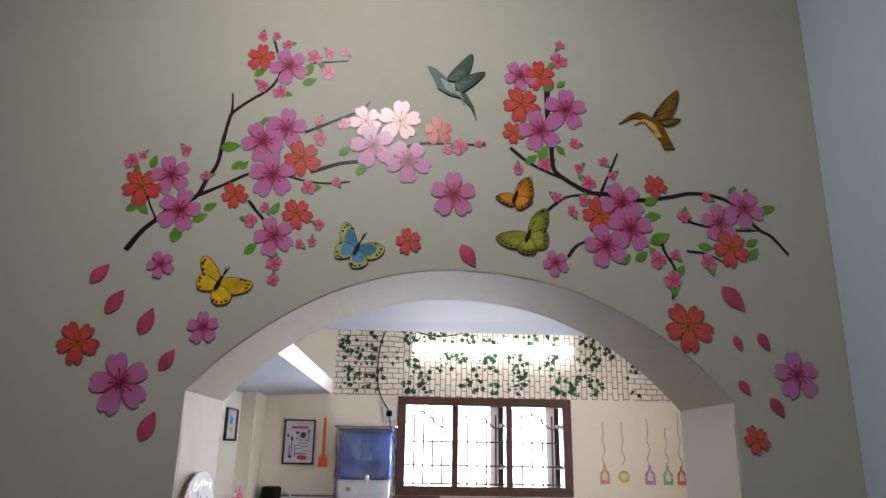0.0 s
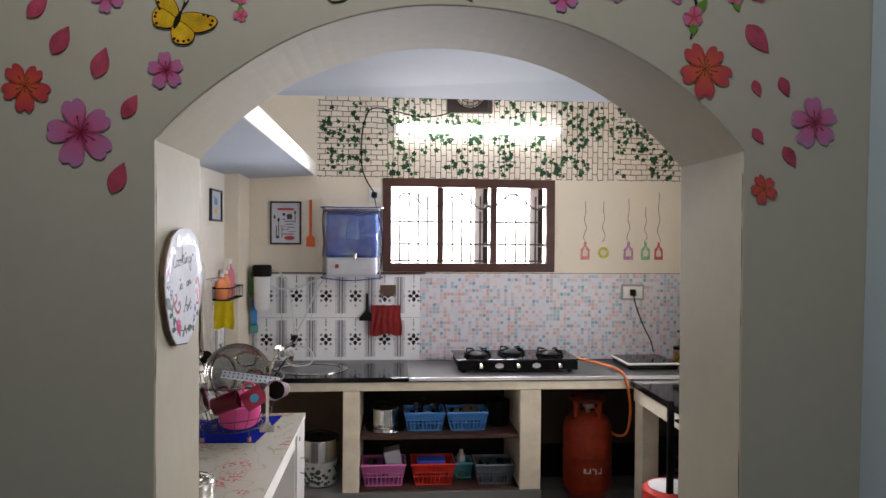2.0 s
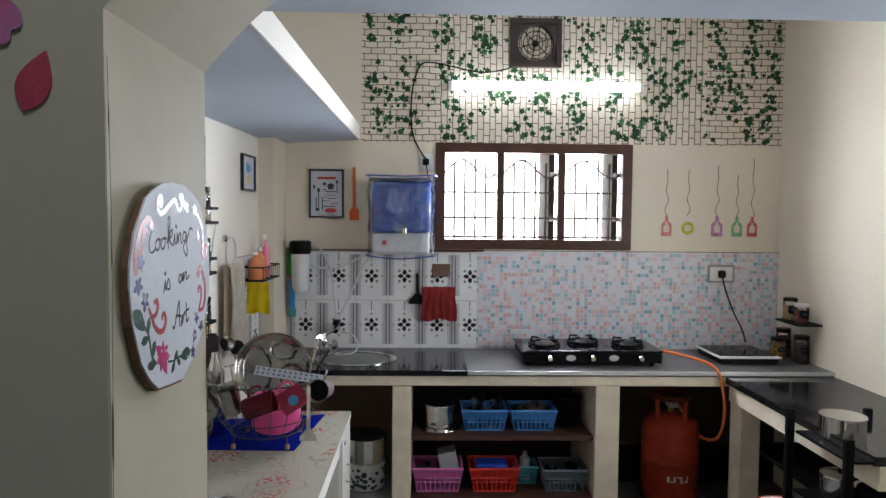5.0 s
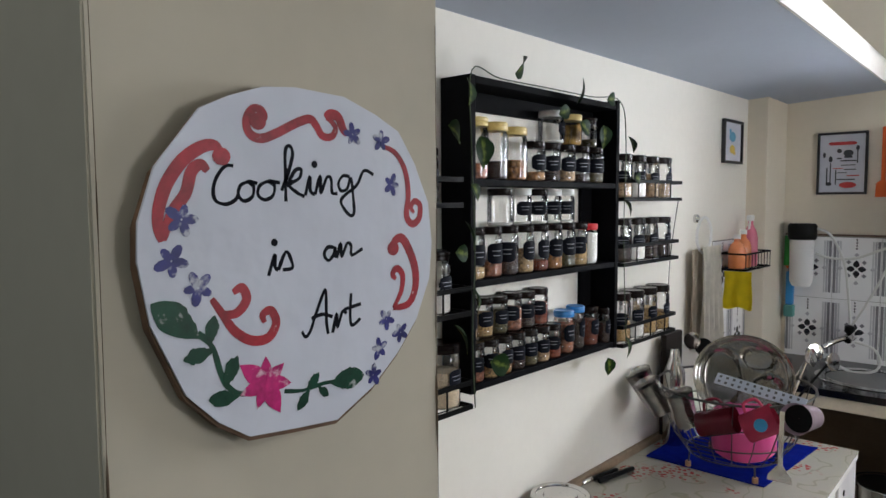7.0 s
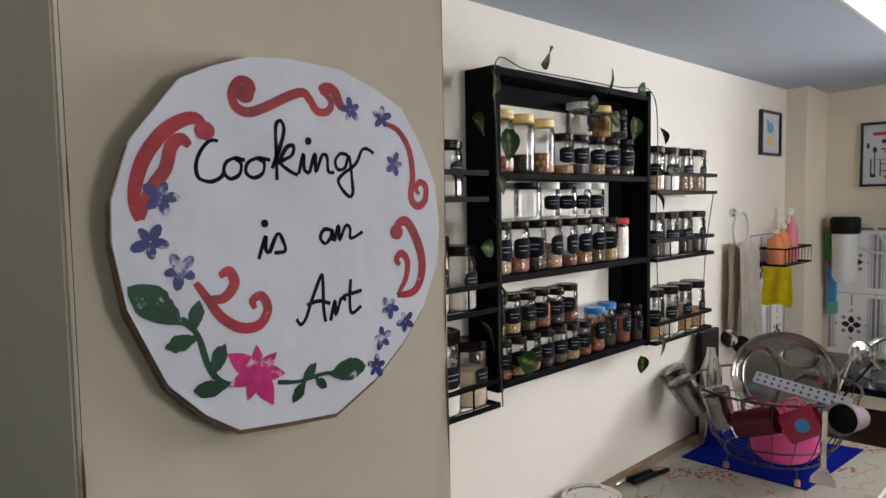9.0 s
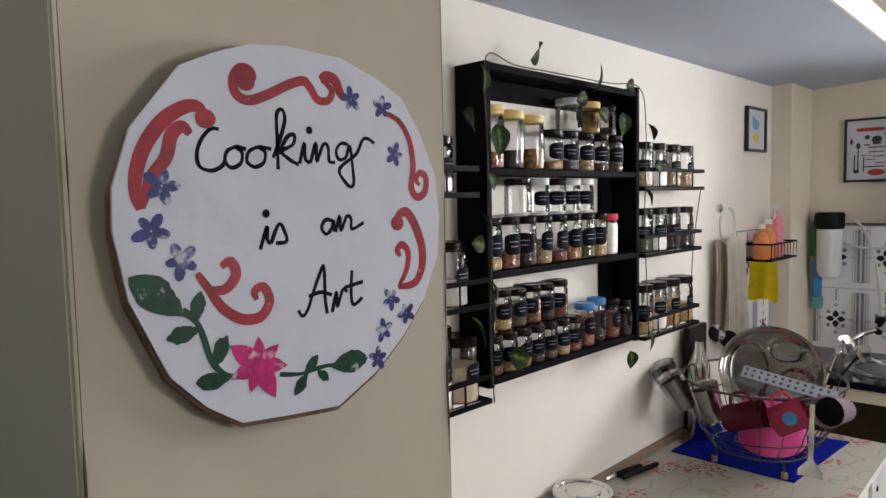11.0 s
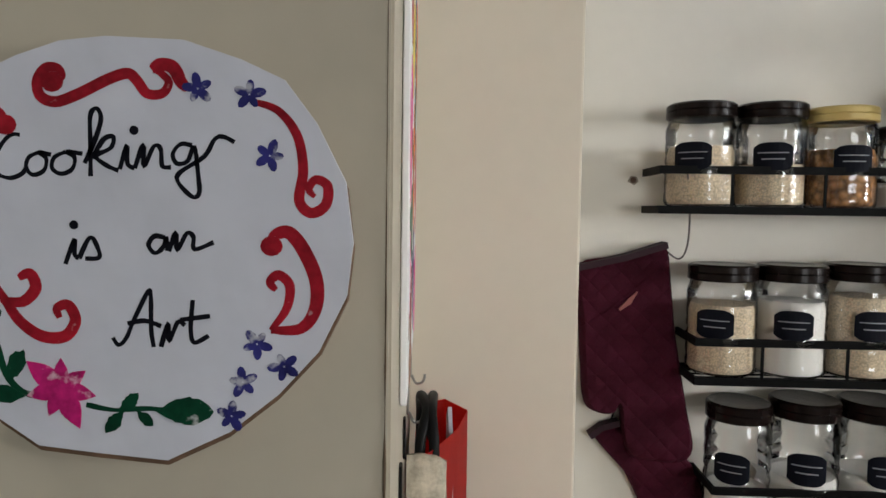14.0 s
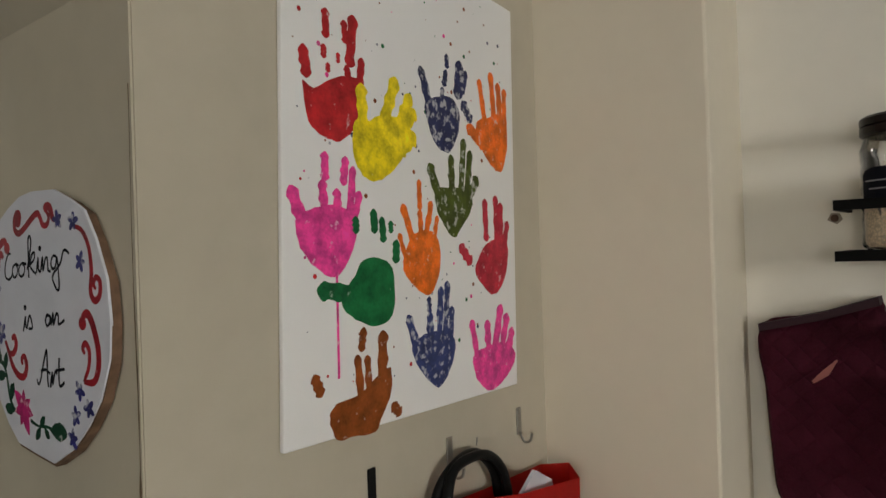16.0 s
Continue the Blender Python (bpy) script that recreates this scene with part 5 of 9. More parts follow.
rj = random.Random(11)
kinds = ["peanut", "oats", "seed", "dal", "spice", "green", "chana"]
for i, s in enumerate((0.897, 0.955, 1.013, 1.071, 1.129, 1.187, 1.245)):
    jar(lw(s, 0.066, 1.2125, rj.uniform(-55, -5)), 0.0275, 0.098, "dark", kinds[(i * 3) % 7], 0.35 + 0.1 * (i % 3))
for i, s in enumerate((0.905, 0.968, 1.031, 1.094, 1.157, 1.220)):
    jar(lw(s, 0.0335, 1.3115, rj.uniform(-55, -5)), 0.0300, 0.098 + 0.004 * (i % 2), "dark", kinds[(i * 2 + 1) % 7], 0.75)
jar(lw(1.325, 0.055, 1.2125, -10), 0.031, 0.125, "blue", "peanut", 0.85)
jar(lw(1.396, 0.050, 1.2125, 15), 0.029, 0.130, "blue", "seed", 0.8)
jar(lw(1.470, 0.050, 1.2125, 5), 0.033, 0.120, "dark", "spice", 0.8)
jar(lw(1.527, 0.072, 1.2125, 5), 0.0215, 0.110, "dark", "seed", 0.7)
for i, s in enumerate((0.900, 0.970, 1.040, 1.110, 1.180, 1.250, 1.320, 1.388)):
    jar(lw(s, 0.060, 1.4695, rj.uniform(-55, -5)), 0.0315, 0.128, "dark", ["dal", "peanut", "seed", "oats", "spice", "chana", "green", "dal"][i], 0.25 + 0.12 * (i % 4))
jar(lw(1.456, 0.055, 1.4695), 0.031, 0.122, "red", "flour", 0.95, tag=False)
for i, (s, lid) in enumerate(((1.035, "dark"), (1.125, "white"), (1.205, "dark"), (1.275, "white"), (1.343, "white"))):
    jar(lw(s, 0.042, 1.598, rj.uniform(-50, -10)), 0.036 if i == 0 else 0.030, 0.098, lid, "flour", 0.06, tag=i > 0, ribs=False)
for i, s in enumerate((0.912, 0.992, 1.076)):
    jar(lw(s, 0.055, 1.7175, rj.uniform(20, 50)), 0.036, 0.152 - 0.006 * i, "yellow", ["peanut", "seed", "chana"][i], 0.3 + 0.08 * i, tag=i == 0, ribs=False)
for i, s in enumerate((1.165, 1.240, 1.320, 1.400, 1.480)):
    jar(lw(s, 0.055, 1.7175, rj.uniform(-50, -10)), 0.0345, 0.108, "dark", ["chana", "seed", "oats", "seed", "green"][i], 0.25 + 0.07 * (i % 3))
jar(lw(1.260, 0.050, 1.8258, 20), 0.038, 0.092, "white", "flour", 0.04, ribs=False)
jar(lw(1.360, 0.052, 1.8258, 0), 0.033, 0.090, "yellow", "honey", 0.85, tag=False, ribs=False)
jar(lw(1.455, 0.052, 1.8258, 0), 0.030, 0.088, "dark", "green", 0.3, tag=False)


def wire_rack(label, s0, s1, z, depth=0.105):
    """A black flat-bar wall rack: a tray, a raised rail and wires."""
    th = thing("spice_rack", label, "wall rack", LEFT_M, "black spice racks")
    t = 0.005
    for nm, za, zb in (("tray_rim", z - 0.012, z), ("guard_rail", z + 0.048, z + 0.060)):
        bm = bmesh.new()
        box(bm, s0, -depth, za, s1, -depth + t, zb)
        box(bm, s0, -depth + t, za, s0 + t, -0.001, zb)
        box(bm, s1 - t, -depth + t, za, s1, -0.001, zb)
        part(nm, bm, BLACKM, th)
    part("back_bar", cube(s0 + t, -0.006, z - 0.012, s1 - t, -0.001, z), BLACKM, th)
    n = 3
    for i in range(n):
        s = s0 + (s1 - s0) * (0.22 + 0.28 * i)
        part("upright", cube(s, -depth + 0.001, z - 0.001, s + 0.004, -depth + 0.004, z + 0.05), BLACKM, th)
    for i in range(4):
        y = -depth + 0.02 + i * 0.024
        part("wire", tube([(s0 + 0.002, y, z - 0.004), (s1 - 0.002, y, z - 0.004)], 0.0018, 6), BLACKM, th)
    return th


for s0, s1, z, items in ((0.330, 0.815, 1.660, ((0.405, 0.0530, 0.157, "dark", "grits", 0.72), (0.512, 0.0530, 0.157, "dark", "grits", 0.5), (0.618, 0.0520, 0.152, "yellow", "chana", 0.72), (0.718, 0.0445, 0.125, "dark", "flour", 0.3))),
                         (0.392, 0.842, 1.400, ((0.447, 0.0530, 0.170, "dark", "grits", 0.8), (0.553, 0.0532, 0.171, "dark", "flour", 0.85), (0.660, 0.0530, 0.174, "dark", "grits", 0.9), (0.760, 0.0445, 0.148, "dark", "flour", 0.45))),
                         (0.425, 0.848, 1.170, ((0.480, 0.0505, 0.182, "dark", "flour", 0.3), (0.582, 0.0530, 0.190, "dark", "flour", 0.45), (0.690, 0.0532, 0.190, "dark", "flour", 0.5), (0.790, 0.0455, 0.155, "dark", "grits", 0.7)))):
    wire_rack("black metal wall rack with large lidded jars", s0, s1, z)
    for k, (s, r, h, lid, g, lev) in enumerate(items):
        jar(lw(s, 0.0545, z + 0.0005, -30 + 12 * k), r, h, lid, g, lev, group="large jars on the racks")
for s0, s1, z, hh, g in ((1.598, 2.03, 1.672, 0.142, "oats"), (1.598, 2.01, 1.460, 0.142, "seed"), (1.598, 1.995, 1.195, 0.160, "dal")):
    wire_rack("black metal wall rack beside the wooden shelf", s0, s1, z)
    for k in range(4):
        jar(lw(s0 + 0.06 + 0.098 * k, 0.0525, z + 0.0005, -45 + 14 * k), 0.043, hh, "dark", g if k != 1 else "flour", 0.5 + 0.1 * (k % 3), group="jars on the far racks")

# artificial vine round the shelf
VLEAF, nt, b = node_mat("variegated_vine_leaf", 0.5)
b.inputs["Specular IOR Level"].default_value = 0.06
tc = nt.nodes.new("ShaderNodeTexCoord")
sx = nt.nodes.new("ShaderNodeSeparateXYZ")
ab = nt.nodes.new("ShaderNodeMath")
ab.operation = "ABSOLUTE"
nz = nt.nodes.new("ShaderNodeTexNoise")
nz.inputs["Scale"].default_value, nz.inputs["Detail"].default_value = 85, 4
md = nt.nodes.new("ShaderNodeMath")
md.operation = "MULTIPLY_ADD"
md.inputs[1].default_value = 0.035
rp = nt.nodes.new("ShaderNodeValToRGB")
for k, c_ in ((0, (0.12, 0.16, 0.025, 1)), (1, (0.007, 0.022, 0.005, 1))):
    rp.color_ramp.elements[k].color = c_
rp.color_ramp.elements[0].position, rp.color_ramp.elements[1].position = 0.013, 0.024
for a_, b_ in ((tc.outputs["Object"], sx.inputs[0]), (sx.outputs[0], ab.inputs[0]), (tc.outputs["Object"], nz.inputs["Vector"]), (nz.outputs["Fac"], md.inputs[0]), (ab.outputs[0], md.inputs[2]), (md.outputs[0], rp.inputs[0]), (rp.outputs[0], b.inputs["Base Color"])):
    nt.links.new(a_, b_)
VSTEM = mat("vine_stem", (0.03, 0.05, 0.015), 0.5)
vine = thing("trailing_vine", "dark green artificial trailing vine draped round the black shelf", "vine", LEFT_M)
part("stem", tube(smooth_line([(0.852, -0.108, 1.16), (0.838, -0.112, 1.35), (0.850, -0.110, 1.55), (0.835, -0.112, 1.80), (0.846, -0.105, 1.972), (1.0, -0.07, 1.975), (1.2, -0.085, 1.972), (1.40, -0.095, 1.97), (1.56, -0.104, 1.972), (1.59, -0.11, 1.85), (1.58, -0.112, 1.55), (1.60, -0.115, 1.20)], 6), 0.0016, 6), VSTEM, vine)


def vine_leaf(s, z, size, tilt, twist, out):
    size *= 0.95
    bm = bmesh.new()
    n, rows = 8, []
    for i in range(n + 1):
        u = i / n
        w = 0.36 * size * math.sin(math.pi * u ** 0.7) * (1 if u < 0.999 else 0)
        c = Vector((0, -0.10 * size * math.sin(math.pi * u), size * (u - 0.1)))
        rows.append([bm.verts.new(c + Vector((-w, -0.25 * w, 0))), bm.verts.new(c), bm.verts.new(c + Vector((w, -0.25 * w, 0)))])
    for a, b in zip(rows, rows[1:]):
        bm.faces.new((a[0], a[1], b[1], b[0]))
        bm.faces.new((a[1], a[2], b[2], b[1]))
    bmesh.ops.remove_doubles(bm, verts=bm.verts, dist=1e-5)
    bmesh.ops.solidify(bm, geom=bm.faces[:], thickness=0.0008)
    part("leaf", bm, VLEAF, vine, m=Matrix.Translation((s, -out, z)) @ Euler((radians(twist * 0.5), radians(tilt), radians(twist))).to_matrix().to_4x4(), smooth=True)


for s, z, size, tilt, twist in ((0.814, 1.94, 0.075, 200, 20), (1.000, 1.985, 0.085, 40, 52), (1.285, 1.94, 0.08, -15, 30), (1.459, 1.965, 0.06, 80, 10), (0.752, 1.83, 0.08, 230, 40), (0.862, 1.81, 0.085, 170, -10),
                                (0.808, 1.61, 0.075, 190, 35), (0.775, 1.545, 0.06, 100, 20), (0.772, 1.37, 0.08, 180, 45), (0.905, 1.265, 0.085, 110, -5), (0.836, 1.45, 0.06, 200, 30), (1.594, 1.86, 0.065, 160, 60),
                                (1.640, 1.735, 0.06, 100, 20), (1.590, 1.22, 0.075, 190, 15), (1.478, 1.17, 0.065, 170, -20), (1.572, 1.66, 0.06, 190, 40), (1.307, 1.88, 0.07, 120, 10), (1.435, 1.88, 0.075, 175, -15), (1.20, 1.90, 0.06, 70, 0), (0.83, 1.70, 0.05, 150, 10)):
    vine_leaf(s, z, size, tilt, twist, 0.118)

# oven mitts on the rack's end
MITT = mat("maroon_quilted_cloth", (0.050, 0.007, 0.016), 0.8, vary=0.5, scale=14, fine=350, bump=0.0, spec=0.1)
nt = MITT.node_tree
tc = nt.nodes.new("ShaderNodeTexCoord")
quilt = []
for turn in (45, -45):                                # crossing stitch lines of the quilting
    mp = nt.nodes.new("ShaderNodeMapping")
    mp.inputs["Rotation"].default_value = (0, radians(turn), 0)
    wv = nt.nodes.new("ShaderNodeTexWave")
    wv.inputs["Scale"].default_value, wv.inputs["Distortion"].default_value = 13.0, 1.2
    pw = nt.nodes.new("ShaderNodeMath")
    pw.operation = "POWER"
    pw.inputs[1].default_value = 0.35
    nt.links.new(tc.outputs["Object"], mp.inputs[0])
    nt.links.new(mp.outputs[0], wv.inputs["Vector"])
    nt.links.new(wv.outputs["Fac"], pw.inputs[0])
    quilt.append(pw)
mn = nt.nodes.new("ShaderNodeMath")
mn.operation = "MINIMUM"
nt.links.new(quilt[0].outputs[0], mn.inputs[0])
nt.links.new(quilt[1].outputs[0], mn.inputs[1])
bp = nt.nodes.new("ShaderNodeBump")
bp.inputs["Strength"].default_value, bp.inputs["Distance"].default_value = 0.5, 0.005
nt.links.new(mn.outputs[0], bp.inputs["Height"])
nt.links.new(bp.outputs[0], nt.nodes["Principled BSDF"].inputs["Normal"])


def puffy(outline, y_back, thick, n=4):
    """A stuffed cloth shape: the outline drawn in over several layers."""
    line = [Vector((p.x, p.z)) for p in smooth_line([(a, 0, b) for a, b in outline], n, closed=True)]
    c = sum(line, Vector((0, 0))) / len(line)
    bm = bmesh.new()
    rings = []
    for dy, k in ((0.0, 0.985), (-0.35, 1.0), (-0.75, 0.97), (-0.97, 0.90), (-1.0, 0.72), (-0.99, 0.4)):
        rings.append([bm.verts.new((c.x + (p.x - c.x) * k, y_back + thick * dy * (1 + 0.10 * noise.noise(Vector((p.x * 30, k * 4, p.y * 30)))), c.y + (p.y - c.y) * k)) for p in line])
    m = len(line)
    for a, b in zip(rings, rings[1:]):
        for i in range(m):
            bm.faces.new((a[i], a[(i + 1) % m], b[(i + 1) % m], b[i]))
    bm.faces.new(rings[0])
    f = bm.faces.new(rings[-1])
    f.normal_update()
    bmesh.ops.triangulate(bm, faces=[f])
    return bm


WIRE_GREY = mat("grey_cord", (0.16, 0.14, 0.13), 0.7)
mitt = thing("oven_mitt", "maroon quilted oven mitt hanging by a grey loop", "oven mitt", LEFT_M, "oven mitts")
part("mitt_body", puffy([(0.225, 1.562), (0.30, 1.578), (0.362, 1.598), (0.374, 1.55), (0.386, 1.45), (0.408, 1.33), (0.420, 1.26), (0.398, 1.236), (0.352, 1.238), (0.318, 1.246), (0.306, 1.275), (0.300, 1.325), (0.290, 1.335), (0.285, 1.318), (0.262, 1.318), (0.240, 1.335), (0.233, 1.40), (0.228, 1.48)], -0.006, 0.034), MITT, mitt, smooth=True)
part("cuff", slab2d([(0.226, 1.564), (0.30, 1.581), (0.364, 1.602), (0.366, 1.592), (0.30, 1.571), (0.227, 1.554)], -0.040, -0.004), mat("dark_binding", (0.025, 0.006, 0.012), 0.8), mitt, "dark bound hem")
part("loop", tube(smooth_line([(0.362, -0.02, 1.592), (0.385, -0.03, 1.575), (0.392, -0.05, 1.60), (0.384, -0.08, 1.66), (0.374, -0.095, 1.712)], 6), 0.0015, 6), WIRE_GREY, mitt)
part("seam", tube(smooth_line([(0.245, -0.0395, 1.47), (0.29, -0.0425, 1.505), (0.345, -0.0405, 1.555)], 5), 0.0012, 5), MITT, mitt)
part("scuff", ribbon2d([(0.290, 1.492), (0.305, 1.505), (0.318, 1.522)], [0.004, 0.009, 0.002], -0.0425, -0.038), mat("worn_pink_patch", (0.30, 0.10, 0.09), 0.8), mitt, "pale worn patch")
mitt = thing("oven_mitt", "maroon quilted oven mitt hanging behind the other", "oven mitt", LEFT_M, "oven mitts")
part("mitt_body", puffy([(0.258, 1.278), (0.30, 1.290), (0.345, 1.285), (0.42, 1.235), (0.455, 1.16), (0.50, 1.05), (0.525, 0.965), (0.49, 0.945), (0.44, 0.955), (0.40, 1.02), (0.365, 1.10), (0.335, 1.17), (0.30, 1.235)], -0.003, 0.020), MITT, mitt, smooth=True)
part("cuff", ribbon2d([(0.252, 1.276), (0.272, 1.292), (0.300, 1.300)], 0.010, -0.025, -0.003), MATS["dark_binding"], mitt)
part("loop", tube(smooth_line([(0.285, -0.012, 1.292), (0.295, -0.006, 1.32), (0.300, -0.004, 1.345)], 5), 0.0018, 6), BLACKP, mitt)
nail = thing("wall_nail", "dark nail head in a chipped hole of the wall", "nail", LEFT_M)
part("nail_head", lathe([(0.0045, 0), (0.005, 0.002), (0.003, 0.004)], 10, m=pose(0.315, -0.001, 1.702, 90)), mat("rust", (0.08, 0.04, 0.025), 0.7), nail)
part("chip", slab2d([(0.306, 1.700), (0.311, 1.709), (0.321, 1.708), (0.324, 1.700), (0.317, 1.694)], -0.0012, 0), mat("bare_plaster", (0.30, 0.26, 0.21), 0.9), nail)

# hooks, red bag and cloth under the canvas
HOOKM = mat("grey_steel_hook", (0.35, 0.34, 0.31), 0.4, metal=0.8)


def strip_hook(x, z, m, label):
    th = thing("wall_hook", label, "hook", REAR_M, "hooks under the canvas")
    part("plate", cube(x - 0.0055, -0.003, z - 0.036, x + 0.0055, -0.0005, z, 0.001), m, th)
    part("curl", tube(smooth_line([(x, -0.003, z - 0.034), (x, -0.009, z - 0.045), (x, -0.018, z - 0.043), (x, -0.021, z - 0.033)], 5), 0.0018, 6), m, th)
    return th


strip_hook(1.2565, 1.464, BLACKP, "black strip hook holding a cloth under the canvas")
strip_hook(1.3916, 1.462, HOOKM, "steel strip hook holding the red bag")
strip_hook(1.5567, 1.462, HOOKM, "empty steel strip hook on the wall")
strip_hook(1.1517, 1.462, BLACKP, "black strip hook on the kitchen wall")
part("stray_mark", tube([(1.452, -0.0012, 1.447), (1.450, -0.0012, 1.437)], 0.0009, 5), HOOKM, tagged(new("bent_pin"), "small bent steel pin stuck in the wall", "pin"), m=REAR_M)
bag = thing("shopping_bag", "red shopping bag with black padded handles and paper inside", "bag", REAR_M @ Matrix.Translation((-0.108, 0, 0)) @ Matrix.Diagonal((1.097, 1, 1, 1)))
bm = bmesh.new()
prof = [(1.31, -0.02), (1.325, -0.034), (1.43, -0.060), (1.53, -0.080), (1.56, -0.05), (1.55, -0.012), (1.42, -0.010)]
rows = []
for z, k in ((1.05, 0.9), (1.20, 0.98), (1.30, 1.0), (1.385, 1.02)):
    rows.append([bm.verts.new((1.42 + (x - 1.42) * k, y * (1.0 if k > 0.95 else 0.7), z + (0.006 * math.sin(i * 1.9) + 0.11 * (1.53 - x) - 0.006 if z > 1.35 else 0))) for i, (x, y) in enumerate(prof)])
for a, b in zip(rows, rows[1:]):
    for i in range(len(prof)):
        bm.faces.new((a[i], a[(i + 1) % len(prof)], b[(i + 1) % len(prof)], b[i]))
bm.faces.new(rows[0])
bmesh.ops.solidify(bm, geom=bm.faces[:], thickness=0.002)
part("bag_body", bm, mat("red_bag_cloth", (0.62, 0.02, 0.015), 0.6, vary=0.2, scale=12, fine=300, bump=0.2), bag)
for dy in (-0.016, -0.03):
    part("handle", tube(smooth_line([(1.322, dy, 1.36), (1.324, dy, 1.41), (1.345, -0.018 + dy * 0.3, 1.438), (1.395, dy, 1.438), (1.430, dy, 1.41), (1.442, dy, 1.37)], 6), 0.0058, 10), BLACKP, bag, "black padded handle", smooth=True)
bm = slab2d([(1.40, 1.30), (1.52, 1.30), (1.505, 1.378), (1.465, 1.402), (1.43, 1.382)], -0.055, -0.05)
part("paper", bm, PAPER, bag, "crumpled white paper")
cloth = thing("hanging_cloth", "pale striped cloth bundle hanging from a hook", "cloth", REAR_M @ Matrix.Translation((0.012, 0, 0)))
bm = puffy([(1.235, 1.428), (1.255, 1.425), (1.275, 1.40), (1.285, 1.34), (1.28, 1.28), (1.23, 1.28), (1.225, 1.36)], -0.004, 0.035)
part("cloth_fold", bm, mat("striped_cream_cloth", (0.50, 0.44, 0.34), 0.9, vary=0.5, scale=60, fine=300, bump=0.5), cloth, smooth=True)


# ---- back wall ----
# printed brick wallpaper
BRICKP, nt, b = node_mat("brick_print_wallpaper", 0.45)
tc = nt.nodes.new("ShaderNodeTexCoord")
mp = nt.nodes.new("ShaderNodeMapping")
mp.inputs["Rotation"].default_value = (radians(90), 0, 0)
nz = nt.nodes.new("ShaderNodeTexNoise")
nz.inputs["Scale"].default_value, nz.inputs["Detail"].default_value = 9, 4
mxv = nt.nodes.new("ShaderNodeMix")
mxv.data_type = "VECTOR"
mxv.inputs[0].default_value = 0.022
br = nt.nodes.new("ShaderNodeTexBrick")
br.inputs["Scale"].default_value = 1.0
br.inputs["Brick Width"].default_value, br.inputs["Row Height"].default_value = 0.078, 0.037
br.inputs["Mortar Size"].default_value, br.inputs["Mortar Smooth"].default_value, br.inputs["Bias"].default_value = 0.0036, 0.4, -0.3
br.inputs["Color1"].default_value, br.inputs["Color2"].default_value, br.inputs["Mortar"].default_value = (0.74, 0.67, 0.57, 1), (0.64, 0.55, 0.44, 1), (0.17, 0.12, 0.085, 1)
nt.links.new(tc.outputs["Object"], mp.inputs[0])
nt.links.new(tc.outputs["Object"], nz.inputs["Vector"])
nt.links.new(mp.outputs[0], mxv.inputs[4])
nt.links.new(nz.outputs["Color"], mxv.inputs[5])
nt.links.new(mxv.outputs[1], br.inputs["Vector"])
nt.links.new(br.outputs["Color"], b.inputs["Base Color"])

paper = structure("wallpaper", cube(-1.145, -0.0016, LOFT - 0.012, 1.489, -0.0002, ROOF - 0.002), BRICKP, "brick print wallpaper with green ivy", "wallpaper", BACK_M)
BRICKT = BRICKP.copy()
BRICKT.name = "sideways_brick_print_wallpaper"
turn = BRICKT.node_tree.nodes.new("ShaderNodeMapping")
turn.inputs["Rotation"].default_value = (0, 0, radians(90))
bk = next(n_ for n_ in BRICKT.node_tree.nodes if n_.type == "TEX_BRICK")
src = bk.inputs["Vector"].links[0].from_socket
BRICKT.node_tree.links.new(src, turn.inputs[0])
BRICKT.node_tree.links.new(turn.outputs[0], bk.inputs["Vector"])
part("paper_drop", cube(-0.66, -0.0021, LOFT - 0.011, 1.005, -0.0017, ROOF - 0.002), BRICKT, paper, "middle drop of the paper, hung sideways")
IVY = flat("ivy_print", (0.012, 0.050, 0.017), 0.45, vary=0.7, scale=18)
IVY2 = flat("pale_ivy_print", (0.05, 0.13, 0.05), 0.45, vary=0.6, scale=18)
bm, bm2 = bmesh.new(), bmesh.new()
ri = random.Random(5)


def ivy_leaf(b_, x, z, r, a):
    pts = []
    for k in range(10):
        rr = r * (1.0, 0.58)[k % 2] * (1.15 if k == 0 else 0.9 if k in (4, 6) else 1)
        t = a + 2 * math.pi * k / 10
        pts.append((x + rr * math.sin(t), z + rr * math.cos(t)))
    slab2d(pts, -0.0024 - 0.0016 * ri.random(), -0.0016, b_)


fan_hole = (-0.25, 0.10, 2.61, 2.93)
for gx in range(13):
    for gz in range(5):
        x, z = -1.06 + 0.208 * gx + ri.uniform(-0.08, 0.08), LOFT + 0.07 + 0.185 * gz + ri.uniform(-0.07, 0.07)
        dx, dz = ri.uniform(-0.05, 0.05), -0.17
        for j in range(ri.randint(14, 24)):
            u = ri.uniform(-0.5, 0.6)
            xx, zz = x + dx * u + ri.gauss(0, 0.038), z + dz * u + ri.gauss(0, 0.036)
            if -1.115 < xx < 1.46 and LOFT + 0.012 < zz < ROOF - 0.03 and not (fan_hole[0] < xx < fan_hole[1] and fan_hole[2] < zz < fan_hole[3]):
                ivy_leaf(bm if ri.random() < 0.8 else bm2, xx, zz, ri.uniform(0.010, 0.025), ri.uniform(-3, 3))
for b_, m_ in ((bm, IVY), (bm2, IVY2)):
    tagged(part("ivy_print", b_, m_, paper, "printed green ivy leaves"), kind="stuff")

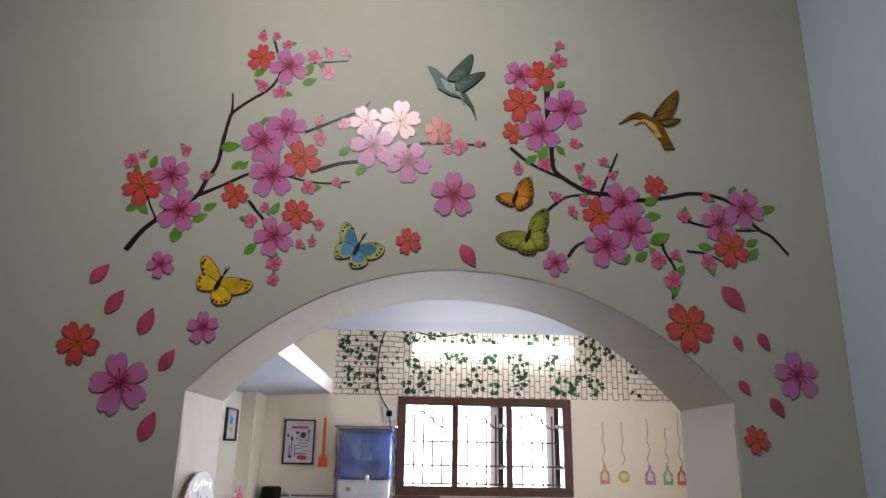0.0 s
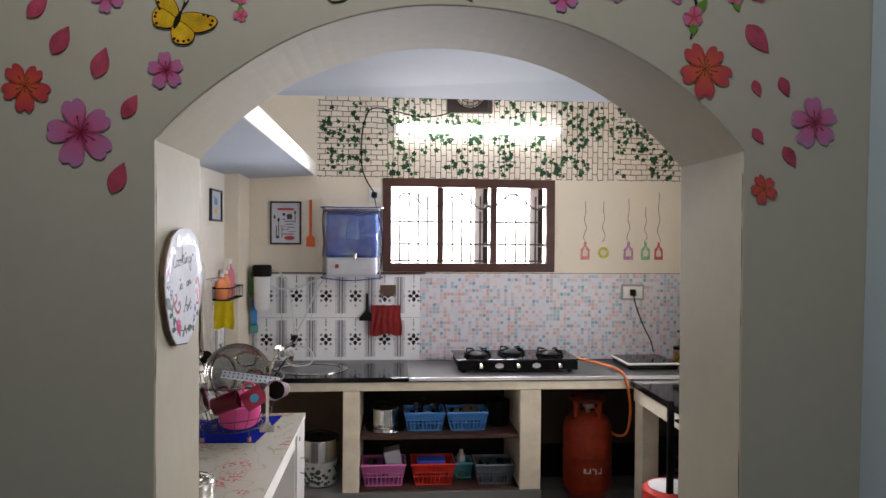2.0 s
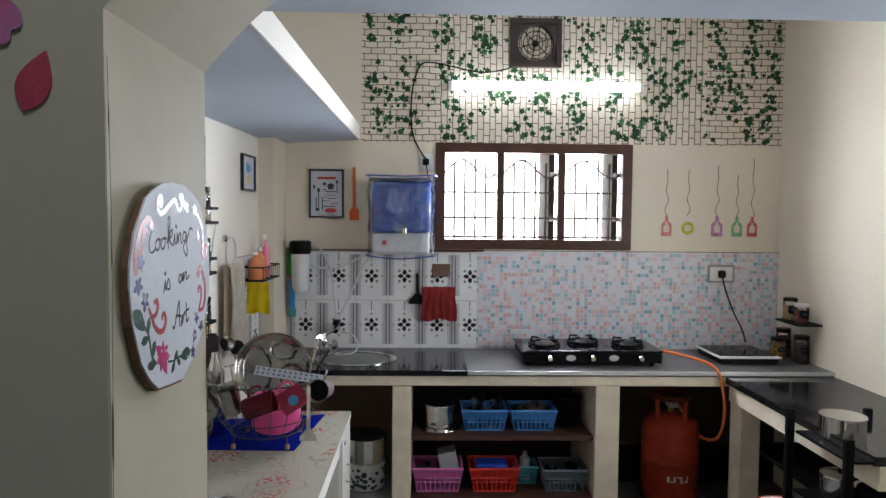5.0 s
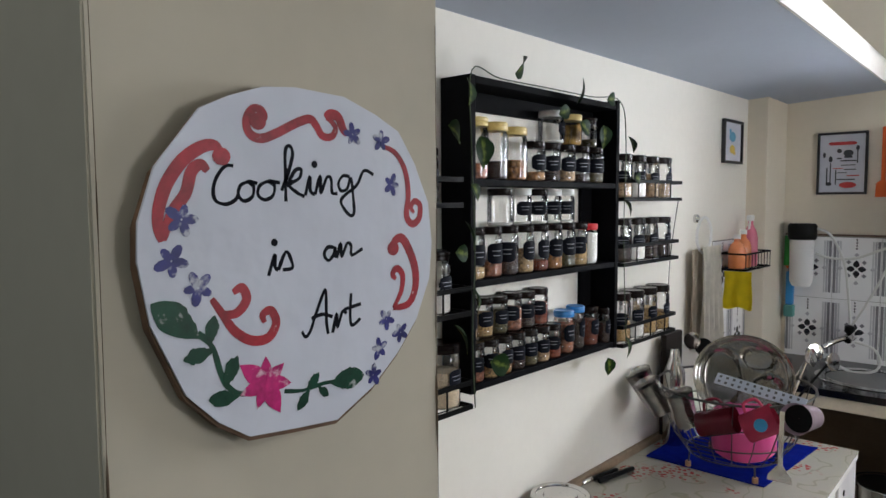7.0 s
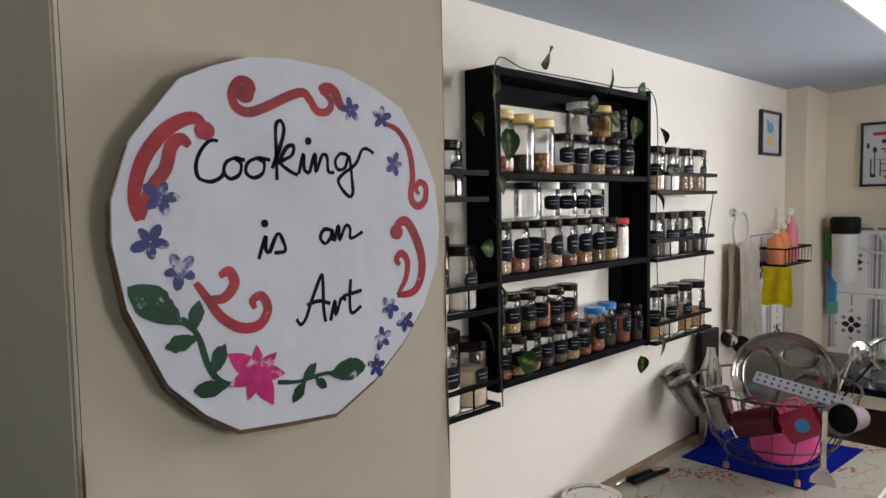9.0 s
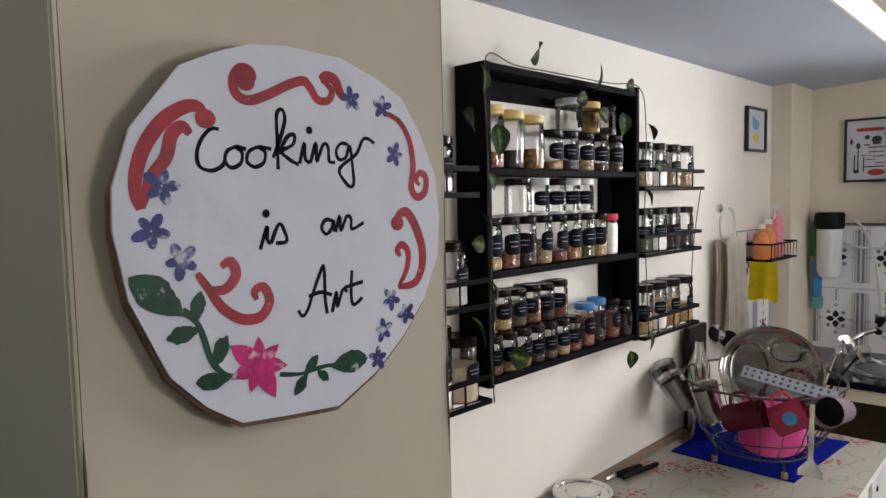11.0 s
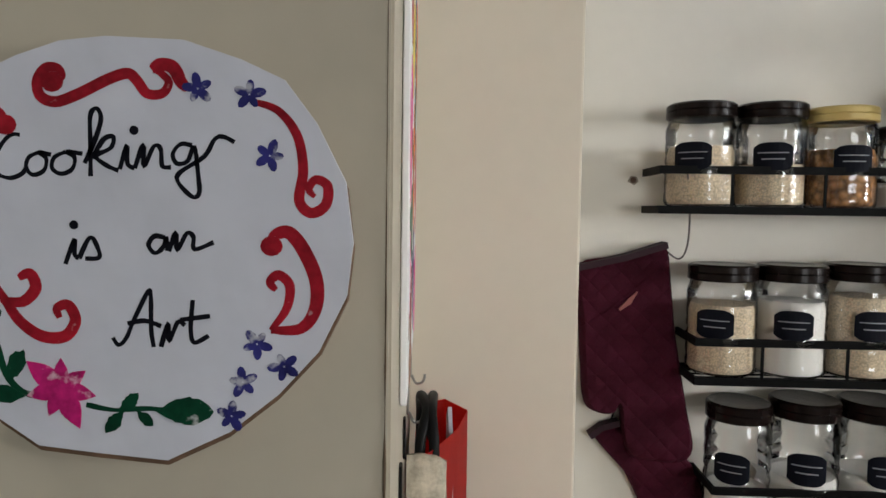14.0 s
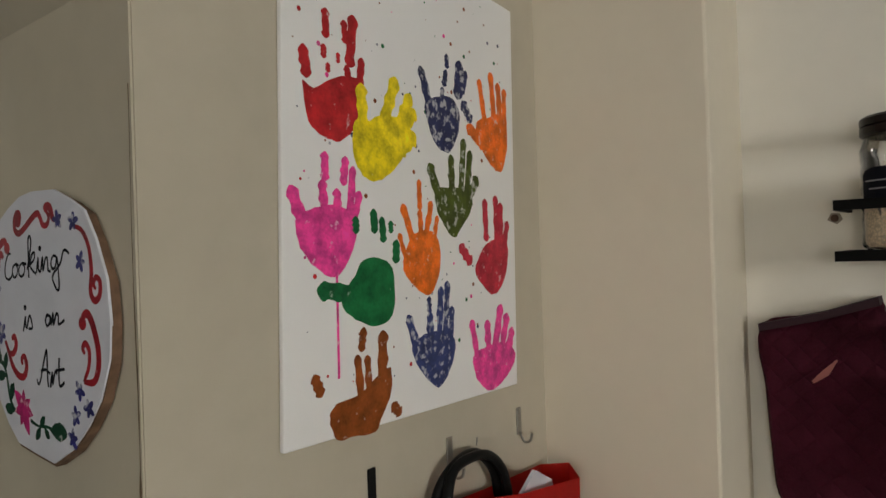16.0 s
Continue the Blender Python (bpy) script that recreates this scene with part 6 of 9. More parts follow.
# mosaic vinyl behind the stove
MOSAIC, nt, b = node_mat("mosaic_vinyl", 0.35)
tc = nt.nodes.new("ShaderNodeTexCoord")
sc = nt.nodes.new("ShaderNodeVectorMath")
sc.operation = "SCALE"
sc.inputs["Scale"].default_value = 1 / 0.0255
fl = nt.nodes.new("ShaderNodeVectorMath")
fl.operation = "FLOOR"
fr_ = nt.nodes.new("ShaderNodeVectorMath")
fr_.operation = "FRACTION"
sx = nt.nodes.new("ShaderNodeSeparateXYZ")
cmb = nt.nodes.new("ShaderNodeCombineXYZ")
wn_ = nt.nodes.new("ShaderNodeTexWhiteNoise")
wn_.noise_dimensions = "2D"
rp = nt.nodes.new("ShaderNodeValToRGB")
rp.color_ramp.interpolation = "CONSTANT"
e = rp.color_ramp.elements
e[0].position, e[0].color = 0.0, (0.66, 0.65, 0.70, 1)
e[1].position, e[1].color = 0.32, (0.66, 0.50, 0.52, 1)
for p_, c_ in ((0.52, (0.58, 0.62, 0.68, 1)), (0.66, (0.36, 0.50, 0.58, 1)), (0.80, (0.60, 0.40, 0.40, 1)), (0.90, (0.22, 0.38, 0.48, 1)), (0.96, (0.68, 0.66, 0.68, 1))):
    k = e.new(p_)
    k.color = c_
nt.links.new(tc.outputs["Object"], sc.inputs[0])
nt.links.new(sc.outputs[0], fl.inputs[0])
nt.links.new(sc.outputs[0], fr_.inputs[0])
s2 = nt.nodes.new("ShaderNodeSeparateXYZ")
nt.links.new(fl.outputs[0], s2.inputs[0])
nt.links.new(s2.outputs[0], cmb.inputs[0])
nt.links.new(s2.outputs[2], cmb.inputs[1])
nt.links.new(cmb.outputs[0], wn_.inputs["Vector"])
nt.links.new(wn_.outputs["Value"], rp.inputs[0])
nt.links.new(fr_.outputs[0], sx.inputs[0])
lines = []
for axis in (0, 2):
    gt = nt.nodes.new("ShaderNodeMath")
    gt.operation = "LESS_THAN"
    gt.inputs[1].default_value = 0.13
    nt.links.new(sx.outputs[axis], gt.inputs[0])
    lines.append(gt)
mxx = nt.nodes.new("ShaderNodeMath")
mxx.operation = "MAXIMUM"
nt.links.new(lines[0].outputs[0], mxx.inputs[0])
nt.links.new(lines[1].outputs[0], mxx.inputs[1])
mc = nt.nodes.new("ShaderNodeMix")
mc.data_type = "RGBA"
mc.inputs[7].default_value = (0.66, 0.65, 0.68, 1)
nt.links.new(mxx.outputs[0], mc.inputs[0])
nt.links.new(rp.outputs[0], mc.inputs[6])
nt.links.new(mc.outputs[2], b.inputs["Base Color"])
TOP = 0.875
structure("mosaic_vinyl", cube(-0.420, -0.011, TOP + 0.002, 1.489, -0.0005, 1.488), MOSAIC, "pink and blue mosaic print vinyl behind the stove", "wall covering", BACK_M)

# white printed wall tiles: one object a tile, with its printed motif
TILEW = mat("white_glazed_tile", (0.84, 0.84, 0.85), 0.12, vary=0.05, scale=6, fine=40, bump=0.0, rnd=0.15)
TDARK = flat("black_tile_print", (0.03, 0.03, 0.035), 0.15)
TGREY = flat("grey_tile_print", (0.24, 0.24, 0.26), 0.15)
TPALE = flat("pale_grey_tile_print", (0.46, 0.46, 0.49), 0.15)
TW, TH = 0.205, 0.305
tile_bm = cube(-TW / 2 + 0.001, -0.008, -TH / 2 + 0.001, TW / 2 - 0.001, -0.0005, TH / 2 - 0.001, 0.0012)
pr = bmesh.new()
for sgn in (-1, 1):
    for off, w, mi in ((0.010, 0.012, 1), (0.023, 0.009, 2), (0.034, 0.007, 3)):
        x = sgn * (TW / 2 - off)
        box(pr, x - w / 2, -0.0085, -TH * 0.40, x + w / 2, -0.008, TH * 0.44, mi=mi)
for k in range(4):
    a = math.pi / 2 * k
    slab2d(leaf_shape(0.006 * math.cos(a), 0.006 * math.sin(a), 0.044 * math.cos(a), 0.044 * math.sin(a), 0.36, 8), -0.0086, -0.008, pr, 0)
    for rr, aa in ((0.046, 0.785), (0.068, 0.0)):
        c_, s_ = rr * math.cos(a + aa), rr * math.sin(a + aa)
        slab2d([(c_ + 0.011, s_), (c_, s_ + 0.011), (c_ - 0.011, s_), (c_, s_ - 0.011)], -0.0085, -0.008, pr, 1 if aa else 2)
for k in range(4):
    z = TH / 2 - 0.012 - 0.014 * k
    slab2d([(0.005, z), (0, z + 0.006), (-0.005, z), (0, z - 0.006)], -0.0085, -0.008, pr, 0)
t1 = obj("tmp", tile_bm, TILEW)
t2 = obj("tmp", pr, [TDARK, TGREY, TPALE, flat("faint_grey_tile_print", (0.58, 0.58, 0.60), 0.15)])
TILE_ME, PRINT_ME = t1.data, t2.data
bpy.data.objects.remove(t1)
bpy.data.objects.remove(t2)


def tile_field(name, m, x0, n, label, last=None):
    th = structure(name, cube(x0 - TW / 2 - 0.002, -0.0006, TOP + 0.003, x0 + TW * (n - 0.5), 0.0, 1.482), GROUT, label, "tiling", m)
    for i in range(n):
        for z in (1.326, 1.0205):
            t = new("tile", TILE_ME)
            t.parent, t.matrix_basis = th, Matrix.Translation((x0 + TW * i, 0, z))
            p = new("motif", PRINT_ME)
            p.parent = t
    return th


tile_field("wall_tiling", BACK_M, -1.488, 6, "white glazed tiles with dark floral motifs behind the sink")
tile_field("side_tiling", LEFT_M, 2.70, 2, "white glazed tiles with dark floral motifs on the side wall")
structure("tile_top_line", cube(-1.6, -0.010, 1.4835, 1.489, -0.0005, 1.492), mat("brown_sealing_line", (0.16, 0.10, 0.07), 0.6), "thin brown line along the top of the wall tiles", "trim", BACK_M)

# window
win = thing("window_1", "brown wooden three-light window with thin iron grilles", "window", BACK_M, kind="structure")
fw = 0.05
frames = [(WX0, WZ0, WX1, WZ0 + fw), (WX0, WZ1 - fw, WX1, WZ1), (WX0, WZ0 + fw, WX0 + fw, WZ1 - fw), (WX1 - fw, WZ0 + fw, WX1, WZ1 - fw)]
for i, (a, b_, c, d) in enumerate(frames):
    part("window_frame", cube(a - 0.006, -0.016, b_ - 0.006, c + 0.006, 0.07, d + 0.006, 0.004), BROWNW, win)
for x in (-0.279, 0.104):
    part("mullion", cube(x - 0.023, -0.010, WZ0 + fw + 0.0065, x + 0.023, 0.07, WZ1 - fw - 0.0065, 0.003), BROWNW, win)
part("window_sill", cube(WX0 - 0.06, -0.034, WZ0 - 0.022, WX0 + 0.30, -0.001, WZ0 - 0.008, 0.003), BROWNW, win)
GRILLE = mat("iron_grille", (0.09, 0.075, 0.065), 0.4)
lights = ((WX0 + fw, -0.302), (-0.256, 0.081), (0.127, WX1 - fw))
z0, z1 = WZ0 + fw, WZ1 - fw
for x0, x1 in lights:
    bm = bmesh.new()
    n = 4
    for i in range(1, n + 1):
        x = x0 + (x1 - x0) * i / (n + 1)
        box(bm, x - 0.0062, 0.042, z0, x + 0.0062, 0.052, z1 - (0.02 + 0.05 * abs(math.cos(math.pi * i / (n + 1)))))
    for z in (z0 + 0.14, z0 + 0.30, z0 + 0.02):
        box(bm, x0, 0.041, z - 0.0058, x1, 0.047, z + 0.0058)
    tube([(x0 + (x1 - x0) * t / 16, 0.045, z1 - 0.10 + 0.055 * math.sin(math.pi * 2 * t / 16 - 0.6)) for t in range(17)], 0.007, 6, bm)
    part("grille", bm, GRILLE, win)
for x in (0.052, 0.455):                              # open casements, seen on edge
    leafp = part("casement", cube(x - 0.016, 0.060, z0 + 0.002, x + 0.020, 0.092, z1 - 0.002, 0.003), mat("dark_casement_wood", (0.035, 0.016, 0.010), 0.5, vary=0.3), win, "open casement leaf seen on edge")
    # reflected sunlight on the open leaf is put into this pale colour
    part("casement_face", cube(x - 0.082, 0.060, z0 + 0.006, x - 0.0165, 0.086, z1 - 0.006, 0.003), mat("sunlit_casement_wood", (0.66, 0.64, 0.62), 0.5, vary=0.15), leafp, "casement face coloured pale for the sunlight on it")
    for z in (z0 + 0.12, z0 + 0.40):
        part("hinge", cube(x - 0.014, 0.050, z, x + 0.03, 0.0595, z + 0.03, 0.001), STEEL, leafp)
glow = bpy.data.materials.new("bright_daylight")
glow.use_nodes = True
nt = glow.node_tree
nt.nodes.remove(nt.nodes["Principled BSDF"])
em = nt.nodes.new("ShaderNodeEmission")
em.inputs[0].default_value, em.inputs[1].default_value = (1.0, 1.0, 0.97, 1), 6.0
nt.links.new(em.outputs[0], nt.nodes["Material Output"].inputs[0])
structure("backdrop", cube(-2.2, BACK + 1.2, 0.2, 2.2, BACK + 1.22, 4.2), glow, "overexposed daylight outside the window", "backdrop")

# exhaust fan in its square wooden frame
fan = thing("exhaust_fan", "dark exhaust fan with round louvred grille above the window", "fan", BACK_M)
fc = ((FX0 + FX1) / 2, (FZ0 + FZ1) / 2)
bm = bmesh.new()
for a, b_, c, d in ((FX0 - 0.03, FZ0 - 0.03, FX1 + 0.03, FZ0), (FX0 - 0.03, FZ1, FX1 + 0.03, FZ1 + 0.03), (FX0 - 0.03, FZ0, FX0, FZ1), (FX1, FZ0, FX1 + 0.03, FZ1)):
    box(bm, a, -0.035, b_, c, 0.02, d)
part("fan_frame", bm, mat("dark_brown_fan_frame", (0.030, 0.018, 0.014), 0.4), fan)
bm = bmesh.new()
R = 0.108
ro = [(fc[0] + 0.20 * math.cos(t), fc[1] + 0.20 * math.sin(t)) for t in [2 * math.pi * i / 40 for i in range(40)]]
a = [[bm.verts.new((min(max(fc[0] + q * math.cos(t), FX0), FX1), y, min(max(fc[1] + q * math.sin(t), FZ0), FZ1))) for t in [2 * math.pi * i / 40 for i in range(40)]] for q, y in ((0.2, -0.02), (R, -0.02), (R, 0.05), (0.2, 0.05))]
for p_, q_ in zip(a, a[1:] + a[:1]):
    for i in range(40):
        bm.faces.new((p_[i], p_[(i + 1) % 40], q_[(i + 1) % 40], q_[i]))
part("fan_ring", bm, MATS["dark_brown_fan_frame"], fan)
# outdoor light through the fan is put into the slats as yellow-green
SLAT = mat("yellow_green_backlit_louvre", (0.50, 0.56, 0.07), 0.5, trans=0.6)
for i in range(9):
    z = fc[1] - R + 0.022 + i * 0.0215
    w = math.sqrt(max(0.0004, R * R - (z - fc[1]) ** 2))
    part("louvre", box(bmesh.new(), fc[0] - w, 0.02, z, fc[0] + w, 0.034, z + 0.0185), SLAT, fan)
for q in (0.045, 0.075, 0.100):
    part("guard_wire", tube([(fc[0] + q * math.cos(t), -0.018, fc[1] + q * math.sin(t)) for t in [2 * math.pi * i / 28 for i in range(28)]], 0.0028, 5, closed=True), BLACKP, fan)
for i in range(6):
    a = math.pi * i / 3 + 0.3
    part("guard_spoke", tube([(fc[0] + 0.02 * math.cos(a), -0.018, fc[1] + 0.02 * math.sin(a)), (fc[0] + 0.107 * math.cos(a), -0.018, fc[1] + 0.107 * math.sin(a))], 0.0028, 5), BLACKP, fan)
part("fan_hub", lathe([(0.020, 0), (0.020, 0.03), (0.012, 0.04)], 16, m=pose(fc[0], 0.015, fc[1], 90)), BLACKP, fan)

# tube light
tubel = thing("tube_light", "long lit white tube light above the window", "lamp", BACK_M)
part("batten", cube(-0.61, -0.030, 2.485, 0.58, -0.002, 2.520, 0.003), WHITE, tubel)
TUBE = mat("lit_tube", (0.9, 0.9, 0.9), 0.4, emit=(0.93, 1.0, 0.98), strength=13.0, bump=0)
part("tube", tube([(-0.59, -0.055, 2.502), (0.56, -0.055, 2.502)], 0.027, 14), TUBE, tubel, smooth=True)
for x in (-0.60, 0.57):
    part("end_cap", cube(x - 0.012, -0.092, 2.470, x + 0.012, -0.0305, 2.522, 0.003), LIDW, tubel)


def cable(name, label, pts, r=0.004, m=None, mm=BLACKP):
    th = thing(name, label, "cable", m or BACK_M)
    part("wire", tube(smooth_line(pts, 8), r, 8), mm, th, smooth=True)
    return th


cable("fan_cable", "black cable looping from a socket up to the fan", [(-0.745, -0.045, 2.050), (-0.80, -0.012, 2.14), (-0.835, -0.010, 2.25), (-0.835, -0.010, 2.45), (-0.80, -0.010, 2.60), (-0.745, -0.012, 2.648), (-0.60, -0.02, 2.625), (-0.42, -0.02, 2.590), (-0.28, -0.022, 2.605), (-0.19, -0.028, 2.635)], 0.0045)
sock = thing("wall_socket", "white wall socket with a black plug", "socket", BACK_M)
part("socket_plate", cube(-0.785, -0.022, 1.985, -0.700, -0.0005, 2.085, 0.004), LIDW, sock)
part("plug", cube(-0.765, -0.056, 2.015, -0.725, -0.0225, 2.055, 0.007), BLACKP, sock, "black plug")
cable("purifier_cable", "dark cable from the socket to the water purifier", [(-0.742, -0.052, 2.012), (-0.725, -0.04, 1.92), (-0.690, -0.03, 1.78), (-0.690, -0.03, 1.60), (-0.70, -0.04, 1.50)], 0.0035)

# framed prints
FRAMEB = mat("black_picture_frame", (0.012, 0.012, 0.014), 0.35)


def framed(label, m, x0, z0, x1, z1, marks):
    th = thing("framed_print", label, "picture", m, "framed prints")
    t = 0.011
    for a, b_, c, d in ((x0, z0, x1, z0 + t), (x0, z1 - t, x1, z1), (x0, z0 + t, x0 + t, z1 - t), (x1 - t, z0 + t, x1, z1 - t)):
        part("frame_bar", cube(a, -0.018, b_, c, -0.001, d, 0.001), FRAMEB, th)
    sheet = part("print_sheet", cube(x0 + t, -0.008, z0 + t, x1 - t, -0.001, z1 - t), PAPER, th)
    w, h = x1 - x0, z1 - z0
    for colour, shapes in marks:
        bm = bmesh.new()
        for kind, u, v, a, b_ in shapes:
            x, z = x0 + u * w, z0 + v * h
            if kind == "bar":
                box(bm, x - a * w, -0.0088, z - b_ * h, x + a * w, -0.008, z + b_ * h)
            else:
                slab2d([(x + a * w * math.cos(q), z + b_ * h * math.sin(q)) for q in [2 * math.pi * i / 14 for i in range(14)]], -0.0088, -0.008, bm)
        part("printed_marks", bm, colour, sheet)
    return th


INKR = flat("red_print_ink", (0.55, 0.06, 0.06), 0.5)
INKK = flat("dark_print_ink", (0.05, 0.05, 0.06), 0.5)
INKB = flat("blue_print_ink", (0.10, 0.32, 0.50), 0.5)
INKY = flat("yellow_print_ink", (0.75, 0.55, 0.10), 0.5)
framed("black framed print of red and dark kitchen tools", BACK_M, -1.466, 1.686, -1.252, 1.985,
       ((INKR, (("bar", 0.5, 0.82, 0.24, 0.026), ("dot", 0.26, 0.82, 0.04, 0.02), ("dot", 0.74, 0.82, 0.04, 0.02), ("dot", 0.62, 0.15, 0.17, 0.05), ("bar", 0.72, 0.30, 0.12, 0.008), ("bar", 0.42, 0.42, 0.10, 0.006))),
        (INKK, (("dot", 0.62, 0.66, 0.10, 0.055), ("bar", 0.62, 0.60, 0.08, 0.014), ("bar", 0.27, 0.35, 0.012, 0.16), ("dot", 0.27, 0.57, 0.04, 0.05), ("bar", 0.38, 0.28, 0.012, 0.12), ("bar", 0.62, 0.47, 0.14, 0.007), ("bar", 0.66, 0.40, 0.12, 0.007), ("bar", 0.5, 0.35, 0.1, 0.006), ("bar", 0.2, 0.3, 0.014, 0.13), ("bar", 0.80, 0.62, 0.012, 0.12), ("dot", 0.80, 0.74, 0.035, 0.04), ("dot", 0.44, 0.70, 0.05, 0.035), ("bar", 0.62, 0.54, 0.16, 0.009), ("bar", 0.58, 0.24, 0.18, 0.009), ("dot", 0.24, 0.17, 0.06, 0.03), ("bar", 0.44, 0.58, 0.05, 0.010), ("dot", 0.14, 0.64, 0.03, 0.045)))))
framed("small black framed print in blue and yellow", LEFT_M, 2.672, 1.828, 2.900, 2.022, ((INKB, (("dot", 0.5, 0.62, 0.17, 0.12), ("bar", 0.38, 0.74, 0.05, 0.05))), (INKY, (("dot", 0.5, 0.33, 0.14, 0.10), ("bar", 0.62, 0.24, 0.05, 0.03)))))

spat = thing("spatula", "orange plastic spatula hung on the wall", "spatula", BACK_M)
ORANGE = mat("orange_plastic", (0.72, 0.12, 0.015), 0.4)
part("spatula_handle", cube(-1.197, -0.014, 1.745, -1.178, -0.003, 2.0, 0.004), ORANGE, spat)
part("blade", slab2d([(-1.200, 1.75), (-1.216, 1.735), (-1.218, 1.672), (-1.157, 1.672), (-1.159, 1.735), (-1.175, 1.75)], -0.011, -0.004), ORANGE, spat)

# water purifier under its clear cover
pur = thing("water_purifier", "blue and white water purifier under a clear plastic cover", "water purifier", BACK_M)
part("back_body", cube(-1.06, -0.22, 1.475, -0.72, -0.001, 1.60, 0.015), mat("white_appliance_plastic", (0.72, 0.72, 0.72), 0.3, vary=0.04), pur)
part("tank", cube(-1.065, -0.215, 1.601, -0.715, -0.001, 1.905, 0.02), mat("blue_tank_plastic", (0.022, 0.085, 0.36), 0.15, vary=0.45, scale=7, bump=0.05), pur, "deep blue water tank")
part("top_cap", cube(-1.072, -0.222, 1.906, -0.708, -0.001, 1.928, 0.008), mat("navy_plastic", (0.012, 0.018, 0.08), 0.3), pur, "navy blue top")
part("tank_panel", cube(-0.925, -0.222, 1.72, -0.845, -0.2155, 1.84, 0.003), mat("mid_blue_panel", (0.06, 0.17, 0.50), 0.15), pur)
part("tap", lathe([(0.012, 0), (0.014, 0.02), (0.014, 0.045), (0.008, 0.05)], 14, m=pose(-0.865, -0.237, 1.585)), STEEL, pur, smooth=True)
part("tap_stem", tube([(-0.865, -0.215, 1.60), (-0.865, -0.238, 1.602)], 0.008, 10), STEEL, pur)
bm = bmesh.new()
rows = []
for i in range(19):
    z = 1.455 + 0.485 * i / 18
    row = []
    for j in range(33):
        t = j / 32
        if t < 0.25:
            x, y = -1.082, -0.002 - 0.232 * t / 0.25
        elif t < 0.75:
            x, y = -1.082 + 0.384 * (t - 0.25) / 0.5, -0.234
        else:
            x, y = -0.698, -0.234 + 0.232 * (t - 0.75) / 0.25
        k = noise.noise(Vector((x * 14, y * 14, z * 9))) + (0.9 * noise.noise(Vector((x * 34, y * 34, z * 30))) if t > 0.55 else 0)
        row.append(bm.verts.new((x + 0.014 * k, y - 0.014 * abs(k), z + (0.02 * noise.noise(Vector((x * 20, y * 20, 3))) if i == 0 else 0))))
    rows.append(row)
for p_, q_ in zip(rows, rows[1:]):
    for j in range(32):
        bm.faces.new((p_[j], p_[j + 1], q_[j + 1], q_[j]))
bmesh.ops.solidify(bm, geom=bm.faces[:], thickness=0.0006)
cov = part("dust_cover", bm, clear_mat("clear_cover_film", (0.92, 0.94, 0.98), 0.08), pur, "crinkled clear plastic cover", smooth=True)
cov.visible_shadow = False
for z in (1.935, 1.462):
    part("cover_piping", tube(smooth_line([(-1.083, -0.01, z), (-1.086, -0.236, z + 0.004), (-0.90, -0.244, z - 0.014 if z < 1.6 else z), (-0.694, -0.238, z + 0.004), (-0.696, -0.01, z)], 5), 0.004, 6), mat("blue_piping", (0.02, 0.05, 0.30), 0.4), pur)
part("badge", cube(-1.0, -0.2255, 1.53, -0.975, -0.2205, 1.556, 0.002), flat("red_badge", (0.5, 0.05, 0.05)), pur)

# water filter canister and hoses
filt = thing("water_filter", "white water filter canister with black cap on the wall", "water filter", BACK_M)
part("canister", lathe([(0.040, 1.235), (0.052, 1.26), (0.056, 1.47)], 22, m=pose(-1.507, -0.075, 0)), MATS["white_appliance_plastic"], filt, smooth=True)
part("cap", lathe([(0.060, 1.465), (0.064, 1.475), (0.066, 1.530), (0.058, 1.545)], 22, m=pose(-1.507, -0.075, 0)), BLACKP, filt, smooth=True)
part("bracket", cube(-1.535, -0.03, 1.485, -1.48, -0.011, 1.54), BLACKP, filt)
HOSE = mat("white_hose", (0.62, 0.62, 0.60), 0.4)
for nm, pts in (("white plastic hose from the filter to the tap", [(-1.445, -0.075, 1.52), (-1.38, -0.09, 1.49), (-1.32, -0.09, 1.36), (-1.295, -0.09, 1.18), (-1.285, -0.09, 1.05)]),
                ("white plastic hose from the purifier to the tap", [(-1.06, -0.10, 1.47), (-1.12, -0.09, 1.40), (-1.20, -0.09, 1.22), (-1.28, -0.09, 1.06)]),
                ("white plastic hose along the tiles", [(-1.445, -0.08, 1.40), (-1.38, -0.06, 1.378), (-1.28, -0.05, 1.382), (-1.17, -0.04, 1.43), (-1.07, -0.05, 1.475)]),
                ("white plastic hose hanging in the sink", [(-1.25, -0.16, 1.00), (-1.18, -0.18, 0.985), (-1.145, -0.20, 0.94), (-1.16, -0.22, 0.89), (-1.24, -0.24, 0.875), (-1.31, -0.24, 0.90)])):
    cable("water_hose", nm, pts, 0.006, mm=HOSE)
tap = thing("sink_tap", "chrome sink tap on the tiled wall", "tap", BACK_M)
part("tap_body", tube(smooth_line([(-1.285, -0.009, 1.01), (-1.285, -0.10, 1.01), (-1.29, -0.13, 1.00)], 4), 0.021, 12), STEEL, tap, smooth=True)
part("spout", tube(smooth_line([(-1.285, -0.10, 1.01), (-1.34, -0.17, 0.99), (-1.375, -0.20, 0.965)], 5), 0.013, 12), STEEL, tap, smooth=True)
part("tap_knob", lathe([(0.014, 0), (0.022, 0.012), (0.022, 0.03), (0.010, 0.036)], 14, m=pose(-1.285, -0.10, 1.03)), BLACKP, tap, smooth=True)

